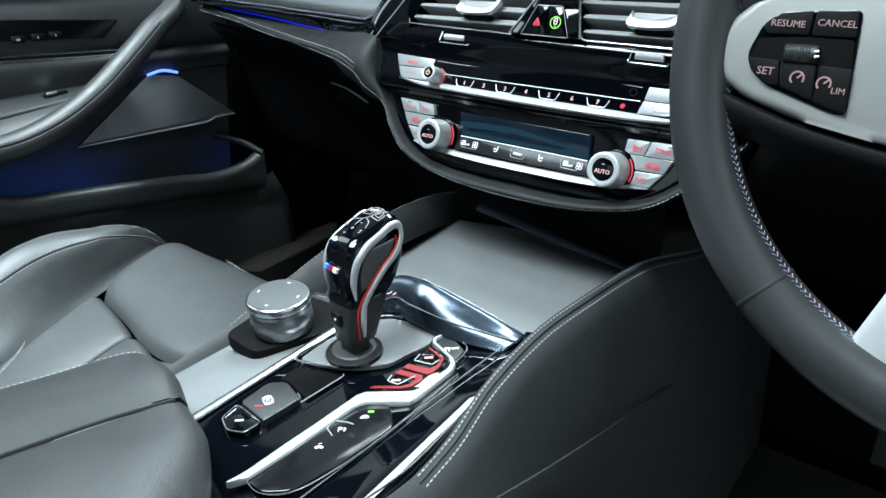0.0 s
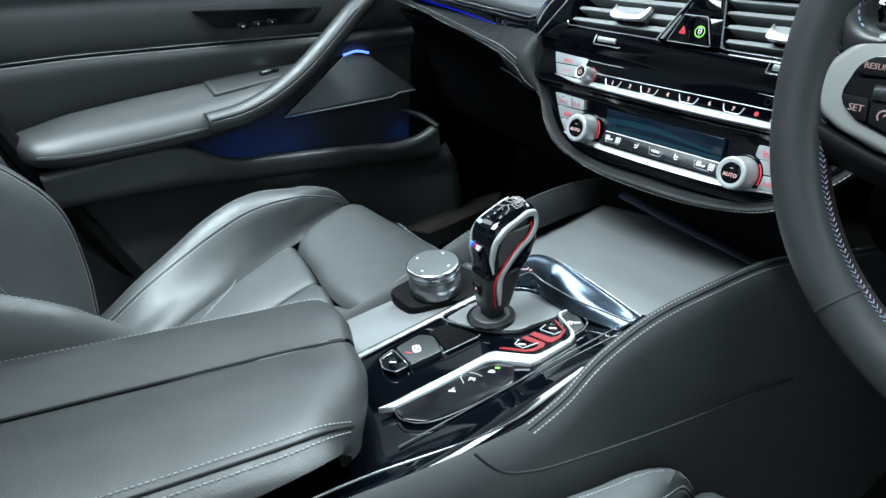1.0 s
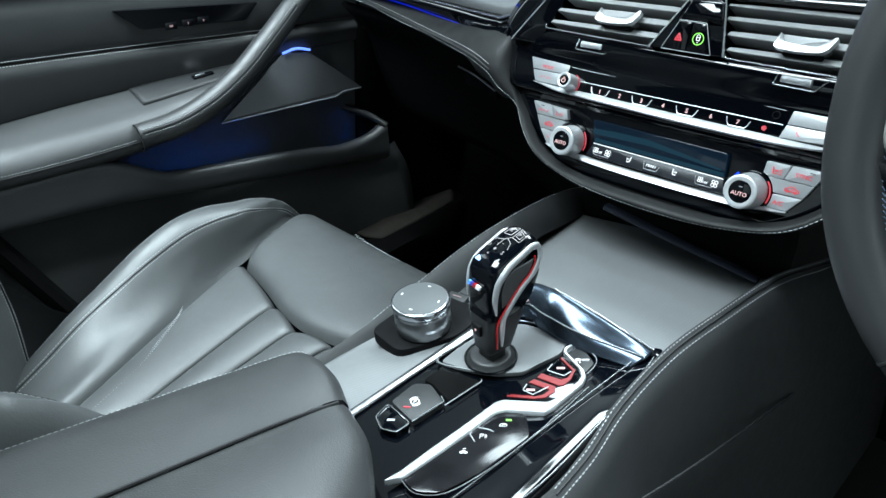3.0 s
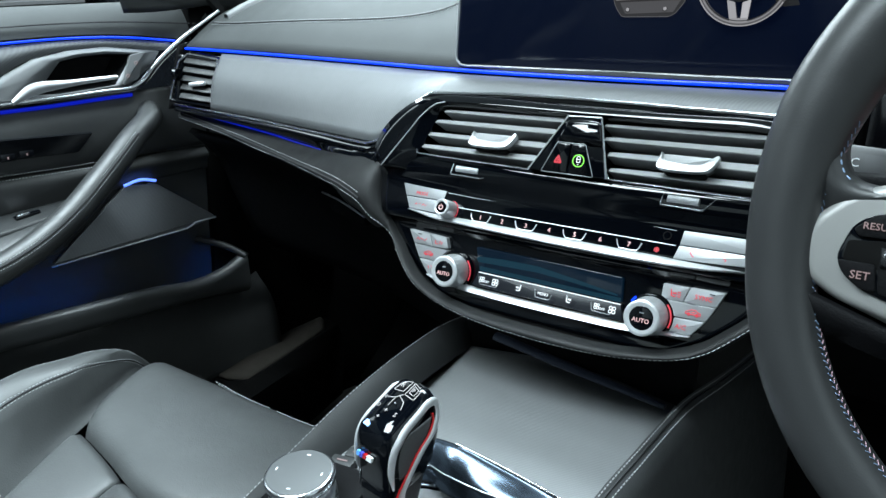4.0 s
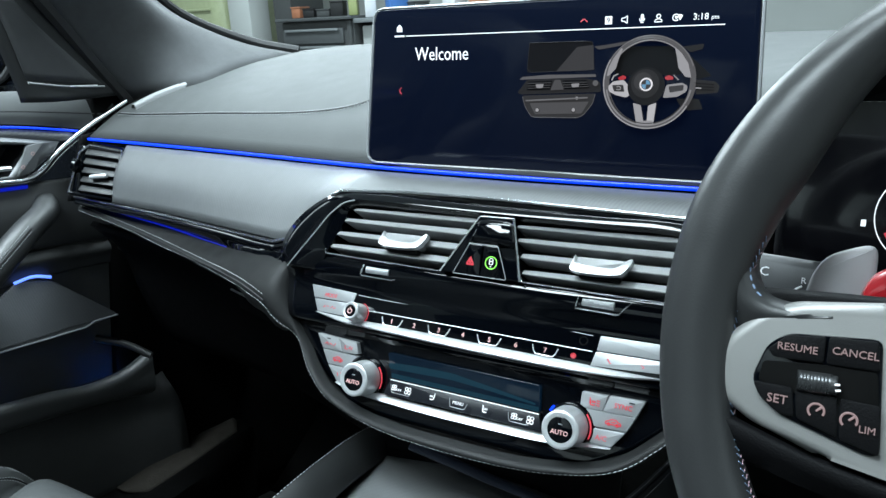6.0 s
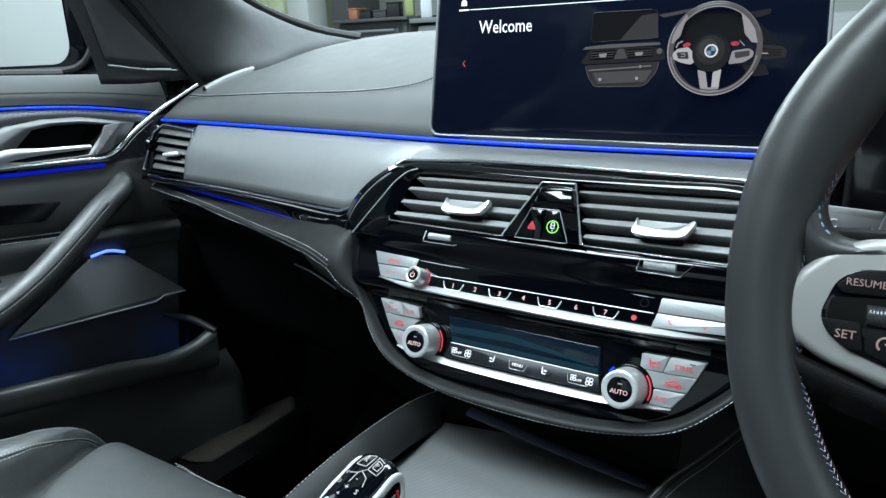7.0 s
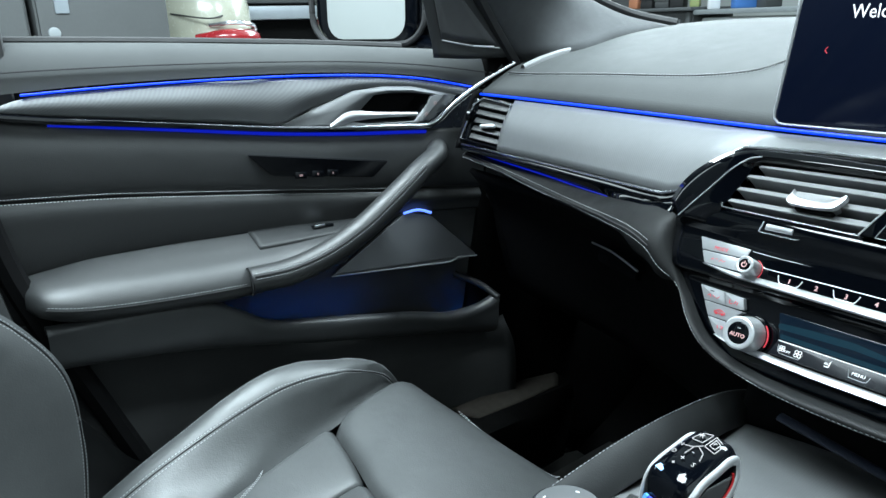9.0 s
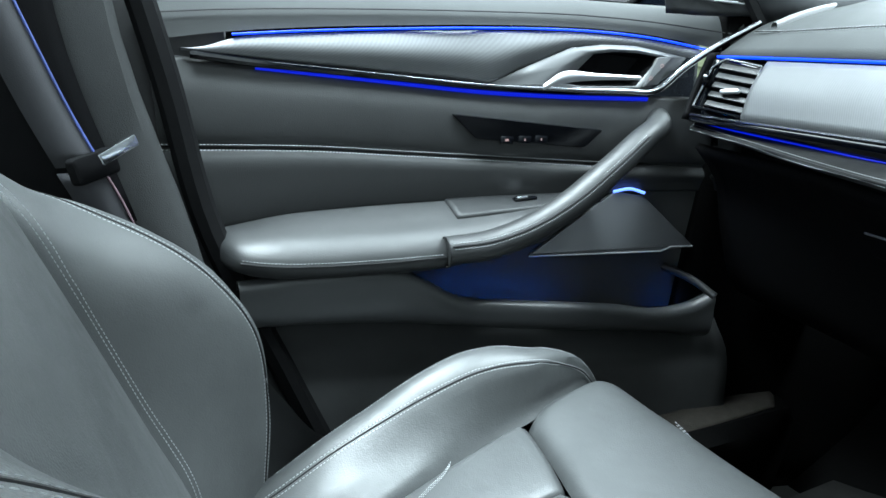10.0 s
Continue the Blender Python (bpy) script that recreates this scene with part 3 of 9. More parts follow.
cover = part("demister_cover", patch([[p + V(w * k, -0.25 * w * k, h) for p, k in zip(line, (0.7, 1.0, 1.0, 0.9))] for w, h in ((-0.0095, -0.005), (-0.0085, 0.0), (-0.0050, 0.0030), (0.0050, 0.0036), (0.0085, 0.0020), (0.0095, -0.005))], 24, 14), material("slot_grey", (0.24, 0.245, 0.25), 0.5), dash, "pale grey demister slot cover")
part("cover_end", disc(pose(-0.6245, 0.3255, 0.8200, -14, 0, 0), 0.0036, 0.0016, 0.0005, 16), SOFT_PLASTIC, cover, "small round end plug")

side_vent = thing("side_air_vent", (-0.62, 0.17, 0.70), "black louvred air vent with chrome frame at the dashboard end", "air vent")
vm = plane_at((-0.628, 0.163, 0.718), (0.0, 0.45, 0.9), (0.32, -0.88, 0.36))
part("cavity", box(vm @ shift(0.0, 0, -0.022), 0.066, 0.066, 0.03, 0.003), RECESS_SHADE, side_vent)
DARK_SLAT = material("dark_slat", (0.022, 0.0225, 0.0235), 0.45, spec=0.35)
for k in range(5):
    part("slat", box(vm @ shift(0.004, -0.025 + 0.0125 * k, -0.001) @ pose(0, 0, 0, -28, 0, 0), 0.053, 0.009, 0.0022, 0.0008), DARK_SLAT, side_vent)
part("adjuster", box(vm @ shift(0.006, -0.006, 0.004) @ pose(0, 0, 0, 0, 0, 12), 0.026, 0.006, 0.008, 0.0028), SILVER, side_vent, "satin silver vent tab")
part("frame", tube([vm @ V(*p, 0.001) for p in ((0.0315, -0.034), (0.0315, 0.033), (-0.018, 0.0345), (-0.031, 0.022), (-0.0365, -0.030), (-0.0365, -0.034))], 0.0016, 8, 70, smooth=False), STRIP, side_vent, "thin chrome frame")
part("frame_foot", tube([vm @ V(*p, 0.001) for p in ((-0.0365, -0.034), (0.0315, -0.034))], 0.0022, 8, 6), GLOSS, side_vent)
part("wheel", disc(vm @ shift(-0.027, 0.004, 0.003) @ pose(0, 0, 0, 0, 90, 0), 0.009, 0.006, 0.001, 20), GLOSS, side_vent)
part("surround", box(vm @ shift(-0.0295, 0, -0.005), 0.012, 0.066, 0.008, 0.003), GLOSS, side_vent)
part("backing", box(vm @ shift(-0.002, 0.0, -0.046), 0.085, 0.088, 0.02, 0.004), GLOSS, side_vent)

# ---- centre stack ----
stack = thing("center_stack", (0, 0.05, 0.6), "piano black centre stack with silver keys and knobs", "control panel")
S = plane_at((0.0, 0.03, 0.62), (0, 0.62, 1), (0, -1, 0.62))
U = plane_at((0.0, 0.062, 0.70), (0, 0.6, 1), (0, -1, 0.6))
C = S @ shift(0, -0.002, -0.001) @ pose(0, 0, 0, 11, 0, 0)  # the climate panel lies back below the radio row
width_of = lambda z, k: float(np.interp(z, [0.560, 0.569, 0.582, 0.60, 0.62, 0.64, 0.664, 0.676, 0.684, 0.690], ((-0.068, -0.111, -0.139, -0.161, -0.180, -0.194, -0.200, -0.203, -0.198, -0.193), (0.073, 0.116, 0.144, 0.166, 0.185, 0.199, 0.205, 0.208, 0.206, 0.203))[k]))
section = [(0.690, 0.0545), (0.6875, 0.0515), (0.684, 0.0493), (0.679, 0.0474), (0.673, 0.0463), (0.668, 0.0458), (0.6645, 0.0452), (0.661, 0.0440), (0.655, 0.0405), (0.645, 0.0345), (0.6345, 0.0285), (0.6315, 0.0285), (0.6295, 0.0310), (0.6265, 0.0345),
           (0.620, 0.0335), (0.610, 0.0300), (0.598, 0.0250), (0.585, 0.0198), (0.580, 0.0178), (0.576, 0.0155), (0.5725, 0.0134), (0.570, 0.0119), (0.5670, 0.0104), (0.5630, 0.0090)]


def bow(x):
    """How far the panel's face runs back towards its ends."""
    return 0.10 * x * x


def bent(bm):
    for v in bm.verts:
        v.co.y += bow(v.co.x)
    return bm


rows = []
for z, y in section:
    x0, x1 = width_of(z, 0), width_of(z, 1)
    rows.append([(x0 + (x1 - x0) * k / 40, y + bow(x0 + (x1 - x0) * k / 40), z) for k in range(41)])
part("fascia", grid(rows), GLOSS, stack, "gloss black panel face with reflected blue in its colour", solid=0.006, sharp=60)
# gloss surround of the vents: outer edge, raised ridge, inner edge
frame_out = [(-0.2120, -0.0140, 0.000), (-0.2085, 0.0024, 0.001), (-0.1983, 0.0191, 0.002), (-0.1821, 0.0340, 0.003), (-0.1649, 0.0440, 0.004), (-0.1467, 0.0488, 0.004), (-0.1279, 0.0500, 0.004), (-0.0793, 0.0500, 0.004), (0.0047, 0.0480, 0.004), (0.0900, 0.0480, 0.004), (0.155, 0.0490, 0.004), (0.1720, 0.0480, 0.004), (0.1900, 0.0420, 0.003), (0.2080, 0.0300, 0.002), (0.2230, 0.0140, 0.001)]
frame_mid = [(-0.1950, -0.0285, 0.004), (-0.1870, -0.0170, 0.005), (-0.1763, -0.0020, 0.006), (-0.1660, 0.0125, 0.007), (-0.1574, 0.0245, 0.008), (-0.1440, 0.0370, 0.008), (-0.1330, 0.0405, 0.008), (-0.0793, 0.0415, 0.008), (0.0047, 0.0405, 0.008), (0.0900, 0.0405, 0.008), (0.155, 0.0405, 0.008), (0.1700, 0.0370, 0.008), (0.1830, 0.0245, 0.008), (0.1920, 0.0125, 0.007), (0.2050, -0.0285, 0.004)]
frame_in = [(-0.1620, -0.0280, -0.004), (-0.1580, -0.0180, 0.000), (-0.1546, -0.0112, 0.003), (-0.1490, 0.0040, 0.003), (-0.1430, 0.0200, 0.003), (-0.1385, 0.0350, 0.003), (-0.1290, 0.0372, 0.003), (-0.0793, 0.0375, 0.003), (0.0047, 0.0372, 0.003), (0.0900, 0.0372, 0.003), (0.155, 0.0372, 0.003), (0.1640, 0.0350, 0.003), (0.1700, 0.0200, 0.003), (0.1750, 0.0040, 0.003), (0.1850, -0.0280, -0.004)]
loops = [[U @ V(*p) for p in spline(line, 90)] for line in (frame_out, frame_mid, frame_in)]
back_loop = [p + (U.to_3x3() @ V(0, 0, -0.020)) for p in loops[2]]
part("vent_surround", grid([[a, a.lerp(b_, 0.35) + U.to_3x3() @ V(0, 0, 0.0012), b_, b_.lerp(c_, 0.6) + U.to_3x3() @ V(0, 0, 0.0006), c_, d_] for a, b_, c_, d_ in zip(*loops, back_loop)]), GLOSS, stack, "gloss black vent surround", solid=0.003, sharp=50)
part("surround_ridge", tube([U @ V(x, y, h + 0.0004) for x, y, h in frame_mid[:7]], 0.0007, 6, 60), SILVER_KEY, stack, "thin bright ridge line")
# leather roll round the lower edge
ring_in = [(-0.203, 0.052, 0.672), (-0.196, 0.055, 0.655), (-0.186, 0.044, 0.635), (-0.170, 0.032, 0.615), (-0.148, 0.017, 0.595), (-0.122, 0.006, 0.578), (-0.07, -0.001, 0.568), (0.0, -0.003, 0.567), (0.075, -0.001, 0.568), (0.127, 0.006, 0.578), (0.153, 0.017, 0.595), (0.175, 0.032, 0.615), (0.191, 0.044, 0.635), (0.205, 0.055, 0.665)]
cen = V(0.0, 0.03, 0.635)
def grown(pts, out, fwd):
    res = []
    for p in pts:
        d = V(p) - cen
        d.y = 0
        d.normalize()
        res.append(V(p) + d * out + V(0, fwd, 0))
    return res
# soft roll below the inlay, running on round the stack, with its stitched edge
back = [(-0.70, 0.186, 0.668), (-0.60, 0.172, 0.665), (-0.47, 0.145, 0.664), (-0.35, 0.110, 0.666), (-0.27, 0.078, 0.672)]
crest = [(-0.70, 0.178, 0.664), (-0.60, 0.164, 0.661), (-0.47, 0.136, 0.660), (-0.35, 0.100, 0.662), (-0.27, 0.064, 0.668)]
outer = [(-0.70, 0.170, 0.656), (-0.60, 0.148, 0.653), (-0.47, 0.115, 0.647), (-0.35, 0.073, 0.648), (-0.272, 0.044, 0.649)]
low_ = [(-0.70, 0.186, 0.650), (-0.60, 0.164, 0.646), (-0.47, 0.131, 0.640), (-0.35, 0.089, 0.640), (-0.274, 0.058, 0.640)]
under = [(-0.70, 0.23, 0.640), (-0.60, 0.22, 0.637), (-0.47, 0.19, 0.632), (-0.35, 0.15, 0.630), (-0.27, 0.11, 0.625)]
near = lambda pts, first: first + grown(ring_in, *pts)[3:]
roll = [back + grown(ring_in, 0.003, 0.006), crest + near((0.0060, -0.003), [(-0.232, 0.048, 0.668), (-0.211, 0.040, 0.660), (-0.197, 0.036, 0.641)]),
        outer + near((0.0105, -0.004), [(-0.240, 0.030, 0.649), (-0.218, 0.027, 0.641), (-0.201, 0.026, 0.626)]), low_ + near((0.0150, 0.004), [(-0.243, 0.036, 0.634), (-0.222, 0.034, 0.627), (-0.206, 0.034, 0.614)]),
        under + near((0.008, 0.04), [(-0.243, 0.075, 0.615), (-0.222, 0.07, 0.607), (-0.203, 0.07, 0.60)])]
roll_skin = patch(roll, 130, 20)
roll_tree = BVHTree.FromBMesh(roll_skin)
part("knee_roll", roll_skin, SHADED_ROLL_LEATHER, dash, "black leather roll below the inlay and round the stack")
roll_edge = [V(p) for p in spline(roll[2], 60)]
part("roll_stitching", stitches(laid(roll_edge, roll_tree, (0, -1, 0.6), 0.0007, 130)), THREAD, dash, "pale stitching")
part("roll_stitching", stitches(laid([p + V(0, 0.0060, 0.0060) for p in roll_edge[:30]], roll_tree, (0, -0.5, 1), 0.0007, 80)), THREAD, dash, "pale stitching")
part("roll_seam", tube(laid([p + V(0, 0.0025, 0.0030) for p in roll_edge[:30]], roll_tree, (0, -0.5, 1), 0.0, 80), 0.0011, 6, 80), DARK_THREAD, dash)
part("roll_light", tube([(-0.70, 0.1830, 0.6660), (-0.60, 0.1655, 0.6630), (-0.47, 0.1380, 0.6620), (-0.40, 0.118, 0.6625), (-0.33, 0.096, 0.6650)], [0.0022, 0.0018, 0.0014, 0.0010, 0.0005], 8, 50), DEEP_BLUE, dash, "hidden blue light line")


def keyplate(name, outline, m, mat, parent, label="", depth=0.006, r=0.002, bevel=0.0008):
    return part(name, plate(soften(outline, r), m, depth, bevel), mat, parent, label)


def words(text, size, m, mat, parent, name="lettering"):
    return part(name, lettering(text, size, m), mat, parent, sharp=30)


UP = lambda h: shift(0, 0, h)


def glyph(name, lines, m, w, mat, parent, label=""):
    """A small printed sign: some polylines of (x, y) on the plane of m, as fine raised strokes."""
    bm = bmesh.new()
    for line in lines:
        tube([m @ V(x, y, 0) for x, y in line], w, 5, max(2, 4 * (len(line) - 1)), bm=bm, smooth=False, up=tuple(m.to_3x3() @ V(0.03, 0.02, 1)))
    return part(name, bm, mat, parent, label)


def circle(cx, cy, r, a0=0, a1=360, n=12):
    return [(cx + r * math.cos(radians(a0 + (a1 - a0) * k / n)), cy + r * math.sin(radians(a0 + (a1 - a0) * k / n))) for k in range(n + 1)]


def fan_lines(x, y, r=0.0011):
    return [circle(x + dx * r * 1.05, y + dy * r * 1.05, r, n=8) for dx, dy in ((1, 1), (-1, 1), (-1, -1), (1, -1))]


def seat_lines(x, y, g=1):
    return [[(x - g * 0.0022, y + 0.0030), (x - g * 0.0016, y + 0.0028), (x - g * 0.0010, y - 0.0008), (x - g * 0.0012, y - 0.0022), (x + g * 0.0016, y - 0.0024), (x + g * 0.0022, y - 0.0016)],
            [(x - g * 0.0018, y + 0.0020), (x - g * 0.0014, y - 0.0020), (x + g * 0.0012, y - 0.0020)]] + [[(x + g * (0.0000 + 0.0010 * k), y - 0.0004), (x + g * (0.0004 + 0.0010 * k), y + 0.0004), (x + g * (0.0001 + 0.0010 * k), y + 0.0012)] for k in range(3)]


def car_lines(x, y, k=1.0):
    return [[(x - 0.0058 * k, y - 0.0014 * k), (x - 0.0056 * k, y + 0.0004 * k), (x - 0.0036 * k, y + 0.0010 * k), (x - 0.0016 * k, y + 0.0024 * k), (x + 0.0018 * k, y + 0.0024 * k), (x + 0.0036 * k, y + 0.0008 * k), (x + 0.0056 * k, y + 0.0004 * k), (x + 0.0058 * k, y - 0.0014 * k), (x - 0.0058 * k, y - 0.0014 * k)],
            circle(x - 0.0032 * k, y - 0.0015 * k, 0.0010 * k, n=8), circle(x + 0.0032 * k, y - 0.0015 * k, 0.0010 * k, n=8), [(x - 0.0012 * k, y + 0.0003 * k), (x + 0.0014 * k, y + 0.0003 * k), (x + 0.0008 * k, y + 0.0010 * k)]]


def bar(name, top, low, m, lean, depth, mat, parent, label):
    """A long bright bar whose face leans back, so that it looks up: lines of (x, y) along its upper and lower edge."""
    n = 60
    up_, lo_ = spline([(*p, 0) for p in top], n), spline([(*p, 0) for p in low], n)
    rows = []
    for a, c in zip(up_, lo_):
        rows.append([m @ V(a.x, a.y, -depth), m @ V(a.x, a.y, -0.0003), m @ V(a.x, a.y - 0.0003, 0.0003), m @ V(a.x + 0.45 * (c.x - a.x), a.y + 0.45 * (c.y - a.y), lean * 0.62), m @ V(c.x, c.y + 0.0009 * min(1, (a.y - c.y) / 0.003), lean), m @ V(c.x, c.y, lean - 0.0010), m @ V(c.x, c.y, -depth)])
    return part(name, bent(grid(rows)), mat, parent, label)


R = S @ UP(0.0098)
# radio row: dark key strip, numbered keys and slot lines
row = part("radio_strip", bent(plate(soften([(-0.098, 0.0282), (0.0, 0.0284), (0.107, 0.0280), (0.1035, 0.0182), (0.0, 0.0186), (-0.092, 0.0190)], 0.001), R @ UP(-0.0006), 0.004, 0.0005)), GLOSS, stack, "gloss black strip of numbered keys")
glyph("slot_line", [[(-0.099 + 0.0294 * k, 0.0286) for k in range(8)]], R @ UP(-0.0002), 0.0004, SILVER, row, "thin bright slot line")
glyph("slot_line", [[(-0.114, 0.0410), (-0.088, 0.0402), (-0.058, 0.0402)]], R @ UP(-0.0008), 0.00035, SILVER_KEY, row, "thin bright slot line")
glyph("slot_line", [[(0.075, 0.0412), (0.105, 0.0406)]], R @ UP(-0.0010), 0.00025, SILVER_KEY, row, "thin bright slot line")
for text, x in zip("1234567", (-0.0732, -0.0501, -0.0257, -0.0026, 0.0216, 0.0449, 0.0696)):
    words(text, 0.0058, R @ shift(x, 0.0228, bow(x) * -0.8), ROSE_GLOW, row)
for x in (-0.0732, -0.0262, 0.0208, 0.0695):
    glyph("key_edge", [[(x - 0.0108, 0.0258), (x - 0.0092, 0.0215), (x - 0.0072, 0.0190), (x + 0.0072, 0.0190), (x + 0.0090, 0.0215), (x + 0.0106, 0.0258)]], R @ UP(-0.0004), 0.0005, SILVER, row, "bright key edge")
glyph("globe_symbol", [circle(0.0926, 0.0229, 0.0019), [(0.0907, 0.0229), (0.0945, 0.0229)], [(0.0926, 0.0210), (0.0926, 0.0248)], circle(0.0926, 0.0229, 0.0011, n=8)], R @ UP(-0.0009), 0.0003, RED_GLOW, row)
sock = part("usb_socket", ring(R @ shift(0.0985, 0.0355, -0.0014), 0.0031, 0.0006, 24, 6), DARK_PLASTIC, row, "small round socket")
part("socket_pin", disc(R @ shift(0.0985, 0.0355, -0.0013), 0.0012, 0.002, 0.0003, 12), SILVER_KEY, sock)


def keyed(name, pts, m, parent, label, depth=0.006):
    """A satin silver key with a bright upper edge."""
    return part(name, bent(plate(soften(pts, 0.0008), m, depth, 0.0005)), SILVER_KEY, parent, label)


key = keyed("mode_key", [(-0.1692, 0.0427), (-0.1163, 0.0415), (-0.1185, 0.0322), (-0.1632, 0.0312)], R @ UP(0.0006), stack, "silver radio mode key")
words("MODE", 0.0050, R @ shift(-0.1440, 0.0362, -0.0012), RED_GLOW, key)
key = keyed("mode_key", [(-0.1630, 0.0305), (-0.1188, 0.0315), (-0.1210, 0.0192), (-0.1560, 0.0192)], R @ UP(0.0002), stack, "silver radio key")
glyph("symbol", [[(-0.1500, 0.0245), (-0.1488, 0.0265), (-0.1478, 0.0248)], [(-0.1460, 0.0262), (-0.1440, 0.0262)], [(-0.1420, 0.0245), (-0.1400, 0.0268), (-0.1380, 0.0248), (-0.1360, 0.0262)]], R @ UP(-0.0015), 0.0003, RED_GLOW, key)
key = keyed("phone_key", [(0.1110, 0.0408), (0.1700, 0.0414), (0.1735, 0.0300), (0.1098, 0.0293)], R @ UP(0.0008), stack, "wide silver rocker key")
key = keyed("phone_key", [(0.1096, 0.0286), (0.1735, 0.0293), (0.1700, 0.0235), (0.1640, 0.0205), (0.1294, 0.0184), (0.1069, 0.0174)], R @ UP(0.0008), stack, "wide silver rocker key with phone prints")
glyph("symbol", [[(0.1190, 0.0250), (0.1215, 0.0222)], [(0.1190, 0.0250), (0.1198, 0.0254)], [(0.1215, 0.0222), (0.1222, 0.0226)]], R @ UP(-0.0005), 0.0004, RED_GLOW, key)
glyph("symbol", [[(0.1440, 0.0250), (0.1465, 0.0238), (0.1450, 0.0228)]], R @ UP(-0.0012), 0.0004, RED_GLOW, key)
bar("upper_bar", [(-0.1560, 0.0188), (-0.1195, 0.0182), (-0.0894, 0.0188), (0.0286, 0.0182), (0.0971, 0.0177), (0.1147, 0.0173), (0.1350, 0.0170), (0.1640, 0.0166)], [(-0.1552, 0.0176), (-0.1213, 0.0130), (-0.1059, 0.0128), (-0.0730, 0.0122), (0.0329, 0.0108), (0.0983, 0.0110), (0.1114, 0.0114), (0.1327, 0.0124), (0.1642, 0.0160)], R, 0.0042, 0.006, SILVER, stack, "bright satin silver bar")
bar("lower_bar", [(-0.1275, -0.0376), (-0.1195, -0.0386), (-0.0970, -0.0392), (-0.0500, -0.0397), (0.0055, -0.0397), (0.0770, -0.0386), (0.1068, -0.0380), (0.1285, -0.0378)], [(-0.1268, -0.0386), (-0.1180, -0.0412), (-0.0960, -0.0441), (-0.0485, -0.0458), (0.0060, -0.0461), (0.0780, -0.0448), (0.1030, -0.0424), (0.1284, -0.0386)], C @ UP(0.0012), 0.0038, 0.006, SILVER, stack, "bright satin silver bar")
# climate screen and key strip
scr = part("climate_screen", plate(soften([(-0.0755, -0.0012), (0.0680, -0.0020), (0.0700, -0.0232), (-0.0690, -0.0230)], 0.002), C @ UP(0.0012), 0.004, 0.0004), material("climate_screen_glass", (0.003, 0.004, 0.006), 0.12, spec=0.4, emit=(0.002, 0.020, 0.048), power=0.4), stack, "dark climate screen")
wave = material("climate_picture", (0.003, 0.005, 0.008), 0.12, spec=0.4, emit=(0.006, 0.060, 0.10), power=0.5)
part("screen_picture", plate(soften([(-0.0735, -0.0100), (-0.045, -0.0080), (-0.010, -0.0075), (0.030, -0.0120), (0.066, -0.0165), (0.066, -0.0182), (0.025, -0.0150), (-0.010, -0.0130), (-0.072, -0.0150)], 0.003), C @ UP(0.0014), 0.0002), wave, scr, "dim teal wave on the screen")
part("screen_picture", plate(soften([(-0.0690, -0.0185), (0.0, -0.0188), (0.0690, -0.0190), (0.0692, -0.0226), (-0.0685, -0.0225)], 0.0004), C @ UP(0.0014), 0.0002), wave, scr, "dim teal band on the screen")
rowm = C @ shift(0.0, -0.0238, 0.0016) @ pose(0, 0, 0, -12, 0, 0)
row = part("climate_keys", plate(soften([(-0.0690, 0.0), (0.0700, -0.0002), (0.0745, -0.0136), (-0.0735, -0.0136)], 0.0006), rowm, 0.005, 0.0005), material("climate_key_strip", (0.007, 0.008, 0.011), 0.3, spec=0.16), stack, "dark strip of climate keys")
# Glowing line put in for the reflection along the strip's top edge.
glyph("strip_edge_glint", [[(-0.069, -0.0003), (0.0, -0.0003), (0.070, -0.0005)]], rowm @ UP(0.0001), 0.0004, WHITE_GLOW, row, "thin glowing line for the upper edge's glint")
for x in (-0.0635, 0.0500):
    glyph("fan_symbol", fan_lines(x, -0.0064), rowm @ UP(0.0002), 0.00030, WHITE_GLOW, row)
    words("OFF", 0.0030, rowm @ shift(x + 0.0050, -0.0078, 0.0001), WHITE_GLOW, row)
for x in (-0.0496, 0.0639):
    glyph("fan_symbol", fan_lines(x, -0.0066, 0.0014), rowm @ UP(0.0002), 0.00032, WHITE_GLOW, row)
for x, g in ((-0.0249, -1), (0.0239, 1)):
    glyph("seat_symbol", seat_lines(x, -0.0066, g), rowm @ UP(0.0002), 0.00032, WHITE_GLOW, row)
words("MENU", 0.0037, rowm @ shift(-0.0005, -0.0070, 0.0001), WHITE_GLOW, row)
for x, w_ in ((-0.0565, 0.011), (-0.0005, 0.0085), (0.0545, 0.010)):
    glyph("key_edge", [[(x - w_, -0.0040), (x - w_ + 0.0018, -0.0108), (x + w_ - 0.0020, -0.0110), (x + w_, -0.0060)]], rowm @ UP(0.0001), 0.00028, SILVER_KEY, row, "bright key edge")
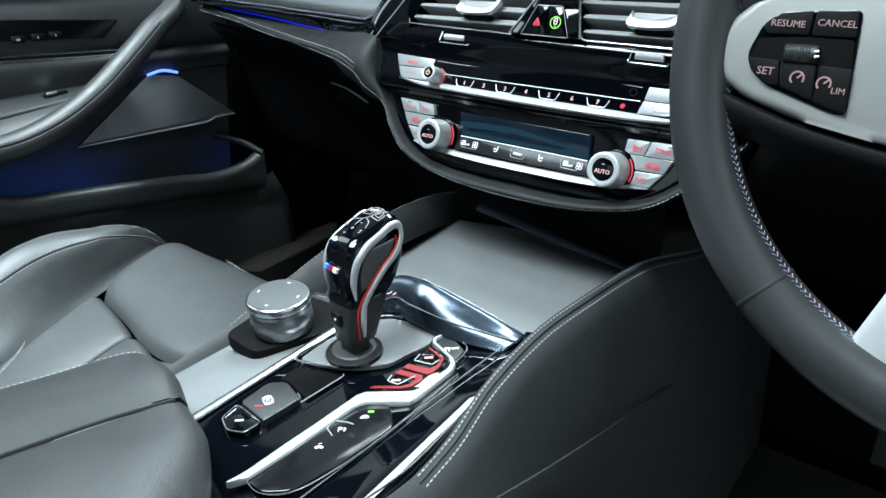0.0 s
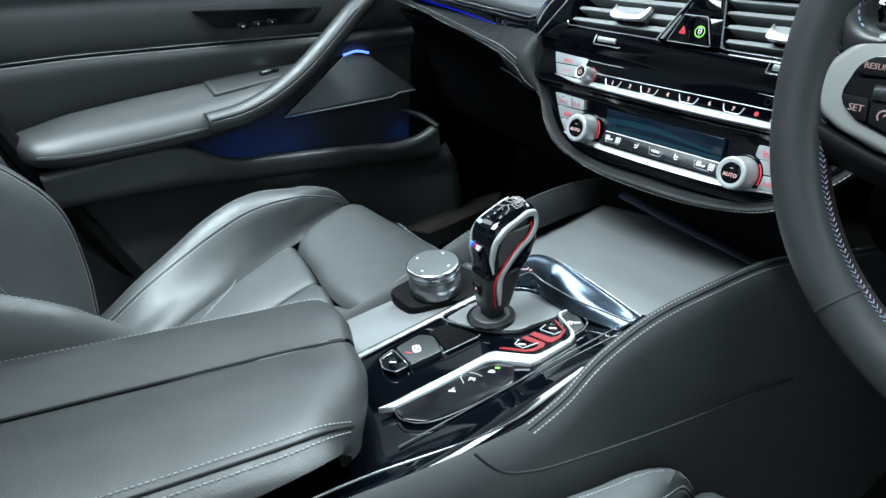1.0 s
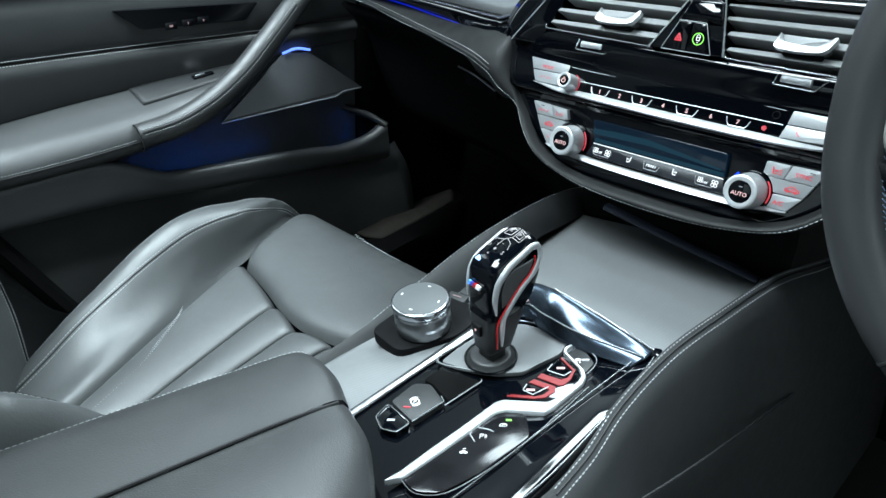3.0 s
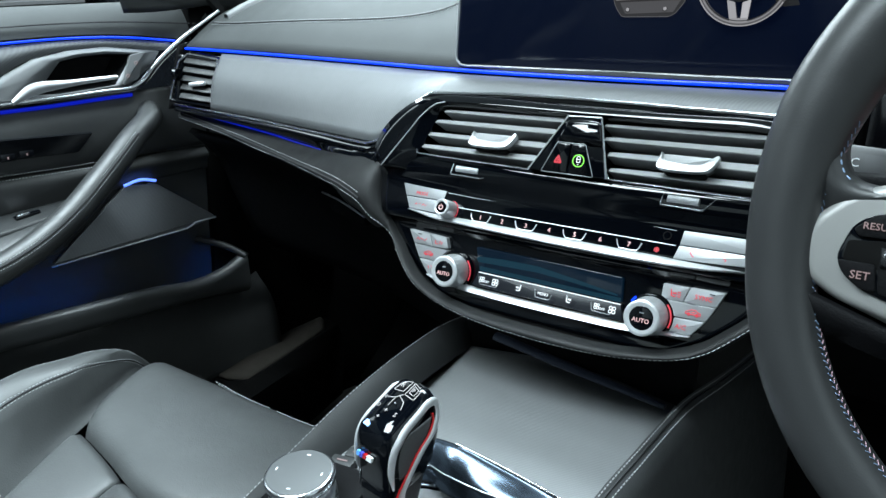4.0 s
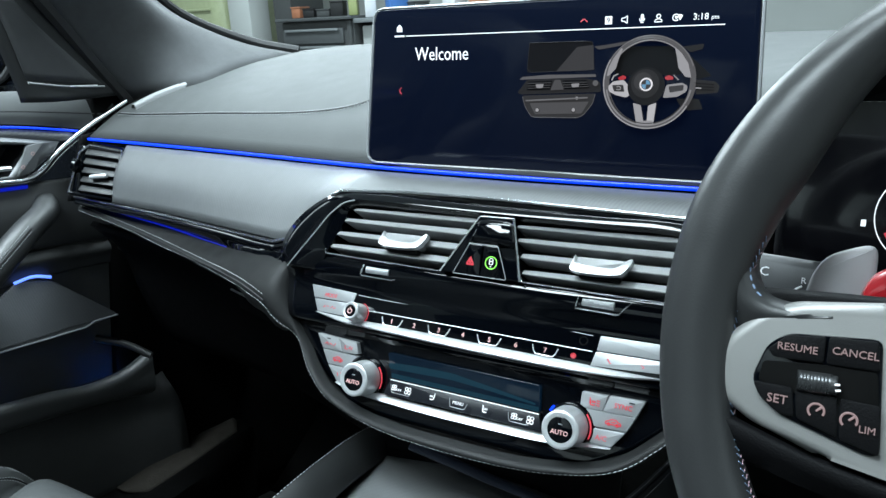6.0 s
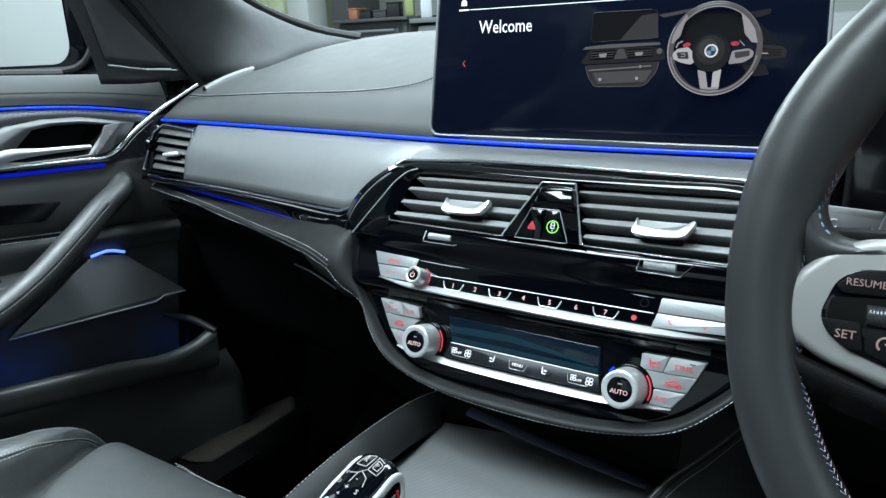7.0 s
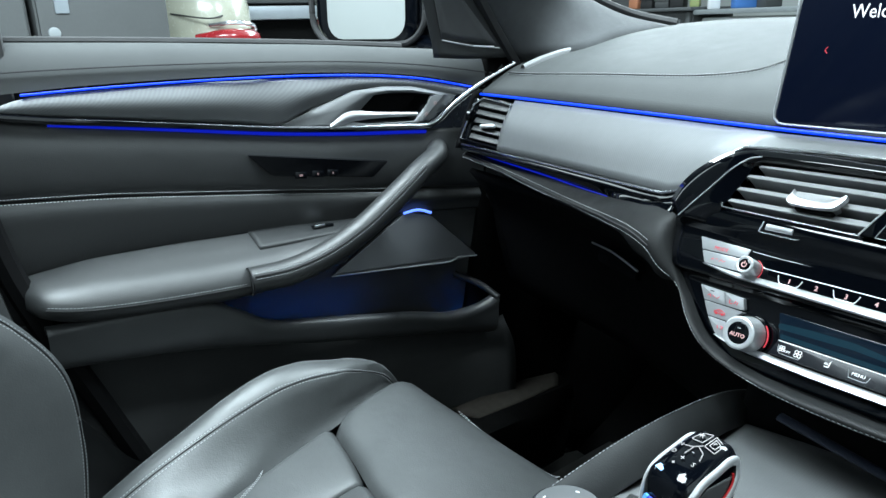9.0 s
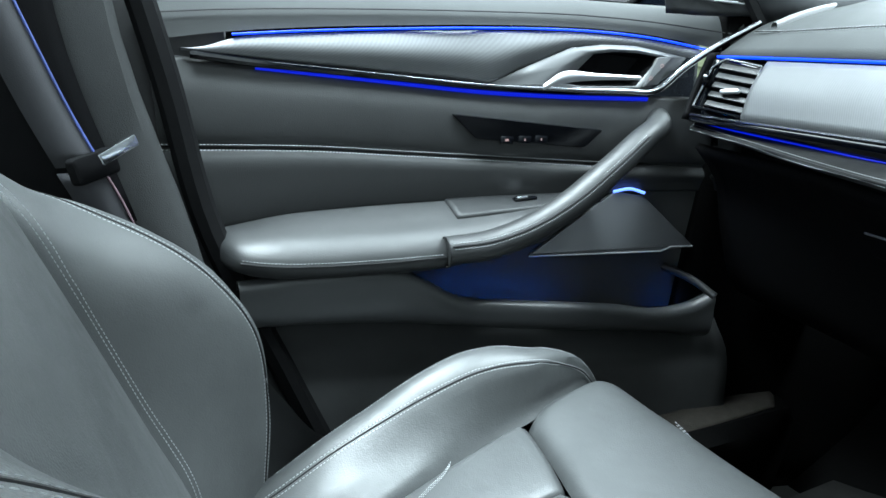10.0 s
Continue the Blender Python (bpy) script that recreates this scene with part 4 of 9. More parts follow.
# key blocks beside the knobs
KNOB_L, KNOB_R = (-0.0962, -0.0282), (0.0945, -0.0282)
arc = lambda c, a0, a1: circle(c[0], c[1], 0.0197, a0, a1, 7)
CK = C @ UP(0.0022)
for pts, lines, word in (([(-0.1555, 0.0020), (-0.1303, 0.0015), (-0.1250, -0.0102), (-0.1476, -0.0106)], [[(-0.1450, -0.0055), (-0.1430, -0.0035), (-0.1415, -0.0060)], [(-0.1400, -0.0040), (-0.1370, -0.0052)], [(-0.1355, -0.0060), (-0.1330, -0.0036)]], ""),
                         ([(-0.1297, 0.0015), (-0.1101, 0.0008), (-0.1066, -0.0086), (-0.1100, -0.0100), (-0.1244, -0.0102)], [[(-0.1220, -0.0030), (-0.1222, -0.0062), (-0.1190, -0.0064)], [(-0.1175, -0.0060), (-0.1160, -0.0030)], [(-0.1150, -0.0062), (-0.1140, -0.0036)]], ""),
                         ([(-0.1474, -0.0112)] + arc(KNOB_L, 119, 166) + [(-0.1396, -0.0236)], car_lines(-0.1285, -0.0172, 0.9), ""),
                         ([(-0.1393, -0.0243)] + arc(KNOB_L, 169, 208) + [(-0.1195, -0.0384), (-0.1273, -0.0374)], [[(-0.1270, -0.0290), (-0.1262, -0.0320)], [(-0.1240, -0.0288), (-0.1210, -0.0300), (-0.1232, -0.0318)]], ""),
                         ([(0.1018, 0.0), (0.1222, 0.0003), (0.1188, -0.0117)] + arc(KNOB_R, 56, 69), seat_lines(0.1105, -0.0060, 1) + [[(0.1140, -0.0042 - 0.0018 * k), (0.1165, -0.0046 - 0.0018 * k)] for k in range(3)], ""),
                         ([(0.1231, 0.0006), (0.1497, 0.0012), (0.1445, -0.0113), (0.1194, -0.0117)], [], "SYNC"),
                         ([(0.1190, -0.0123), (0.1443, -0.0119), (0.1385, -0.0237)] + arc(KNOB_R, 11, 54), car_lines(0.1282, -0.0182), ""),
                         ([(0.1382, -0.0244), (0.1287, -0.0370)] + arc(KNOB_R, -29, 8), [], "A/C")):
    key = keyed("climate_key", pts, CK, stack, "satin silver climate key")
    c = [sum(p[k] for p in pts) / len(pts) for k in (0, 1)]
    sink = -bow(c[0]) * 0.85
    if lines:
        glyph("symbol", lines, CK @ UP(0.0001 + sink), 0.00038, RED_GLOW, key, "red printed symbol")
    if word:
        words(word, 0.0054, CK @ shift(c[0] + (0.003 if word == "A/C" else 0), c[1], 0.0001 + sink), RED_GLOW, key)
    if c[0] < -0.125 or c[0] > 0.118:
        part("key_lamp", box(CK @ shift(c[0] - 0.002 + (0.008 if word == "SYNC" else 0), c[1] + 0.0042, 0.0001 + sink), 0.0042, 0.0007, 0.0003), DARK_PLASTIC, key, "small unlit lamp")


def knob(c, r, m, h, base, text, red_arc):
    """A fluted silver knob with a dark cap, on a dark round base."""
    m = m @ shift(c[0], c[1], 0)
    m.translation.y += bow(c[0])
    k = part("knob", bmesh.new(), SILVER, stack, "satin silver rotary knob")
    bm = bmesh.new()
    seg = 96
    prof = [(base, 1.10, 0.0), (base + (h - base) * 0.30, 1.10, 0.020), (base + (h - base) * 0.60, 1.06, 0.060), (base + (h - base) * 0.76, 1.02, 0.050), (base + (h - base) * 0.80, 0.965, 0.0), (base + (h - base) * 0.84, 0.965, 0.0), (base + (h - base) * 0.86, 1.02, 0.0), (base + (h - base) * 0.96, 1.02, 0.0), (h, 0.96, 0.0), (h + 0.0003, 0.86, 0.0), (h - 0.0004, 0.70, 0.0)]
    rows_ = []
    for z, q, flute in prof:
        rows_.append([m @ V(r * (q - flute * (0.5 + 0.5 * math.cos(18 * a) ** 8)) * math.cos(a), r * (q - flute * (0.5 + 0.5 * math.cos(18 * a) ** 8)) * math.sin(a), z) for a in (2 * math.pi * i / seg for i in range(seg))])
    grid(rows_, True, True, bm)
    bmesh.ops.recalc_face_normals(bm, faces=bm.faces[:])
    bm.to_mesh(k.data)
    bm.free()
    k.data.shade_smooth()
    k.data.set_sharp_from_angle(angle=radians(38))
    part("base_ring", disc(m @ UP(base + 0.0008), r * 1.24, 0.006, 0.0008, 48), GLOSS, stack, "dark round knob recess")
    cap = part("cap", disc(m @ UP(h + 0.0002), r * 0.69, 0.003, 0.0007, 40), GLOSS, k, "gloss black cap")
    if text:
        words(text, r * 0.35, m @ shift(0, -r * 0.14, h + 0.0004), ROSE_GLOW, cap)
        part("pointer", box(m @ shift(0, r * 0.30, h + 0.0003), r * 0.22, 0.0008, 0.0003), SILVER_KEY, cap)
    else:
        glyph("power_symbol", [circle(0, -0.0003, r * 0.27, 125, 415, 14), [(0, r * 0.05), (0, r * 0.38)]], m @ UP(h + 0.0004), 0.0004, ROSE_GLOW, cap)
    part("temperature_light", ring(m @ UP(base + 0.0010), r * 1.23, 0.0007, 24, 6, red_arc), RED_GLOW, stack, "red temperature arc light")
    return m


knob(KNOB_L, 0.0143, C, 0.0205, 0.0008, "AUTO", (-22, 42))
mr = knob(KNOB_R, 0.0143, C, 0.0225, 0.0008, "AUTO", (-22, 42))
part("temperature_light", ring(mr @ UP(0.0018), 0.0182, 0.0009, 12, 6, (136, 152)), BLUE_LIGHT, stack, "blue temperature arc light")
knob((-0.1092, 0.0243), 0.0079, S, 0.0245, 0.0080, "", (-65, 75))


def centre_vent(pts, slats, tab, m):
    """An air vent: a dark cavity, four slats that look up, a bright lower line and a tab with a bright lip."""
    v = thing("air_vent", tuple(m @ V(pts[0][0], pts[0][1], 0)), "black centre air vent with grey slats and silver tab", "air vent", "centre air vents")
    x0, x1 = min(p[0] for p in pts), max(p[0] for p in pts)
    part("cavity", box(m @ shift((x0 + x1) / 2, 0.012, -0.052), x1 - x0 + 0.012, 0.062, 0.06, 0.003), RECESS_SHADE, v)
    for l, r, s, hgt in slats:
        n = 14
        rows = []
        for k in range(n + 1):
            q = k / n
            x = l + (r - l) * q
            hh = 0.84 * hgt * (0.72 + 0.28 * q) * (0.85 if k in (0, n) else 1.0)
            c_ = s + (0.0008 if l < 0 else 0.0016) * (q - 0.5)
            rows.append([m @ V(x, c_ + hh * 0.5, 0.0015), m @ V(x, c_ - hh * 0.42, 0.0050), m @ V(x, c_ - hh * 0.55, 0.0046), m @ V(x, c_ - hh * 0.50 - 0.0025, -0.016), m @ V(x, c_ + hh * 0.1, -0.018)])
        part("slat", grid(rows, True, True), SLAT, v)
    (xa, sa), _, (xc, sc), (xd_, sd) = pts  # bottom left, top left, top right, bottom right
    part("frame_line", tube([m @ V(xa - 0.001, sa + 0.004, 0.0042), m @ V(xa, sa, 0.0045), m @ V(xd_, sd, 0.0045), m @ V(xd_ + (xc - xd_) * 0.2, sd + (sc - sd) * 0.2, 0.0045)], 0.0008, 6, 60, smooth=False), CHROME, v, "thin bright frame line")
    for k in range(2):
        part("cross_vane", box(m @ shift(x0 + (x1 - x0) * (0.33 + 0.34 * k), 0.010, -0.022), 0.0016, 0.045, 0.010, 0.0004), RECESS_SHADE, v)
    x, s, w = tab
    T = m @ shift(x, s, 0.0105) @ pose(0, 0, 0, -10, 0, 0)
    t = part("tab", plate(soften([(-w * 0.46, 0.0072), (-w * 0.47, -0.0022), (-w * 0.40, -0.0040), (w * 0.24, -0.0034), (w * 0.33, -0.0016), (w * 0.50, 0.0078)], 0.0015), T, 0.014, 0.0008), SLAT, v, "satin grey vent adjuster tab")
    lip_hi = [(-w * 0.470, 0.0075), (-w * 0.440, 0.0040), (-w * 0.400, 0.0012), (-w * 0.330, 0.0004), (w * 0.17, -0.0002), (w * 0.260, 0.0012), (w * 0.400, 0.0070), (w * 0.440, 0.0084)]
    lip_lo = [(-w * 0.490, 0.0072), (-w * 0.520, 0.0000), (-w * 0.530, -0.0044), (-w * 0.420, -0.0062), (w * 0.22, -0.0058), (w * 0.380, -0.0036), (w * 0.520, 0.0070), (w * 0.515, 0.0086)]
    hi, lo = spline([(*p, 0) for p in lip_hi], 40), spline([(*p, 0) for p in lip_lo], 40)
    part("lip", grid([[T @ V(a.x, a.y, -0.001), T @ V(a.x, a.y, 0.0010), T @ V(0.5 * (a.x + c.x), 0.5 * (a.y + c.y), 0.0030), T @ V(c.x, c.y, 0.0026), T @ V(c.x, c.y, -0.0030), T @ V(a.x, a.y, -0.004)] for a, c in zip(hi, lo)], True, True), SILVER, t, "bright silver lip")
    part("pivot", box(m @ shift(x - 0.001, s - 0.0070, 0.003), w * 0.72, 0.0045, 0.012, 0.0015), RECESS_SHADE, t)
    return v


centre_vent([(-0.1546, -0.0112), (-0.1380, 0.0372), (-0.0050, 0.0362), (-0.0299, -0.0131)], [(-0.1340, -0.0080, 0.0335, 0.0058), (-0.1412, -0.0125, 0.0228, 0.0068), (-0.1460, -0.0185, 0.0096, 0.0072), (-0.1502, -0.0235, -0.0028, 0.0072)], (-0.0700, 0.0068, 0.044), U)
centre_vent([(0.0425, -0.0128), (0.0300, 0.0362), (0.1640, 0.0372), (0.1810, -0.0135)], [(0.0300, 0.1600, 0.0335, 0.0058), (0.0325, 0.1665, 0.0222, 0.0070), (0.0382, 0.1710, 0.0096, 0.0080), (0.0422, 0.1750, -0.0034, 0.0072)], (0.1065, 0.0056, 0.044), U)
tower = part("switch_tower", plate(soften([(-0.0027, 0.0370), (0.0278, 0.0375), (0.0433, -0.0136), (-0.0295, -0.0136)], 0.002), U @ UP(0.0085), 0.03, 0.0015), GLOSS, stack, "gloss black switch housing between the vents")
part("tower_face", grid([[U @ V(x0 + (x1 - x0) * k / 10, y, h + 0.0012 * math.sin(math.pi * k / 10)) for k in range(11)] for x0, x1, y, h in ((-0.0020, 0.0271, 0.0362, 0.0082), (-0.0040, 0.0290, 0.0300, 0.0100), (-0.0066, 0.0318, 0.0200, 0.0104), (-0.0090, 0.0340, 0.0128, 0.0094))]), GLOSS, tower, "curved gloss upper face", solid=0.001)
part("tower_edge", tube([U @ V(*p, 0.0088) for p in ((-0.0295, -0.0136), (-0.0027, 0.0368), (0.0278, 0.0373))], 0.0007, 6, 50, smooth=False), SILVER, tower, "thin bright edge")
part("tower_edge", tube([U @ V(*p, 0.0088) for p in ((0.0278, 0.0373), (0.0433, -0.0136))], 0.0012, 6, 40, smooth=False), CHROME, tower, "bright chrome edge")
HZ = U @ UP(0.0112) @ pose(0, 0, 0, 9, 0, 0)  # the two switches lean forward
haz = keyplate("hazard_switch", [(-0.0050, 0.0120), (0.0072, 0.0120), (0.0074, -0.0132), (-0.0165, -0.0134)], HZ, GLOSS, tower, "black hazard warning switch", r=0.0012)
glyph("triangle", [[(-0.0022 + r_ * math.sin(radians(a)), -0.0030 + r_ * math.cos(radians(a))) for a in (0, 120, 240, 360)] for r_ in (0.0044, 0.0036, 0.0028, 0.0010)], HZ @ UP(0.0001), 0.00040, RED_GLOW, haz, "red warning triangle")
park = keyplate("assist_switch", [(0.0082, 0.0120), (0.0206, 0.0120), (0.0312, -0.0136), (0.0083, -0.0134)], HZ, GLOSS, tower, "black driver assistance switch", r=0.0012)
part("symbol_ring", ring(HZ @ shift(0.0166, -0.0016, 0.0002), 0.0050, 0.00042, 36, 6), GREEN_GLOW, park, "green glowing ring symbol")
glyph("car_symbol", [[(0.0152, -0.0030), (0.0150, 0.0008), (0.0158, 0.0020), (0.0174, 0.0020), (0.0182, 0.0008), (0.0180, -0.0030), (0.0152, -0.0030)], [(0.0152, -0.0004), (0.0180, -0.0004)], [(0.0160, -0.0048), (0.0172, -0.0048)]], HZ @ UP(0.0002), 0.00036, WHITE_GLOW, park, "white car symbol")
part("switch_outline", tube([HZ @ V(*p, 0.0001) for p in ((-0.0050, 0.0124), (0.0208, 0.0124), (0.0316, -0.0139), (-0.0168, -0.0138), (-0.0050, 0.0124))], 0.0004, 6, 60, smooth=False), SILVER_KEY, tower, "thin bright switch outline")
for x, w, g in ((-0.0955, 0.0262, 1), (0.1065, 0.0262, -1)):
    m = U @ shift(x, -0.0205, -0.0012)
    c = part("air_flow_wheel", grid([[m @ V(-w / 2 + w * k / 26, 0.0036 * math.sin(a), (0.0036 * math.cos(a) + 0.0006) * (1.0 if k % 2 else 0.93) * (0.6 if k in (0, 26) else 1)) for k in range(27)] for a in (radians(-95 + 19 * j) for j in range(11))]), SILVER_KEY, stack, "ribbed satin grey air flow wheel", solid=0.001, sharp=20)
    part("wheel_well", plate(soften([(-w * 0.62, 0.0052), (w * 0.62, 0.0052), (w * 0.62, -0.0058), (-w * 0.62, -0.0058)], 0.002), m @ UP(0.0014), 0.004, 0.0008), RECESS_SHADE, c, "dark slot round the wheel")
    part("wheel_frame", tube([m @ V(-w * 0.60, 0.0040, 0.0026), m @ V(-w * 0.66, -0.0060, 0.0026), m @ V(w * 0.62, -0.0064, 0.0026), m @ V(w * (0.74 if g > 0 else 0.95), 0.0045 if g < 0 else -0.0050, 0.0020)], 0.00065, 6, 40, smooth=False), CHROME, c, "thin bright frame line")

# ---- screen on the dashboard ----
disp = thing("infotainment_display", (0.012, 0.16, 0.76), "wide black freestanding screen showing a welcome picture", "display")
D = plane_at((0.0, 0.15, 0.76), (0, 0.12, 1), (0, -1, 0.12))
SCREEN = material("screen_glass", (0.002, 0.003, 0.006), 0.08, spec=0.2, emit=(0.002, 0.005, 0.02), power=0.55)
OUTLINE = lambda g: [(-0.1672 - g, 0.0005 - g), (0.1960 + g, 0.0005 - g), (0.1905 + g, 0.1452 + g), (-0.1565 - g, 0.1452 + g)]  # the glass is a little wider below
part("housing", plate(soften(OUTLINE(0.0018), 0.011, 5), D @ UP(-0.0015), 0.016, 0.003), material("display_shell", (0.06, 0.06, 0.062), 0.35, 0.3), disp)
part("rim", tube([D @ V(x, y, -0.001) for x, y in soften(OUTLINE(0.0018), 0.011, 5) + soften(OUTLINE(0.0018), 0.011, 5)[:1]], 0.0012, 6, 160, smooth=False), SILVER_KEY, disp, "thin grey rim")
glass = part("screen", plate(soften(OUTLINE(0.0), 0.010, 5), D, 0.004, 0.001), SCREEN, disp, "glossy dark blue screen")


def shown(name, bm, mat):
    return part(name, bm, mat, glass)


shown("welcome_lettering", lettering("Welcome", 0.0155, D @ shift(-0.111, 0.103, 0.0004) @ Matrix.Diagonal((0.93, 1.12, 1, 1)), 0.0001, "LEFT"), WHITE_GLOW)
shown("back_arrow", tube([D @ V(-0.1265, 0.0725, 0.0004), D @ V(-0.129, 0.0695, 0.0004), D @ V(-0.1265, 0.0665, 0.0004)], 0.0004, 6, 12, smooth=False), RED_GLOW)
shown("status_line", box(D @ shift(0.0225, 0.1205, 0.0003), 0.288, 0.0007, 0.0003), WHITE_GLOW)
shown("home_tab", box(D @ shift(-0.1285, 0.1205, 0.0004), 0.011, 0.0014, 0.0003), WHITE_GLOW)
shown("home_symbol", plate([(-0.0030, -0.003), (0.0030, -0.003), (0.0030, 0.0008), (0, 0.0038), (-0.0030, 0.0008)], D @ shift(-0.1285, 0.1275, 0.0004), 0.0002), WHITE_GLOW)
shown("up_arrow", tube([D @ V(0.0515, 0.1265, 0.0004), D @ V(0.0545, 0.129, 0.0004), D @ V(0.0575, 0.1265, 0.0004)], 0.0004, 6, 12, smooth=False), RED_GLOW)
shown("calendar_symbol", box(D @ shift(0.0755, 0.127, 0.0004), 0.0058, 0.0064, 0.0003), WHITE_GLOW)
shown("speaker_symbol", tube([D @ shift(0.089, 0.127, 0.0004) @ V(x, s, 0) for x, s in ((-0.0026, -0.0012), (-0.0006, -0.0012), (0.0020, -0.0030), (0.0020, 0.0030), (-0.0006, 0.0012), (-0.0026, 0.0012), (-0.0026, -0.0012))], 0.0004, 6, 40, smooth=False), WHITE_GLOW)
shown("calendar_number", lettering("9", 0.0062, D @ shift(0.0755, 0.1268, 0.0008), 0.0001), SCREEN)
shown("microphone_symbol", plate(soften(rounded(-0.0012, -0.0016, 0.0012, 0.0032, 0.0011), 0.0001), D @ shift(0.103, 0.1275, 0.0004), 0.0002), WHITE_GLOW)
shown("microphone_stand", tube([D @ shift(0.103, 0.127, 0.0005) @ V(x, y, 0) for x, y in ((-0.0020, 0.0006), (-0.0018, -0.0010), (0, -0.0020), (0.0018, -0.0010), (0.0020, 0.0006))], 0.0003, 5, 16), WHITE_GLOW)
shown("microphone_stand", box(D @ shift(0.103, 0.1242, 0.0004), 0.0026, 0.0006, 0.0003), WHITE_GLOW)
shown("profile_symbol", ring(D @ shift(0.116, 0.1285, 0.0004), 0.0015, 0.0004, 16, 5), WHITE_GLOW)
shown("profile_symbol", tube([D @ shift(0.116, 0.1242, 0.0004) @ V(x, y, 0) for x, y in ((-0.0030, 0.0), (-0.0026, 0.0014), (-0.0010, 0.0022), (0.0010, 0.0022), (0.0026, 0.0014), (0.0030, 0.0), (-0.0030, 0.0))], 0.00035, 5, 40, smooth=False), WHITE_GLOW)
shown("network_symbol", ring(D @ shift(0.1295, 0.127, 0.0004), 0.0024, 0.0004, 20, 5, (40, 320)), WHITE_GLOW)
shown("network_symbol", disc(D @ shift(0.1298, 0.1272, 0.0005), 0.0011, 0.0002, 0.0, 12), WHITE_GLOW)
shown("network_symbol", plate([(-0.0018, 0.0010), (-0.0008, 0.0020), (0.0010, 0.0018), (0.0018, 0.0006), (0.0008, -0.0014), (0.0, -0.0026), (-0.0012, -0.0010)], D @ shift(0.1328, 0.1274, 0.0004), 0.0002), WHITE_GLOW)
shown("clock_digits", lettering("3:18", 0.0069, D @ shift(0.1425, 0.1268, 0.0004), 0.0001, "LEFT"), WHITE_GLOW)
shown("clock_suffix", lettering("pm", 0.0046, D @ shift(0.1562, 0.1262, 0.0004), 0.0001, "LEFT"), WHITE_GLOW)
# the picture on the screen: a small dashboard and steering wheel
SHOWN_RED = material("shown_red", (0.02, 0.01, 0.01), 0.1, emit=(0.75, 0.03, 0.05), power=0.6)
SHOWN_BLUE = material("shown_blue", (0.01, 0.01, 0.02), 0.1, emit=(0.2, 0.5, 0.8), power=0.6)


@functools.lru_cache(None)
def SHADE(v):
    """A glowing grey of the picture, by its brightness of 255."""
    k = 1.5 * (v / 255) ** 2.6
    return material("shown_grey", (0.005, 0.005, 0.006), 0.15, spec=0.1, emit=(k, k, k * 1.06), power=1.0)


def drawn(name, pts, h, mat, r=0.001):
    return shown(name, plate(soften(pts, r), D @ UP(h), 0.0002), mat)


def drawn_line(name, pts, w, mat, h=0.0009, n=24):
    return shown(name, tube([D @ V(x, s, h) for x, s in pts], w, 6, n, smooth=False), mat)


drawn("picture_display", [(0.0063, 0.1109), (0.0629, 0.1110), (0.0655, 0.0875), (0.0044, 0.0858)], 0.0003, SHADE(24), 0.002)
drawn("picture_glare", [(0.0497, 0.1065), (0.0638, 0.1078), (0.0653, 0.0877), (0.0317, 0.0867)], 0.0005, SHADE(66), 0.001)
drawn_line("picture_edge", [(0.0063, 0.1109), (0.0629, 0.1110), (0.0655, 0.0875), (0.0044, 0.0858), (0.0063, 0.1109)], 0.0002, SHADE(60), 0.0006)
drawn("picture_dash", [(0.0002, 0.0820), (0.0234, 0.0837), (0.0668, 0.0840), (0.0675, 0.0819), (-0.0026, 0.0796)], 0.0004, SHADE(96), 0.0008)
drawn("picture_vents", [(-0.0042, 0.0683), (0.0046, 0.0793), (0.0290, 0.0807), (0.0592, 0.0806), (0.0711, 0.0778), (0.0725, 0.0694), (-0.0003, 0.0668)], 0.0003, SHADE(46), 0.002)
drawn("picture_vent", [(0.0063, 0.0781), (0.0284, 0.0790), (0.0268, 0.0710), (0.0049, 0.0703)], 0.0005, SHADE(16), 0.0008)
drawn("picture_vent", [(0.0378, 0.0791), (0.0593, 0.0794), (0.0620, 0.0726), (0.0402, 0.0714)], 0.0005, SHADE(16), 0.0008)
drawn_line("picture_slat", [(0.0060, 0.0763), (0.0277, 0.0770)], 0.0003, SHADE(78), 0.0011)
drawn_line("picture_slat", [(0.0382, 0.0771), (0.0601, 0.0775)], 0.0003, SHADE(78), 0.0011)
drawn_line("picture_slat", [(0.0061, 0.0742), (0.0272, 0.0750)], 0.0003, SHADE(78), 0.0011)
drawn_line("picture_slat", [(0.0388, 0.0751), (0.0607, 0.0757)], 0.0003, SHADE(78), 0.0011)
drawn_line("picture_slat", [(0.0062, 0.0722), (0.0268, 0.0730)], 0.0003, SHADE(78), 0.0011)
drawn_line("picture_slat", [(0.0394, 0.0731), (0.0613, 0.0739)], 0.0003, SHADE(78), 0.0011)
drawn("picture_tab", [(0.0134, 0.0756), (0.0211, 0.0760), (0.0201, 0.0726), (0.0146, 0.0724)], 0.0016, SHADE(135), 0.0008)
drawn("picture_tab", [(0.0461, 0.0761), (0.0535, 0.0765), (0.0527, 0.0735), (0.0471, 0.0731)], 0.0016, SHADE(135), 0.0008)
drawn("picture_middle", [(0.0309, 0.0794), (0.0358, 0.0796), (0.0395, 0.0713), (0.0272, 0.0706)], 0.001, SHADE(80), 0.0008)
shown("picture_knob", disc(D @ shift(0.0672, 0.0767, 0.001), 0.0024, 0.0002, 0.0, 28), SHADE(96))
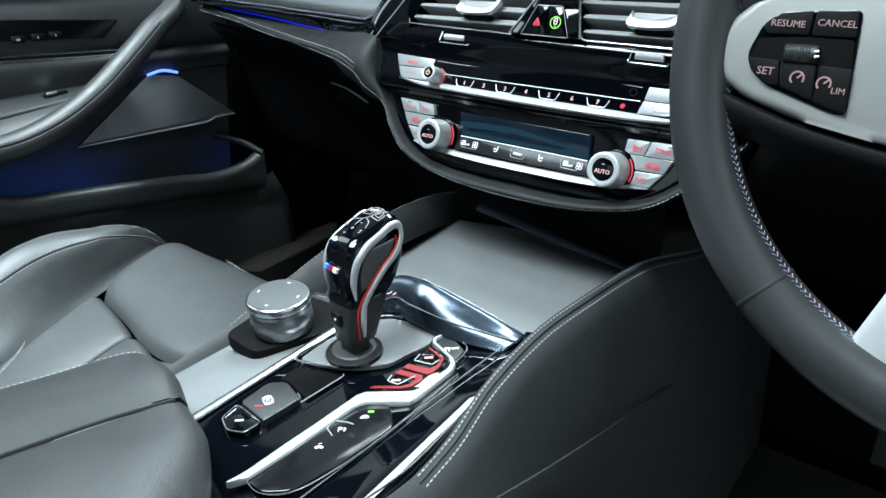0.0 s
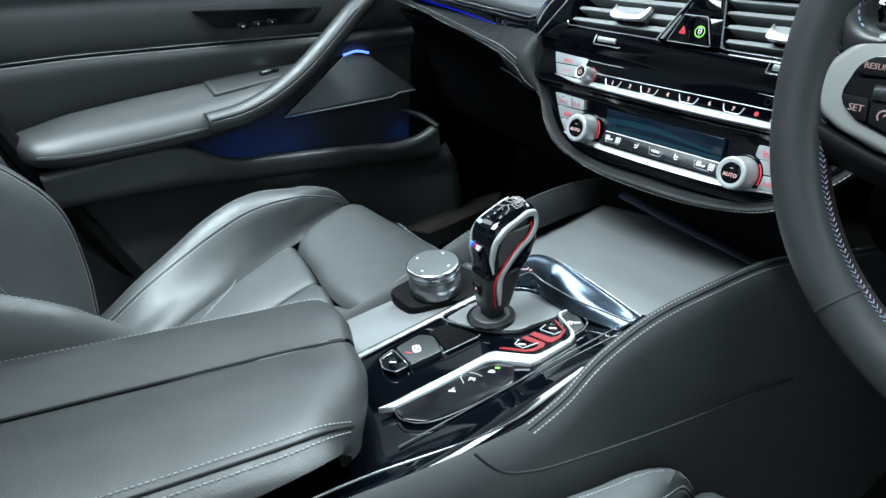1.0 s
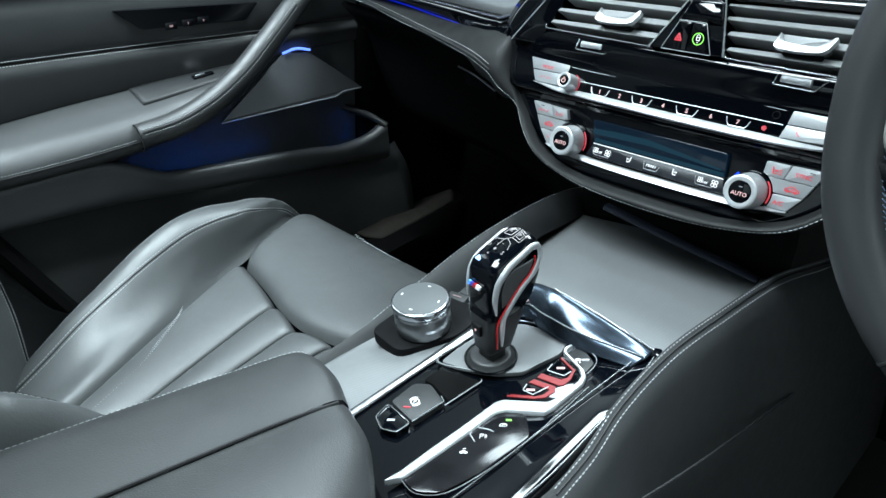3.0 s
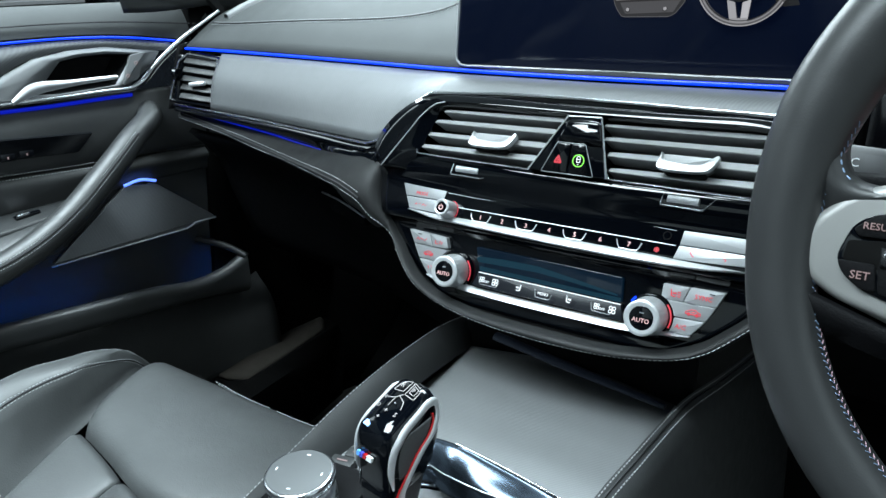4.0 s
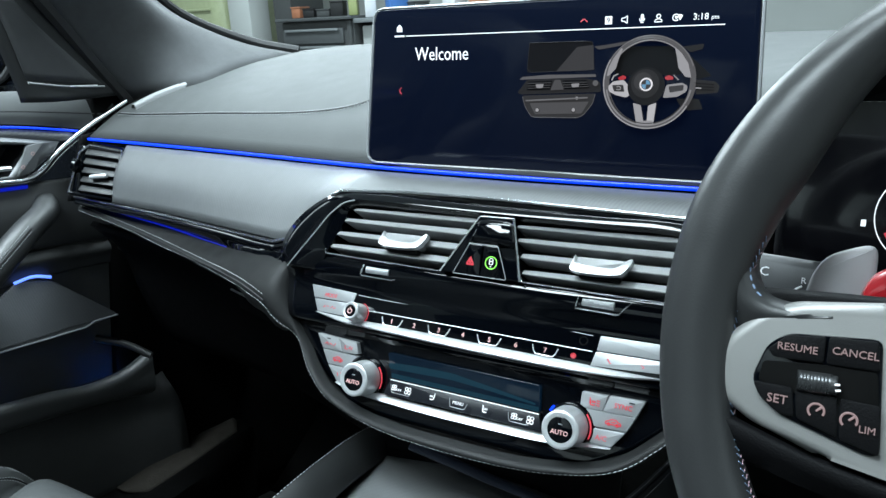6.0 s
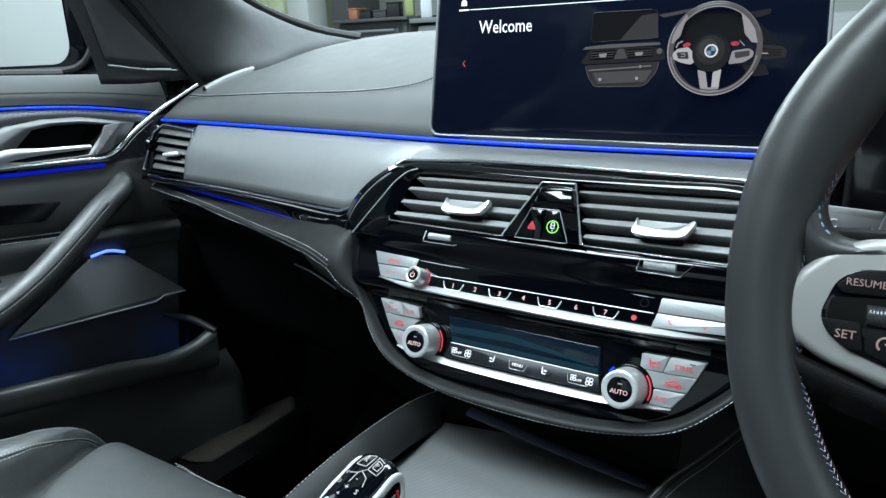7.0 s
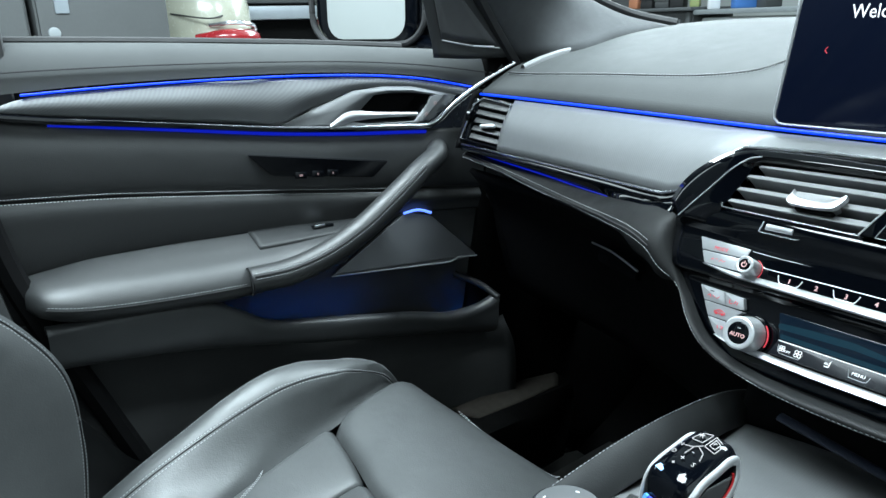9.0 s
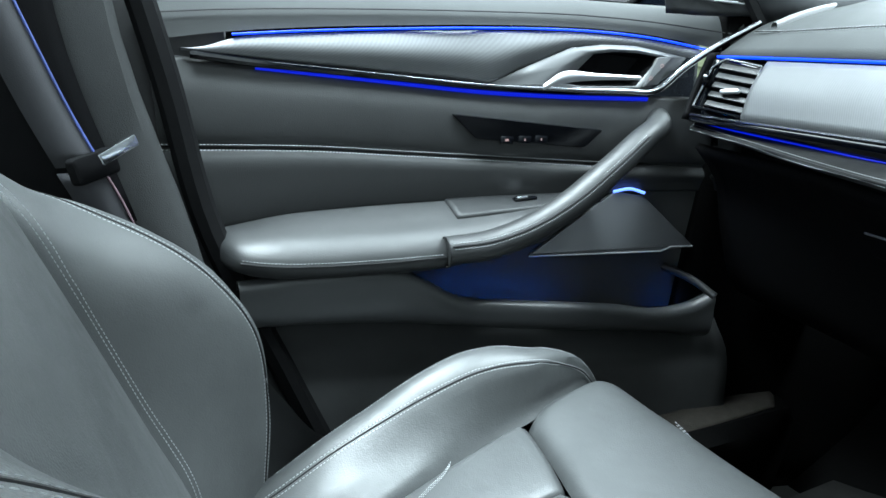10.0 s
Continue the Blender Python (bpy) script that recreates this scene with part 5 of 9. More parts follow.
drawn("picture_console", [(0.0007, 0.0659), (0.0676, 0.0681), (0.0655, 0.0595), (0.0576, 0.0494), (0.0520, 0.0476), (0.0107, 0.0472), (0.0042, 0.0557)], 0.0003, SHADE(58), 0.002)
drawn("picture_panel", [(0.0079, 0.0595), (0.0622, 0.0614), (0.0561, 0.0513), (0.0135, 0.0498)], 0.0006, SHADE(82), 0.001)
drawn_line("picture_bar", [(0.0046, 0.0615), (0.0495, 0.0639), (0.0609, 0.0647)], 0.0007, SHADE(105), 0.0011)
drawn_line("picture_console_edge", [(0.0013, 0.0649), (0.0042, 0.0557), (0.0107, 0.0472), (0.0520, 0.0476), (0.0576, 0.0494), (0.0655, 0.0595), (0.0676, 0.0677)], 0.0003, SHADE(92), 0.0011)
shown("picture_knob", disc(D @ shift(0.0156, 0.0531, 0.0011), 0.0021, 0.0002, 0.0, 28), SHADE(60))
shown("picture_knob", disc(D @ shift(0.0156, 0.0535, 0.0014), 0.0015, 0.0002, 0.0, 28), SHADE(150))
shown("picture_knob", disc(D @ shift(0.0490, 0.0539, 0.0011), 0.0021, 0.0002, 0.0, 28), SHADE(60))
shown("picture_knob", disc(D @ shift(0.0490, 0.0542, 0.0014), 0.0015, 0.0002, 0.0, 28), SHADE(150))
shown("picture_knob", disc(D @ shift(0.0516, 0.0639, 0.0011), 0.0018, 0.0002, 0.0, 28), SHADE(60))
shown("picture_knob", disc(D @ shift(0.0516, 0.0642, 0.0014), 0.0012, 0.0002, 0.0, 28), SHADE(150))
drawn("picture_dash_top", [(0.0643, 0.1065), (0.0749, 0.1076), (0.0943, 0.1103), (0.0976, 0.1093), (0.0834, 0.1061), (0.0684, 0.1039)], 0.0003, SHADE(78), 0.001)
drawn("picture_instrument", [(0.0846, 0.0982), (0.0916, 0.1060), (0.1281, 0.1053), (0.1333, 0.0969), (0.1374, 0.0831), (0.0830, 0.0824)], 0.0002, SHADE(20), 0.003)
drawn("picture_dash_top", [(0.1366, 0.1048), (0.1525, 0.1066), (0.1516, 0.1025), (0.1425, 0.1002)], 0.0003, SHADE(46), 0.001)
drawn("picture_right_dash", [(0.1424, 0.0975), (0.1489, 0.0922), (0.1600, 0.0824), (0.1498, 0.0793), (0.1448, 0.0854)], 0.0002, SHADE(28), 0.001)
drawn("picture_right_vent", [(0.1475, 0.0796), (0.1630, 0.0779), (0.1665, 0.0746), (0.1655, 0.0694), (0.1492, 0.0679)], 0.0003, SHADE(50), 0.001)
drawn_line("picture_slat", [(0.1485, 0.0766), (0.1621, 0.0755)], 0.0004, SHADE(22), 0.0009)
drawn_line("picture_slat", [(0.1487, 0.0742), (0.1622, 0.0733)], 0.0004, SHADE(22), 0.0009)
drawn_line("picture_slat", [(0.1489, 0.0717), (0.1624, 0.0712)], 0.0004, SHADE(22), 0.0009)
drawn_line("picture_slat", [(0.1488, 0.0729), (0.1530, 0.0727)], 0.0005, SHADE(150), 0.0013)
drawn("picture_knee", [(0.1341, 0.0646), (0.1517, 0.0644), (0.1553, 0.0565), (0.1440, 0.0553), (0.1385, 0.0577)], 0.0002, SHADE(40), 0.001)
WC = (0.1116, 0.0772)
around = lambda r, a: (WC[0] + r * math.cos(radians(a)), WC[1] + r * math.sin(radians(a)))
drawn_line("picture_wheel_rim", [around(0.0349, 0 + 360 * k / 40) for k in range(41)], 0.0024, SHADE(92), 0.0006, 80)
drawn_line("picture_rim_edge", [around(0.0367, 150 + 180 * k / 40) for k in range(41)], 0.0005, SHADE(150), 0.003, 80)
drawn_line("picture_rim_edge", [around(0.0343, 190 + 160 * k / 40) for k in range(41)], 0.0006, SHADE(128), 0.0032, 80)
drawn_line("picture_rim_edge", [around(0.0367, 20 + 130 * k / 40) for k in range(41)], 0.0004, SHADE(112), 0.003, 80)
drawn_line("picture_rim_edge", [around(0.0328, 200 + 140 * k / 40) for k in range(41)], 0.0004, SHADE(40), 0.003, 80)
drawn_line("picture_rim_edge", [around(0.0330, 40 + 100 * k / 40) for k in range(41)], 0.0004, SHADE(140), 0.003, 80)
drawn("picture_grip", [(0.0773, 0.0824), (0.0786, 0.0891), (0.0822, 0.0964), (0.0884, 0.1048), (0.0897, 0.1038), (0.0866, 0.0959), (0.0847, 0.0884), (0.0790, 0.0824)], 0.0034, SHADE(140), 0.0008)
drawn("picture_grip", [(0.1310, 0.1043), (0.1370, 0.0991), (0.1423, 0.0915), (0.1452, 0.0808), (0.1406, 0.0815), (0.1349, 0.0882), (0.1330, 0.0969)], 0.0034, SHADE(146), 0.0008)
drawn("picture_spoke", [(0.0788, 0.0740), (0.0826, 0.0779), (0.0915, 0.0792), (0.0954, 0.0752), (0.0975, 0.0671), (0.0943, 0.0650), (0.0855, 0.0670), (0.0797, 0.0698)], 0.0026, SHADE(168), 0.0015)
drawn("picture_buttons", [(0.0821, 0.0750), (0.0914, 0.0754), (0.0927, 0.0696), (0.0840, 0.0699)], 0.003, SHADE(62), 0.001)
drawn_line("picture_buttons", [(0.0860, 0.0737), (0.0893, 0.0738), (0.0895, 0.0715), (0.0861, 0.0715)], 0.0003, SHADE(150), 0.0034)
drawn("picture_spoke", [(0.1429, 0.0744), (0.1386, 0.0769), (0.1263, 0.0752), (0.1241, 0.0649), (0.1355, 0.0660), (0.1422, 0.0701)], 0.0026, SHADE(140), 0.0015)
drawn("picture_buttons", [(0.1281, 0.0740), (0.1398, 0.0753), (0.1398, 0.0710), (0.1294, 0.0691)], 0.003, SHADE(70), 0.001)
drawn_line("picture_paddle", [(0.0815, 0.0788), (0.0830, 0.0824), (0.0866, 0.0840)], 0.0006, SHADE(150), 0.0024)
drawn_line("picture_paddle", [(0.1313, 0.0830), (0.1355, 0.0790)], 0.0005, SHADE(130), 0.0024)
drawn("picture_switch", [(0.0869, 0.0811), (0.0913, 0.0830), (0.0940, 0.0816), (0.0928, 0.0795), (0.0879, 0.0790)], 0.0036, SHOWN_RED, 0.001)
drawn("picture_switch", [(0.1244, 0.0813), (0.1282, 0.0828), (0.1318, 0.0811), (0.1312, 0.0793), (0.1261, 0.0790)], 0.0036, SHOWN_RED, 0.001)
drawn("picture_lower_spoke", [(0.1002, 0.0608), (0.1068, 0.0590), (0.1100, 0.0443), (0.1038, 0.0447)], 0.0024, SHADE(150), 0.001)
drawn("picture_lower_spoke", [(0.1127, 0.0587), (0.1192, 0.0611), (0.1178, 0.0439), (0.1123, 0.0437)], 0.0024, SHADE(168), 0.001)
drawn("picture_lower_spoke", [(0.1033, 0.0463), (0.1179, 0.0468), (0.1172, 0.0432), (0.1045, 0.0432)], 0.0028, SHADE(140), 0.001)
shown("picture_hub", disc(D @ shift(0.1104, 0.0742, 0.0038), 0.0151, 0.0002, 0.0, 28), SHADE(36))
shown("picture_hub", disc(D @ shift(0.1096, 0.0761, 0.0041), 0.0115, 0.0002, 0.0, 28), SHADE(52))
shown("picture_hub", disc(D @ shift(0.1079, 0.0777, 0.0044), 0.0074, 0.0002, 0.0, 28), SHADE(66))
shown("picture_badge", disc(D @ shift(0.1106, 0.0755, 0.0048), 0.0053, 0.0002, 0.0, 28), SHADE(205))
shown("picture_badge", disc(D @ shift(0.1106, 0.0755, 0.0051), 0.0040, 0.0002, 0.0, 28), SHADE(70))
drawn("picture_badge_field", [(0.1106, 0.0755)] + [(0.1106 + 0.0035 * math.cos(radians(0 + k)), 0.0755 + 0.0035 * math.sin(radians(0 + k))) for k in (0, 30, 60, 90)], 0.0055, SHOWN_BLUE, 0.0002)
drawn("picture_badge_field", [(0.1106, 0.0755)] + [(0.1106 + 0.0035 * math.cos(radians(180 + k)), 0.0755 + 0.0035 * math.sin(radians(180 + k))) for k in (0, 30, 60, 90)], 0.0055, SHOWN_BLUE, 0.0002)

# ---- steering wheel ----
SPOKE = material("spoke_silver", (0.205, 0.203, 0.198), 0.46, 0.3, grain=0.04, grain_scale=1500, vary=0.05)
wheel = thing("steering_wheel", (0.384, -0.103, 0.739), "black leather sports steering wheel with silver spokes", "steering wheel")
W = plane_at((0.384, -0.103, 0.739), (0, 0.305, 0.952), (0, -0.952, 0.305))


RIM = ((0, 0.0175, 0.1785), (10, 0.0185, 0.1800), (22, 0.0205, 0.1810), (32, 0.0205, 0.1812), (42, 0.0170, 0.1845), (52, 0.0128, 0.1875), (65, 0.0118, 0.1885), (90, 0.0118, 0.1885), (115, 0.0118, 0.1885), (128, 0.0128, 0.1875), (138, 0.0170, 0.1845),
       (148, 0.0205, 0.1812), (158, 0.0205, 0.1810), (170, 0.0185, 0.1800), (185, 0.0175, 0.1785), (240, 0.0175, 0.1785), (300, 0.0175, 0.1785), (360, 0.0175, 0.1785))  # angle, half width, radius


def rim_row(a, grow=0.0):
    """One ring of the rim at the angle a: an oval section, thicker at the thumb grips."""
    deg = math.degrees(a) % 360
    q = [(float(np.interp(deg + d, [r[0] for r in RIM], [r[1] for r in RIM])), float(np.interp(deg + d, [r[0] for r in RIM], [r[2] for r in RIM]))) for d in (-4, -2, 0, 2, 4)]
    half_w, mid_r = sum(v[0] for v in q) / 5 + grow, sum(v[1] for v in q) / 5
    c = V(math.cos(a), math.sin(a), 0)
    return [W @ (mid_r * c + half_w * math.cos(b) * c + V(0, 0, (0.0165 + 0.25 * (half_w - 0.0118) + grow) * math.sin(b))) for b in (2 * math.pi * k / 24 for k in range(24))]


rows = [rim_row(2 * math.pi * k / 120) for k in range(121)]
rim = part("rim", grid(rows, True), WHEEL_LEATHER, wheel)
for a in (229, 311):
    part("rim_seam", grid([rim_row(radians(a + d), g) for d, g in ((-0.35, 0.0), (-0.2, 0.0004), (0.2, 0.0004), (0.35, 0.0))], True), DARK_THREAD, rim)
BLUE_THREAD = material("blue_thread", (0.17, 0.24, 0.36), 0.7)
RED_THREAD = material("red_thread", (0.26, 0.16, 0.19), 0.7)
zig = bmesh.new()
zig2 = bmesh.new()
for k in range(300):
    a = radians(k * 1.2)
    if 15 < k * 1.2 < 160:
        continue
    ins_r = (sum((V(*q) for q in rim_row(a)[11:14]), V(0, 0, 0)) / 3 - W.translation).length
    p = lambda r, z, da: W @ V((ins_r + r) * math.cos(a + da), (ins_r + r) * math.sin(a + da), z)
    tube([p(0.0010, 0.0074, 0), p(0.0002, 0.0052, 0.0150)], 0.00027, 5, 2, bm=zig)
    tube([p(0.0002, 0.0050, 0.0150), p(-0.0004, 0.0030, 0.0030)], 0.00027, 5, 2, bm=zig2)
part("stitching", zig, BLUE_THREAD, wheel, "light blue cross stitching")
part("stitching", zig2, RED_THREAD, wheel, "dull red cross stitching")


def wl(pts, h=0.0):
    return [W @ V(x, y, h) for x, y in pts]


# spoke pieces; coordinates in the wheel's plane, from its centre
left = [(-0.1685, -0.004), (-0.164, 0.006), (-0.152, 0.018), (-0.138, 0.0245), (-0.10, 0.029), (-0.05, 0.030), (-0.05, -0.052), (-0.088, -0.0475), (-0.12, -0.0425), (-0.150, -0.034), (-0.163, -0.026), (-0.169, -0.014)]
part("spoke", plate(soften(left, 0.004), W @ UP(0.010), 0.016, 0.005, 5), SPOKE, wheel, "satin silver spoke cover")
right = [(-x, y) for x, y in left][::-1]
part("spoke", plate(soften(right, 0.004), W @ UP(0.010), 0.016, 0.005, 5), SPOKE, wheel, "satin silver spoke cover")
part("spoke_back", patch([wl([(-0.178, 0.025), (-0.12, 0.028), (-0.05, 0.03)], -0.002), wl([(-0.178, -0.005), (-0.12, -0.01), (-0.05, -0.01)], -0.022), wl([(-0.172, -0.05), (-0.12, -0.058), (-0.05, -0.066)], -0.004), wl([(-0.168, -0.03), (-0.12, -0.044), (-0.05, -0.055)], 0.006)], 16, 16), DARK_PLASTIC, wheel, "dark lower spoke shell", solid=0.005)
part("hub", disc(W @ UP(0.030), 0.068, 0.045, 0.016, 48, 0.075), LEATHER, wheel, "padded leather airbag cover")
part("badge", disc(W @ UP(0.032), 0.020, 0.004, 0.001, 32), SILVER_KEY, wheel, "round emblem")
low = [(-0.078, -0.172), (-0.052, -0.094), (-0.040, -0.05), (0.040, -0.05), (0.052, -0.094), (0.078, -0.172), (0.05, -0.178), (-0.05, -0.178)]
part("lower_spoke", plate(soften(low, 0.006), W @ UP(0.008), 0.014, 0.004, 3), SILVER, wheel, "satin silver lower spoke")
part("spoke_badge", plate(soften([(-0.066, -0.160), (-0.052, -0.154), (-0.046, -0.164), (-0.060, -0.170)], 0.002), W @ UP(0.0086), 0.001), material("badge_blue", (0.05, 0.2, 0.6), 0.3), wheel, "small blue and red emblem")
part("spoke_badge", plate(soften([(-0.052, -0.155), (-0.044, -0.152), (-0.039, -0.162), (-0.046, -0.165)], 0.002), W @ UP(0.0086), 0.001), RED_PAINT, wheel, "small blue and red emblem")
pod = [(-0.152, -0.012), (-0.147, 0.004), (-0.139, 0.0105), (-0.102, 0.0135), (-0.098, -0.037), (-0.104, -0.0375), (-0.139, -0.027), (-0.1485, -0.020)]
panel = part("button_panel", plate(soften(pod, 0.004), W @ UP(0.0112), 0.004, 0.0008), GLOSS, wheel, "black button panel")
for pts, txt, size in (([(-0.1465, 0.0025), (-0.139, 0.0095), (-0.1235, 0.0115), (-0.1235, -0.0005), (-0.144, -0.001)], "RESUME", 0.0047), ([(-0.1225, 0.0115), (-0.1035, 0.0125), (-0.102, -0.0002), (-0.1225, -0.0005)], "CANCEL", 0.0047),
                       ([(-0.151, -0.0135), (-0.1345, -0.0135), (-0.1325, -0.0265), (-0.139, -0.0262), (-0.148, -0.0195)], "SET", 0.0056), ([(-0.1335, -0.0138), (-0.1165, -0.0145), (-0.115, -0.032), (-0.1315, -0.027)], "", 0), ([(-0.1155, -0.0145), (-0.100, -0.015), (-0.0985, -0.0365), (-0.114, -0.0325)], "LIM", 0.0044)):
    b = part("button", plate(soften(pts, 0.0015), W @ UP(0.0128), 0.003, 0.0006), DARK_PLASTIC, panel, "dark rubberised button")
    cx, cy = (sum(p[k] for p in pts) / len(pts) for k in (0, 1))
    if txt:
        words(txt, size, W @ shift(cx + (0.0030 if txt == "LIM" else 0.0008), cy - (0.0016 if txt == "LIM" else 0), 0.0131), DIM_GLOW, b)
    if txt in ("", "LIM"):
        part("gauge_symbol", ring(W @ shift(cx - (0.0042 if txt else 0), cy + (0.0014 if txt else 0), 0.0130), 0.0032, 0.0005, 20, 6, (-30, 230)), DIM_GLOW, b)
        part("gauge_needle", tube([W @ V(cx - (0.0042 if txt else 0), cy + (0.0014 if txt else 0), 0.0131), W @ V(cx + 0.0022 - (0.0042 if txt else 0), cy + 0.0022 + (0.0014 if txt else 0), 0.0131)], 0.0005, 6, 3), DIM_GLOW, b)
well = part("roller_well", plate(soften([(-0.1480, -0.0035), (-0.1240, -0.0012), (-0.1025, -0.0010), (-0.1000, -0.0200), (-0.1150, -0.0178), (-0.1330, -0.0160), (-0.1490, -0.0135)], 0.002), W @ UP(0.0118), 0.003, 0.0004), RECESS_SHADE, panel, "dark recess round the roller")
RO = W @ shift(-0.1262, -0.0098, 0.0110) @ pose(0, 0, 0, 0, 0, 2)
roller = part("roller", grid([[RO @ V(-0.0070 + 0.0140 * k / 20, 0.0050 * math.sin(radians(a)), 0.0050 * math.cos(radians(a)) * (1.0 if k % 2 else 0.94) * (0.8 if k in (0, 20) else 1)) for k in range(21)] for a in range(-90, 100, 12)]), material("roller_metal", (0.07, 0.072, 0.075), 0.3, 0.8), well, "ribbed metallic thumb roller", solid=0.001, sharp=20)
part("roller_cap", disc(RO @ shift(0.0092, 0.0, 0.0008) @ pose(0, 0, 0, 0, 90, 0), 0.0044, 0.0030, 0.0008, 20), SOFT_PLASTIC, well)
glyph("roller_print", [[(0.0080, 0.0012), (0.0100, 0.0014)], [(0.0084, -0.0014), (0.0104, -0.0010)]], RO @ UP(0.0056), 0.0005, WHITE_GLOW, well)
lip = [(-0.1555, 0.0500), (-0.1572, 0.0400), (-0.1562, 0.0335), (-0.1530, 0.0278), (-0.1474, 0.0242), (-0.1342, 0.0224), (-0.1220, 0.0232)]
part("grip_boot", patch([wl([(-0.170, 0.050), (-0.172, 0.036), (-0.170, 0.020), (-0.160, 0.008), (-0.148, 0.008), (-0.135, 0.012), (-0.122, 0.014)], 0.004), wl([(-0.1610, 0.0490), (-0.1630, 0.0375), (-0.1615, 0.0290), (-0.1570, 0.0225), (-0.1495, 0.0192), (-0.1352, 0.0190), (-0.1220, 0.0205)], 0.0105),
                         wl(lip, 0.0050), wl([(x + 0.001, y + 0.001) for x, y in lip], -0.012)], 30, 16), WHEEL_LEATHER, wheel, "leather thumb rest", solid=0.001)
part("boot_stitching", stitches([W @ V(x - 0.0014, y - 0.0010, 0.0070) for x, y in lip[:5]], r=0.0006), BLUE_THREAD, wheel, "light blue stitching")
PAD = material("paddle_grey", (0.28, 0.27, 0.28), 0.4, 0.4)
part("shift_paddle", plate(soften([(-0.141, 0.010), (-0.137, 0.022), (-0.133, 0.0395), (-0.127, 0.0480), (-0.110, 0.0550), (-0.1055, 0.0525), (-0.1055, 0.026), (-0.11, 0.0)], 0.006), W @ UP(-0.040), 0.006, 0.002), PAD, wheel, "grey metal shift paddle")
btn = part("thumb_switch", plate(soften([(-0.112, 0.0300), (-0.107, 0.0410), (-0.098, 0.0460), (-0.084, 0.047), (-0.084, 0.024), (-0.109, 0.025)], 0.005), W @ UP(-0.022), 0.012, 0.003), CAR_RED, wheel, "red thumb switch")
words("M", 0.009, W @ shift(-0.0965, 0.036, -0.0216), WHITE, btn)
col = thing("steering_column", (0.40, 0.05, 0.70), "black plastic steering column shroud with wiper stalk", "steering column")
part("shroud", tube([(0.39, -0.055, 0.725), (0.39, 0.05, 0.69), (0.39, 0.16, 0.665)], [0.062, 0.07, 0.08], 28, 12, flat=0.75), DARK_PLASTIC, col)
st = part("wiper_stalk", plate(soften([(-0.170, 0.0455), (-0.132, 0.0432), (-0.05, 0.034), (-0.05, 0.012), (-0.136, 0.0170), (-0.165, 0.0205)], 0.003), W @ UP(-0.085), 0.016, 0.004), material("stalk_plastic", (0.05, 0.051, 0.054), 0.5), col, "dark grey plastic wiper stalk")
words("BC", 0.0075, W @ shift(-0.1615, 0.0345, -0.0846), WHITE, st)
part("arrow_symbol", tube([W @ V(-0.139, 0.0285, -0.0846), W @ V(-0.144, 0.0250, -0.0846), W @ V(-0.139, 0.0215, -0.0846)], 0.0006, 6, 14, smooth=False), WHITE, st)
part("arrow_symbol", tube([W @ V(-0.144, 0.0250, -0.0846), W @ V(-0.133, 0.0250, -0.0846)], 0.0006, 6, 8, smooth=False), WHITE, st)
words("R", 0.005, W @ shift(-0.1385, 0.0315, -0.0846), WHITE, st)
words("L", 0.005, W @ shift(-0.1385, 0.0185, -0.0846), WHITE, st)

cluster = thing("instrument_cluster", (0.38, 0.12, 0.74), "dark digital instrument cluster under a leather hood", "instrument cluster")
K = plane_at((0.38, 0.105, 0.775), (0, 0.25, 1), (0, -1, 0.25))
cg = part("cluster_glass", plate(rounded(-0.16, -0.065, 0.16, 0.055, 0.015), K, 0.006, 0.001), material("cluster_black", (0.002, 0.002, 0.003), 0.15, coat=0.3), cluster, "glossy dark gauge screen")
part("gauge_ring", ring(K @ shift(-0.0685, -0.020, 0.001), 0.032, 0.00035, 50, 6, (100, 290)), WHITE_GLOW, cg, "white gauge outline")
part("gauge_red_arc", ring(K @ shift(-0.0685, -0.020, 0.001), 0.027, 0.0012, 30, 6, (205, 235)), RED_GLOW, cg, "red gauge arc")
words("1/2", 0.0055, K @ shift(-0.0870, -0.019, 0.001), WHITE_GLOW, cg)
words("1", 0.005, K @ shift(-0.0890, 0.001, 0.001), WHITE_GLOW, cg)
part("fuel_symbol", box(K @ shift(-0.1065, -0.026, 0.001), 0.003, 0.0045, 0.0004), WHITE_GLOW, cg)
part("hood", patch([[(0.205, 0.10, 0.735), (0.212, 0.11, 0.80), (0.245, 0.11, 0.845), (0.32, 0.11, 0.872), (0.45, 0.11, 0.872), (0.55, 0.11, 0.84)], [(0.198, 0.14, 0.735), (0.202, 0.15, 0.81), (0.235, 0.16, 0.86), (0.32, 0.16, 0.89), (0.45, 0.16, 0.89), (0.56, 0.16, 0.85)],
                    [(0.21, 0.22, 0.75), (0.21, 0.22, 0.82), (0.24, 0.24, 0.862), (0.32, 0.25, 0.888), (0.45, 0.25, 0.888), (0.57, 0.24, 0.85)]], 36, 12), DASH_LEATHER, cluster, "leather covered instrument hood", solid=0.006)
part("inner_wall", patch([[(0.214, 0.102, 0.705), (0.218, 0.105, 0.79), (0.25, 0.107, 0.838), (0.32, 0.108, 0.862), (0.45, 0.108, 0.862)], [(0.228, 0.115, 0.705), (0.232, 0.118, 0.79), (0.26, 0.118, 0.826), (0.32, 0.12, 0.846), (0.45, 0.12, 0.846)]], 30, 4), DARK_PLASTIC, cluster, solid=0.003)
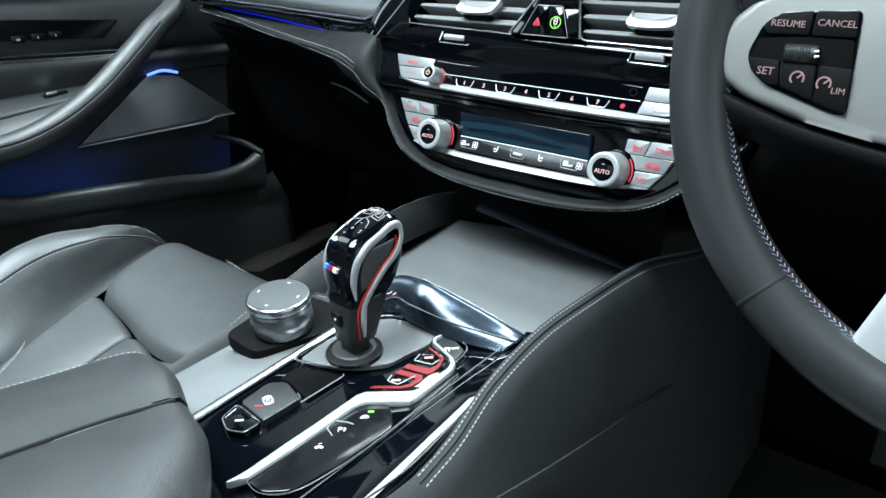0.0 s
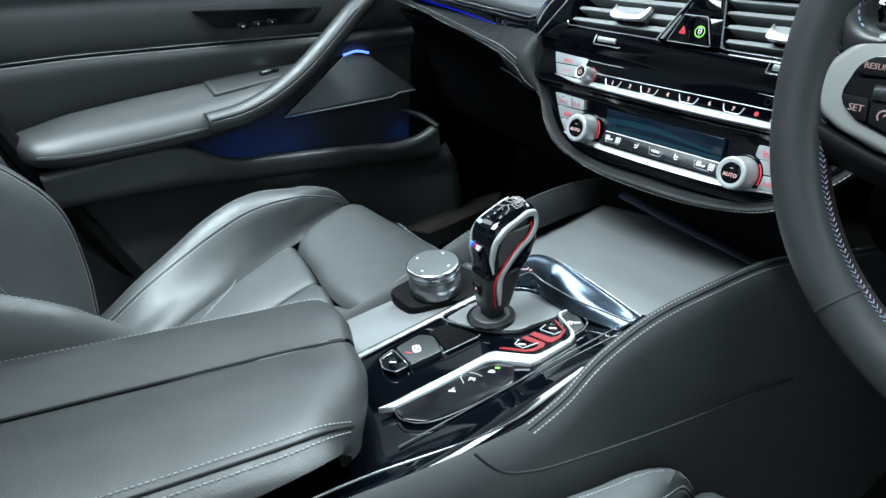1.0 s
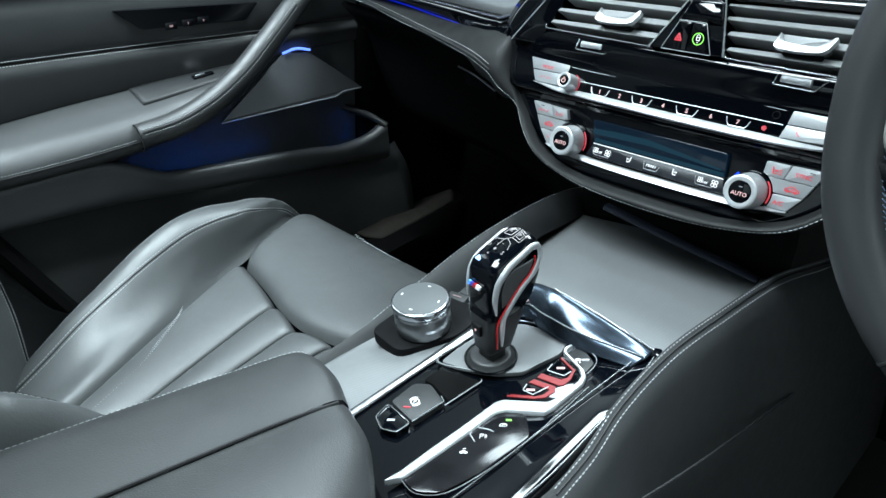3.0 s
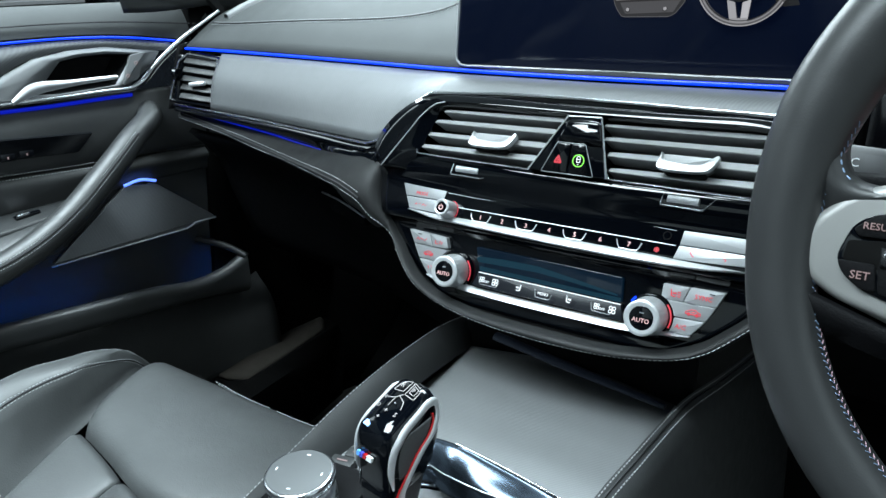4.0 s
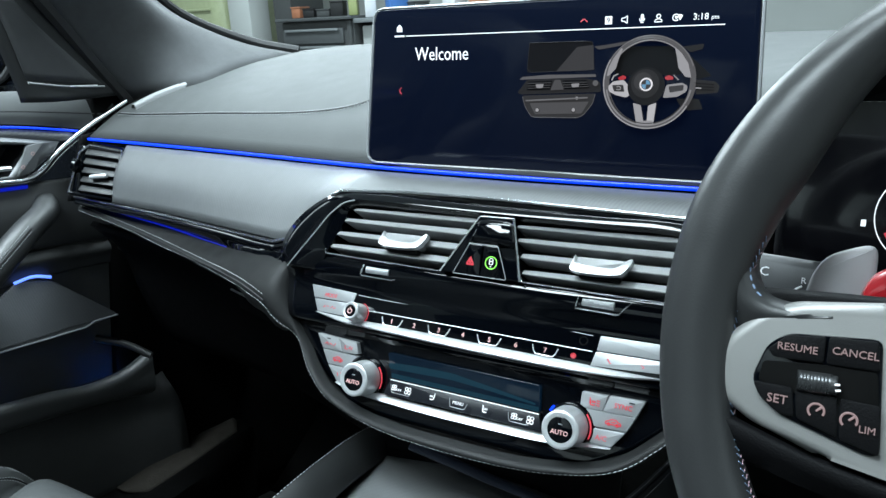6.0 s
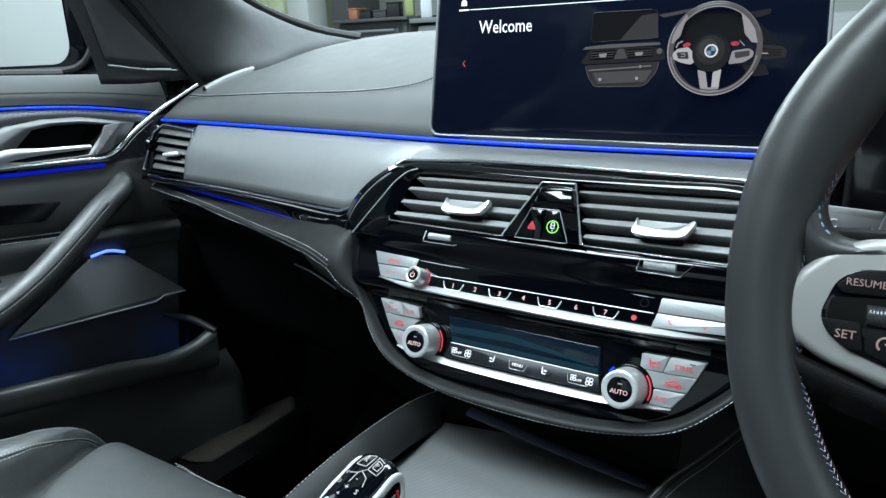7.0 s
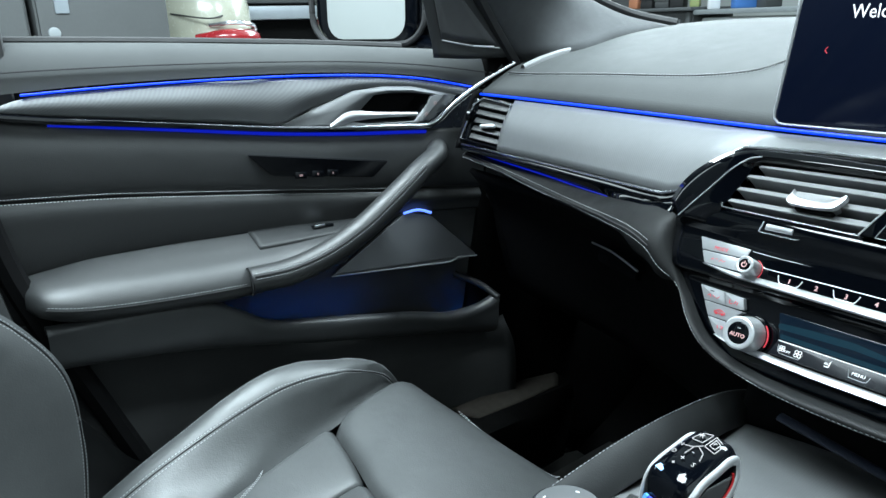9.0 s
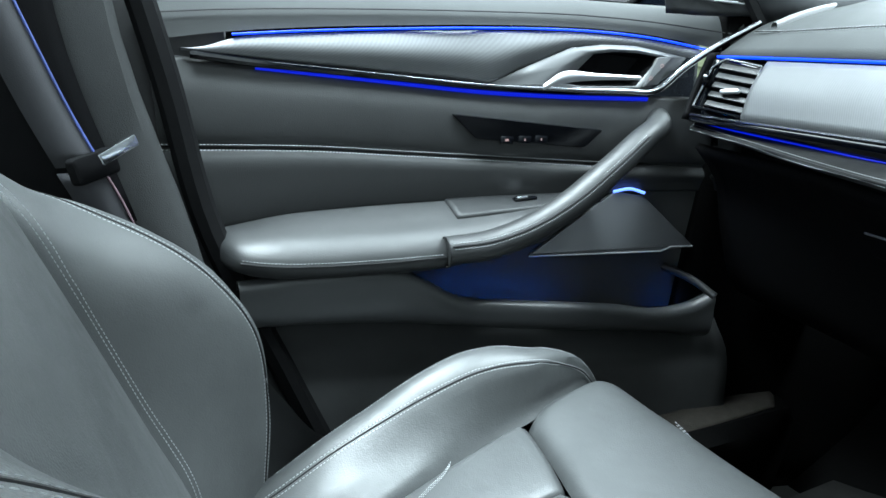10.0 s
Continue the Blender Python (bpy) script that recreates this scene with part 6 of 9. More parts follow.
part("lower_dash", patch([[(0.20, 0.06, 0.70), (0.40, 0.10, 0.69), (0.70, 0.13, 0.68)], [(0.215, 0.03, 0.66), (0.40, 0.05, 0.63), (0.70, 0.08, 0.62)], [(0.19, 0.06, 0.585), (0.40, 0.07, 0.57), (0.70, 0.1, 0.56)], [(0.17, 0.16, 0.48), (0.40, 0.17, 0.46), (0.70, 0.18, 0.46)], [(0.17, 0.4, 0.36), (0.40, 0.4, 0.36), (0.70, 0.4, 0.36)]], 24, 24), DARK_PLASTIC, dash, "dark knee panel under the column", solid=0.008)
part("knee_stitching", stitches([(0.215, 0.028, 0.668), (0.26, 0.034, 0.662), (0.33, 0.042, 0.652)]), THREAD, dash)
pedal = thing("pedal_set", (0.38, 0.35, 0.03), "dark metal brake and throttle pedals", "pedals")
part("throttle", box(pose(0.47, 0.33, 0.16, -35, 0, 0), 0.05, 0.012, 0.16, 0.004), SOFT_PLASTIC, pedal)
part("pedal_arm", box(pose(0.36, 0.36, 0.33, -10, 0, 0), 0.02, 0.02, 0.24, 0.004), DARK_PLASTIC, pedal)
part("pedal_foot", box(pose(0.47, 0.37, 0.06), 0.05, 0.04, 0.08, 0.004), DARK_PLASTIC, pedal)
part("brake", box(pose(0.36, 0.30, 0.2, -30, 0, 0), 0.08, 0.012, 0.06, 0.004), SOFT_PLASTIC, pedal)

# ---- centre console ----
con = thing("center_console", (0, -0.2, 0.03), "black leather and piano black centre console", "center console")
side_top = [(0.112, -0.75, 0.615), (0.113, -0.60, 0.584), (0.1135, -0.567, 0.577), (0.114, -0.540, 0.571), (0.115, -0.522, 0.564), (0.115, -0.508, 0.547), (0.115, -0.49, 0.5395), (0.115, -0.43, 0.5245), (0.115, -0.381, 0.511), (0.115, -0.332, 0.499), (0.115, -0.276, 0.489), (0.113, -0.236, 0.493), (0.108, -0.19, 0.503), (0.108, -0.12, 0.511), (0.115, -0.05, 0.511), (0.122, 0.04, 0.502), (0.128, 0.14, 0.47), (0.132, 0.26, 0.43), (0.135, 0.42, 0.38)]


def run(dx, dz, dy=0.0):
    return [(x + dx, y + dy, z + dz) for x, y, z in side_top]


flank_skin = patch([run(-0.009, -0.016), run(-0.005, -0.002), run(0.001, 0.0), run(0.008, -0.012), run(0.016, -0.045), run(0.024, -0.10), run(0.03, -0.2), run(0.04, -0.42)], 60, 28)
flank_tree = BVHTree.FromBMesh(flank_skin)
part("driver_side_panel", flank_skin, LIT_FLANK, con, "black leather console flank")
seamtop = [(x + 0.001, y, z + 0.0012) for x, y, z in side_top[10:]]
for dx, dz in ((0.0070, -0.0040), (0.0005, 0.0012)):
    part("flank_stitching", stitches(laid([(x + dx, y, z + dz) for x, y, z in seamtop], flank_tree, (0.5, 0, 1), 0.0009, 90), r=0.0005), THREAD, con, "pale twin stitching")
part("flank_seam", tube(laid([(x + 0.0035, y, z - 0.001) for x, y, z in seamtop], flank_tree, (0.5, 0, 1), 0.0, 90), 0.0010, 6, 80), DARK_THREAD, con)
part("flank_joint", tube([(0.1245, -0.335, 0.507), (0.130, -0.329, 0.4965), (0.1345, -0.317, 0.483), (0.1385, -0.290, 0.4687), (0.142, -0.232, 0.4485), (0.1465, -0.177, 0.4328), (0.150, -0.12, 0.417), (0.152, 0.06, 0.36)], 0.0012, 6, 60), DARK_THREAD, con, "dark panel joint")
pas_top = [(-0.185, -0.75, 0.50), (-0.18, -0.45, 0.462), (-0.172, -0.30, 0.455), (-0.160, -0.22, 0.468), (-0.147, -0.155, 0.492), (-0.138, -0.10, 0.508), (-0.134, -0.03, 0.513), (-0.135, 0.05, 0.505), (-0.14, 0.13, 0.48)]


def prun(dx, dz):
    return [(x + dx, y, z + dz) for x, y, z in pas_top]


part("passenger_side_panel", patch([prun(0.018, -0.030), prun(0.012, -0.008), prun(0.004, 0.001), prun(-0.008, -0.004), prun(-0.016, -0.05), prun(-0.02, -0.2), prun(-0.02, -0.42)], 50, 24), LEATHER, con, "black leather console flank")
pst = pas_top[3:]
part("rail_stitching", stitches([(x - 0.001, y, z + 0.0014) for x, y, z in pst]), THREAD, con, "pale twin stitching")
# ribbed top beside the selector
part("ribbed_top", patch([[(-0.17, -0.42, 0.452), (-0.162, -0.28, 0.452), (-0.146, -0.18, 0.462), (-0.135, -0.12, 0.470)], [(-0.12, -0.42, 0.470), (-0.115, -0.28, 0.470), (-0.11, -0.18, 0.473), (-0.10, -0.12, 0.475)],
                          [(-0.062, -0.42, 0.479), (-0.062, -0.28, 0.479), (-0.056, -0.18, 0.480), (-0.04, -0.12, 0.482)]], 24, 14), TRAY, con, "ribbed grey console top", solid=0.01)
part("tray_lid", patch([[(-0.125, -0.125, 0.472), (-0.122, 0.0, 0.471), (-0.122, 0.075, 0.472)], [(0.0, -0.108, 0.475), (0.0, 0.0, 0.472), (0.0, 0.085, 0.474)], [(0.108, -0.125, 0.472), (0.110, 0.0, 0.471), (0.112, 0.075, 0.472)]], 18, 14), TRAY, con, "ribbed grey storage tray cover", solid=0.01)
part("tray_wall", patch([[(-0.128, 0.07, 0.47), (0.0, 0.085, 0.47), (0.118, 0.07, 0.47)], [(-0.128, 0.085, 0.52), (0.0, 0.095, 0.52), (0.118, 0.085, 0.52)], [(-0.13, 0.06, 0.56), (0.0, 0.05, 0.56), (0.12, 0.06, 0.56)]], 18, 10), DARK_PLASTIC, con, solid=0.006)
# The lid edge's blue cast is ambient light put into its colour.
part("roller_edge", tube([(-0.082, 0.064, 0.499), (0.0, 0.06, 0.490), (0.10, 0.058, 0.478)], [0.006, 0.006, 0.004], 10, 18, flat=0.6), material("blue_lit_edge", (0.05, 0.06, 0.09), 0.35), con, "dark slatted lid edge")
# gloss panel round the selector
part("gloss_deck", patch([[(-0.060, -0.48, 0.481), (-0.060, -0.34, 0.482), (-0.058, -0.22, 0.483), (-0.05, -0.13, 0.484)], [(0.02, -0.48, 0.479), (0.02, -0.34, 0.480), (0.02, -0.22, 0.482), (0.02, -0.12, 0.484)],
                          [(0.072, -0.48, 0.490), (0.074, -0.34, 0.484), (0.076, -0.22, 0.486), (0.080, -0.115, 0.488)], [(0.100, -0.50, 0.536), (0.101, -0.34, 0.489), (0.101, -0.22, 0.488), (0.098, -0.115, 0.493)],
                          [(0.106, -0.50, 0.528), (0.107, -0.34, 0.483), (0.106, -0.22, 0.480), (0.10, -0.105, 0.485)]], 30, 24), GLOSS, con, "piano black selector panel", solid=0.008)
part("deck_edge_line", tube([(0.102, -0.508, 0.545), (0.103, -0.465, 0.534), (0.103, -0.411, 0.5225), (0.1035, -0.34, 0.5015), (0.1035, -0.31, 0.4935), (0.103, -0.27, 0.487), (0.102, -0.21, 0.4905), (0.099, -0.15, 0.4945), (0.093, -0.113, 0.4945)], 0.0008, 6, 50), STRIP, con, "thin chrome line")
part("deck_inner_line", tube([(0.060, -0.36, 0.4835), (0.069, -0.26, 0.4865), (0.076, -0.18, 0.4890), (0.082, -0.125, 0.4915)], 0.0006, 6, 40), STRIP, con, "thin chrome line")
ridge = [[(-0.064, -0.160, 0.484), (-0.064, -0.130, 0.486), (-0.048, -0.108, 0.488), (-0.012, -0.104, 0.489), (0.030, -0.104, 0.489), (0.089, -0.106, 0.487)],
         [(-0.060, -0.157, 0.489), (-0.058, -0.132, 0.500), (-0.042, -0.118, 0.511), (-0.010, -0.116, 0.5155), (0.030, -0.113, 0.5075), (0.090, -0.110, 0.4935)],
         [(-0.058, -0.157, 0.490), (-0.055, -0.134, 0.501), (-0.040, -0.121, 0.512), (-0.009, -0.119, 0.5165), (0.030, -0.116, 0.5085), (0.090, -0.113, 0.4945)],
         [(-0.053, -0.155, 0.4895), (-0.048, -0.138, 0.499), (-0.035, -0.128, 0.5085), (-0.008, -0.129, 0.5110), (0.030, -0.126, 0.5045), (0.090, -0.118, 0.4950)],
         [(-0.046, -0.152, 0.4875), (-0.041, -0.141, 0.494), (-0.030, -0.135, 0.5005), (-0.008, -0.138, 0.5010), (0.030, -0.137, 0.4985), (0.089, -0.125, 0.4945)],
         [(-0.040, -0.149, 0.484), (-0.035, -0.142, 0.487), (-0.024, -0.139, 0.4885), (-0.008, -0.143, 0.4885), (0.030, -0.145, 0.4885), (0.083, -0.136, 0.4880)]]
BLUE_GLOSS = material("blue_black_gloss", (0.055, 0.072, 0.095), 0.2, 0.85, rough_vary=0.04)
part("ridge", patch(ridge, 60, 30), BLUE_GLOSS, con, "dark blue metallic ridge in front of the selector", solid=0.006)
part("ridge_line", tube([(-0.010, -0.1180, 0.5172), (0.03, -0.1150, 0.5092), (0.090, -0.1120, 0.4952)], 0.0010, 6, 30), CHROME, con, "bright ridge line")
part("ridge_line", tube([V(p) + V(0, 0, 0.0012) for p in ridge[4]], 0.0007, 6, 50), CHROME, con, "bright ridge line")
part("ridge_end", box(pose(0.0935, -0.1135, 0.4925, 0, 0, 20), 0.008, 0.012, 0.008, 0.002), GLOSS, con, "small dark end block")
glyph("ridge_print", [[(-0.0390, -0.1395), (-0.0340, -0.1360), (-0.0345, -0.1325)], [(-0.0300, -0.1360), (-0.0300, -0.1318)]], shift(0, 0, 0.5045), 0.0005, ROSE_GLOW, con, "small lit sign")
part("silver_strip", patch([[(-0.070, -0.345, 0.478), (-0.066, -0.26, 0.481), (-0.062, -0.19, 0.485), (-0.060, -0.155, 0.488)], [(-0.062, -0.345, 0.486), (-0.0595, -0.26, 0.4865), (-0.056, -0.19, 0.4885), (-0.054, -0.155, 0.4905)], [(-0.056, -0.345, 0.4835), (-0.054, -0.26, 0.4845), (-0.050, -0.19, 0.486), (-0.046, -0.155, 0.4885)]], 24, 8), STRIP, con, "polished silver strip", solid=0.003)
gate = part("selector_gate", plate(soften([(-0.047, -0.231), (-0.048, -0.205), (-0.046, -0.178), (-0.038, -0.157), (-0.025, -0.145), (-0.001, -0.139), (0.022, -0.141), (0.0265, -0.157), (0.021, -0.179), (0.017, -0.196), (0.002, -0.211), (-0.013, -0.220), (-0.03, -0.227)], 0.004), shift(0, 0, 0.4872), 0.004, 0.001), material("grey_gate", (0.11, 0.113, 0.116), 0.5, 0.2), con, "matt grey selector base plate")
part("gate_line", tube([V(*p, 0.4876) for p in ((-0.013, -0.2215), (-0.049, -0.2335), (-0.050, -0.205), (-0.048, -0.178), (-0.040, -0.155), (-0.026, -0.143), (-0.001, -0.137), (0.024, -0.139))], 0.0010, 6, 50), CHROME, gate, "thin chrome line")
band_up = [(0.0176, -0.3505), (0.0196, -0.3341), (0.0207, -0.3066), (0.0228, -0.2776), (0.0240, -0.2500), (0.0246, -0.2387), (0.0275, -0.2325), (0.0560, -0.2118), (0.0583, -0.2060), (0.0601, -0.1774), (0.0582, -0.1700), (0.0529, -0.1647), (0.0290, -0.1562), (0.0256, -0.1507), (0.0283, -0.1406)]
band_low = [(0.0190, -0.3495), (0.0257, -0.3389), (0.0291, -0.3039), (0.0312, -0.2720), (0.0322, -0.2520), (0.0330, -0.2465), (0.0367, -0.2405), (0.0617, -0.2225), (0.0640, -0.2130), (0.0650, -0.1766), (0.0618, -0.1680), (0.0555, -0.1632), (0.0312, -0.1545), (0.0290, -0.1500), (0.0305, -0.1410)]
strips = [straight([V(*p, 0) for p in line], 110) for line in (band_up, band_low)]
part("silver_band", grid([[V(a.x, a.y, 0.4840), V(a.x, a.y, 0.4885), a.lerp(c, 0.15) + V(0, 0, 0.4896), a.lerp(c, 0.85) + V(0, 0, 0.4896), V(c.x, c.y, 0.4885), V(c.x, c.y, 0.4840)] for a, c in zip(*strips)]), SILVER, con, "bright angular silver band", sharp=60)
keys = part("key_field", plate(soften([(0.0235, -0.340), (0.0290, -0.285), (0.0300, -0.244), (0.050, -0.231), (0.068, -0.247), (0.064, -0.296), (0.054, -0.330), (0.040, -0.341)], 0.005), shift(0, 0, 0.4866), 0.004, 0.0008), material("key_field_gloss", (0.006, 0.006, 0.007), 0.14, spec=0.25), con, "dark key field")
part("field_edge", tube([V(*p, 0.4868) for p in ((0.0235, -0.3405), (0.040, -0.3425), (0.0555, -0.331), (0.0655, -0.296), (0.0695, -0.247), (0.0700, -0.215), (0.0695, -0.175))], 0.0005, 6, 50), STRIP, keys, "thin chrome line")
KZ = lambda x, y, a=38: pose(x, y, 0.4869, 0, 0, a)
glyph("key_symbol", car_lines(0, 0, 0.5) + [[(-0.001, 0.0030), (0.0015, 0.0036)]], KZ(0.0407, -0.2920), 0.00026, WHITE_GLOW, keys, "small white camera symbol")
glyph("key_symbol", [[(-0.0016, -0.0022), (-0.0016, 0.0020), (0.0006, 0.0020), (0.0012, 0.0008), (0.0002, 0.0), (-0.0016, 0.0)]] + [[(0.0020 + 0.0009 * k, -0.0016 - 0.0002 * k), (0.0026 + 0.0009 * k, 0.0), (0.0020 + 0.0009 * k, 0.0018)] for k in range(2)], KZ(0.0403, -0.2712), 0.00026, WHITE_GLOW, keys, "small white parking aid symbol")
glyph("key_symbol", [[(-0.0030, -0.0012), (-0.0020, 0.0012), (0.0010, 0.0018), (0.0030, 0.0), (0.0022, -0.0012), (-0.0030, -0.0012)], [(-0.0012, -0.0012), (-0.0004, 0.0004), (0.0014, 0.0006)]], KZ(0.0450, -0.2520), 0.00026, WHITE_GLOW, keys, "small white bonnet symbol")
part("green_lamp", box(pose(0.0448, -0.2453, 0.4869, 0, 0, 128), 0.0014, 0.0042, 0.0006), GREEN_GLOW, keys, "small green lamp")
part("key_rim", tube([V(*p, 0.4869) for p in ((0.040, -0.279), (0.032, -0.276), (0.0295, -0.268), (0.039, -0.263), (0.044, -0.262))], 0.0005, 6, 24, smooth=False), SILVER_KEY, keys)
mk = part("mode_keys", plate(soften([(0.0325, -0.2300), (0.0560, -0.2130), (0.0615, -0.2015), (0.0600, -0.1790), (0.0535, -0.1670), (0.0300, -0.1580)], 0.003), shift(0, 0, 0.4885), 0.006, 0.001), GLOSS, con, "black drive mode keys")
DIM_RED = material("dim_red_backlight", (0.14, 0.009, 0.011), 0.4, emit=(1.0, 0.05, 0.06), power=0.13)
for pts in ([(0.0320, -0.1950), (0.0316, -0.1893), (0.0490, -0.1848), (0.0515, -0.1790), (0.0492, -0.1698), (0.0322, -0.1642), (0.0318, -0.1625), (0.0505, -0.1682), (0.0545, -0.1790), (0.0545, -0.1885), (0.0515, -0.1915)],
            [(0.0306, -0.2040), (0.0317, -0.1985), (0.0505, -0.1943), (0.0538, -0.1990), (0.0520, -0.2095), (0.0462, -0.2160), (0.0275, -0.2280), (0.0272, -0.2268), (0.0450, -0.2140), (0.0488, -0.2080), (0.0495, -0.2000)]):
    part("red_key", plate(pts, shift(0, 0, 0.4894), 0.0010), DIM_RED, mk, "glowing red drive mode key")
glyph("red_line", [[(0.0285, -0.2250), (0.0430, -0.2150)]], shift(0, 0, 0.4892), 0.0004, DIM_RED, mk, "thin red line")
for pts in ([(0.0310, -0.2075), (0.0330, -0.2145), (0.0425, -0.2135), (0.0465, -0.1985)], [(0.0315, -0.1745), (0.0330, -0.1835), (0.0480, -0.1800), (0.0490, -0.1722)]):
    part("key_line", tube([V(*p, 0.4896) for p in pts], 0.0005, 6, 24, smooth=False), SILVER, mk, "bright key edge")
for x, y in ((0.0372, -0.2098), (0.0395, -0.1735)):
    part("key_print", box(pose(x, y, 0.4889, 0, 0, -52), 0.0022, 0.0068, 0.0003), ROSE_GLOW, mk)
esc = part("stability_key", plate(soften([(0.0318, -0.1555), (0.0335, -0.1425), (0.0446, -0.1436), (0.0570, -0.1500), (0.0586, -0.1655), (0.0500, -0.1640), (0.0390, -0.1600)], 0.003), shift(0, 0, 0.4885), 0.006, 0.001), SOFT_PLASTIC, con, "dark grey stability control key")
glyph("car_symbol", car_lines(0, 0, 0.42) + [[(-0.0018, -0.0024), (-0.0008, -0.0032), (-0.0016, -0.0040)], [(0.0008, -0.0024), (0.0018, -0.0032), (0.0010, -0.0040)]], pose(0.0440, -0.1555, 0.4888, 0, 0, 38), 0.0004, WHITE_GLOW, esc, "white skid symbol")
words("OFF", 0.0036, pose(0.0492, -0.1520, 0.4887, 0, 0, 38), WHITE_GLOW, esc)
part("key_edge", tube([V(*p, 0.4888) for p in ((0.0325, -0.1580), (0.0335, -0.1402), (0.0545, -0.1442), (0.0597, -0.1535), (0.0603, -0.1660))], 0.0006, 6, 30), CHROME, esc)
eb = part("parking_brake_key", plate(soften([(-0.0435, -0.2925), (-0.0445, -0.2650), (-0.0330, -0.2565), (-0.0095, -0.2640), (-0.0125, -0.2965)], 0.004), shift(0, 0, 0.4870), 0.008, 0.0015), SOFT_PLASTIC, con, "dark parking brake key")
part("brake_key_edge", tube([V(*p, 0.4870) for p in ((-0.0125, -0.2965), (-0.0092, -0.2640), (-0.0150, -0.2615))], 0.0006, 6, 20, smooth=False), CHROME, eb)
part("brake_ring", ring(shift(-0.027, -0.280, 0.4873), 0.0034, 0.0005, 24, 6), WHITE_GLOW, eb)
part("brake_ring", ring(shift(-0.027, -0.280, 0.4873), 0.0048, 0.0005, 12, 6, (110, 200)), WHITE_GLOW, eb)
part("brake_ring", ring(shift(-0.027, -0.280, 0.4873), 0.0048, 0.0005, 12, 6, (-70, 20)), WHITE_GLOW, eb)
words("P", 0.005, pose(-0.027, -0.280, 0.4873, 0, 0, 35), WHITE_GLOW, eb)
part("brake_lamp", box(pose(-0.0275, -0.2885, 0.4873, 0, 0, 35), 0.0060, 0.0012, 0.0006), RED_GLOW, eb, "red brake lamp")
hold = soften([(-0.0395, -0.3120), (-0.0425, -0.2960), (-0.0125, -0.2985), (-0.0140, -0.3130), (-0.0260, -0.3180)], 0.003)
ah = part("hold_key", plate(hold, shift(0, 0, 0.4865), 0.008, 0.0015), GLOSS, con, "gloss black hold key")
part("hold_rim", tube([V(*p, 0.4868) for p in hold + hold[:1]], 0.0006, 6, 70, smooth=False), CHROME, ah)
part("hold_print", box(pose(-0.0268, -0.3063, 0.4868, 0, 0, -50), 0.0022, 0.0064, 0.0004), SILVER_KEY, ah)
# Flat black plate in place of a hollow; the cubby's shade is its colour.
cubby = part("cubby_shade", plate(soften([(-0.0430, -0.2560), (-0.0430, -0.2385), (-0.0210, -0.2300), (-0.0040, -0.2253), (-0.0085, -0.2600), (-0.0330, -0.2545)], 0.003), shift(0, 0, 0.4850), 0.004, 0.0008), RECESS_SHADE, con, "black plate for the cubby's shaded depth")
part("cubby_edge", tube([V(*p, 0.4856) for p in ((-0.0065, -0.2660), (-0.0030, -0.2265), (-0.0045, -0.2240))], 0.0005, 6, 20, smooth=False), SILVER_KEY, cubby, "thin bright edge")

# ---- gear selector ----
lever = thing("gear_selector", (-0.018, -0.195, 0.487), "black gear selector lever with silver and red trim", "gear selector")
part("boot", disc(shift(-0.016, -0.200, 0.4935), 0.019, 0.006, 0.004, 36, 0.0225), SOFT_PLASTIC, lever, "round black boot ring")
part("boot_edge", ring(shift(-0.016, -0.200, 0.4890), 0.0225, 0.0010, 40, 6), GLOSS, lever)
ly = V(0.12, 0.993, 0.0)  # the long way of the head
lx = V(0.993, -0.12, 0.0)
LEVER = [  # height, half width, half length, middle, slope of each ring
    (0.488, 0.0092, 0.0092, -0.1990, 0.0), (0.499, 0.0092, 0.0095, -0.1985, 0.0), (0.5025, 0.0125, 0.0135, -0.1970, 0.0), (0.518, 0.0150, 0.0165, -0.1940, 0.0), (0.530, 0.0168, 0.0185, -0.1915, 0.03), (0.538, 0.0176, 0.0200, -0.1895, 0.06),
    (0.546, 0.0190, 0.0235, -0.1840, 0.12), (0.559, 0.0194, 0.0272, -0.1795, 0.22), (0.573, 0.0190, 0.0274, -0.1780, 0.27), (0.583, 0.0180, 0.0262, -0.1778, 0.29), (0.5885, 0.0160, 0.0242, -0.1778, 0.30), (0.5918, 0.0122, 0.0200, -0.1778, 0.30), (0.5930, 0.0050, 0.0100, -0.1778, 0.30)]


def ring_of(z):
    return [float(np.interp(z, [r[0] for r in LEVER], [r[k] for r in LEVER])) for k in range(5)]


def lever_row(z, grow=0.0):
    zc, hx, hy, yc, slope = ring_of(z)
    out = []
    for k in range(36):
        a = 2 * math.pi * k / 36
        px = math.copysign(abs(math.cos(a)) ** 0.42, math.cos(a)) * (hx + grow)
        py = math.copysign(abs(math.sin(a)) ** 0.42, math.sin(a)) * (hy + grow)
        out.append(V(-0.0150, yc, zc) + lx * px + ly * py + V(0, 0, slope * py))
    return out


def flank_pt(y, z, side, out=0.0):
    """A spot on the lever's flank at the way y and the height z; side is 1 or -1."""
    lo, hi = 0.488, 0.5930
    for _ in range(30):
        mid_z = (lo + hi) / 2
        zc, hx, hy, yc, slope = ring_of(mid_z)
        lo, hi = (mid_z, hi) if zc + slope * (y - yc) < z else (lo, mid_z)
    zc, hx, hy, yc, slope = ring_of(lo)
    q = min(0.98, abs(y - yc) / hy)
    wide = hx * (1 - q ** (2 / 0.42)) ** 0.21
    return V(-0.0150, yc, zc) + lx * side * (wide + out) + ly * (y - yc) + V(0, 0, slope * (y - yc))


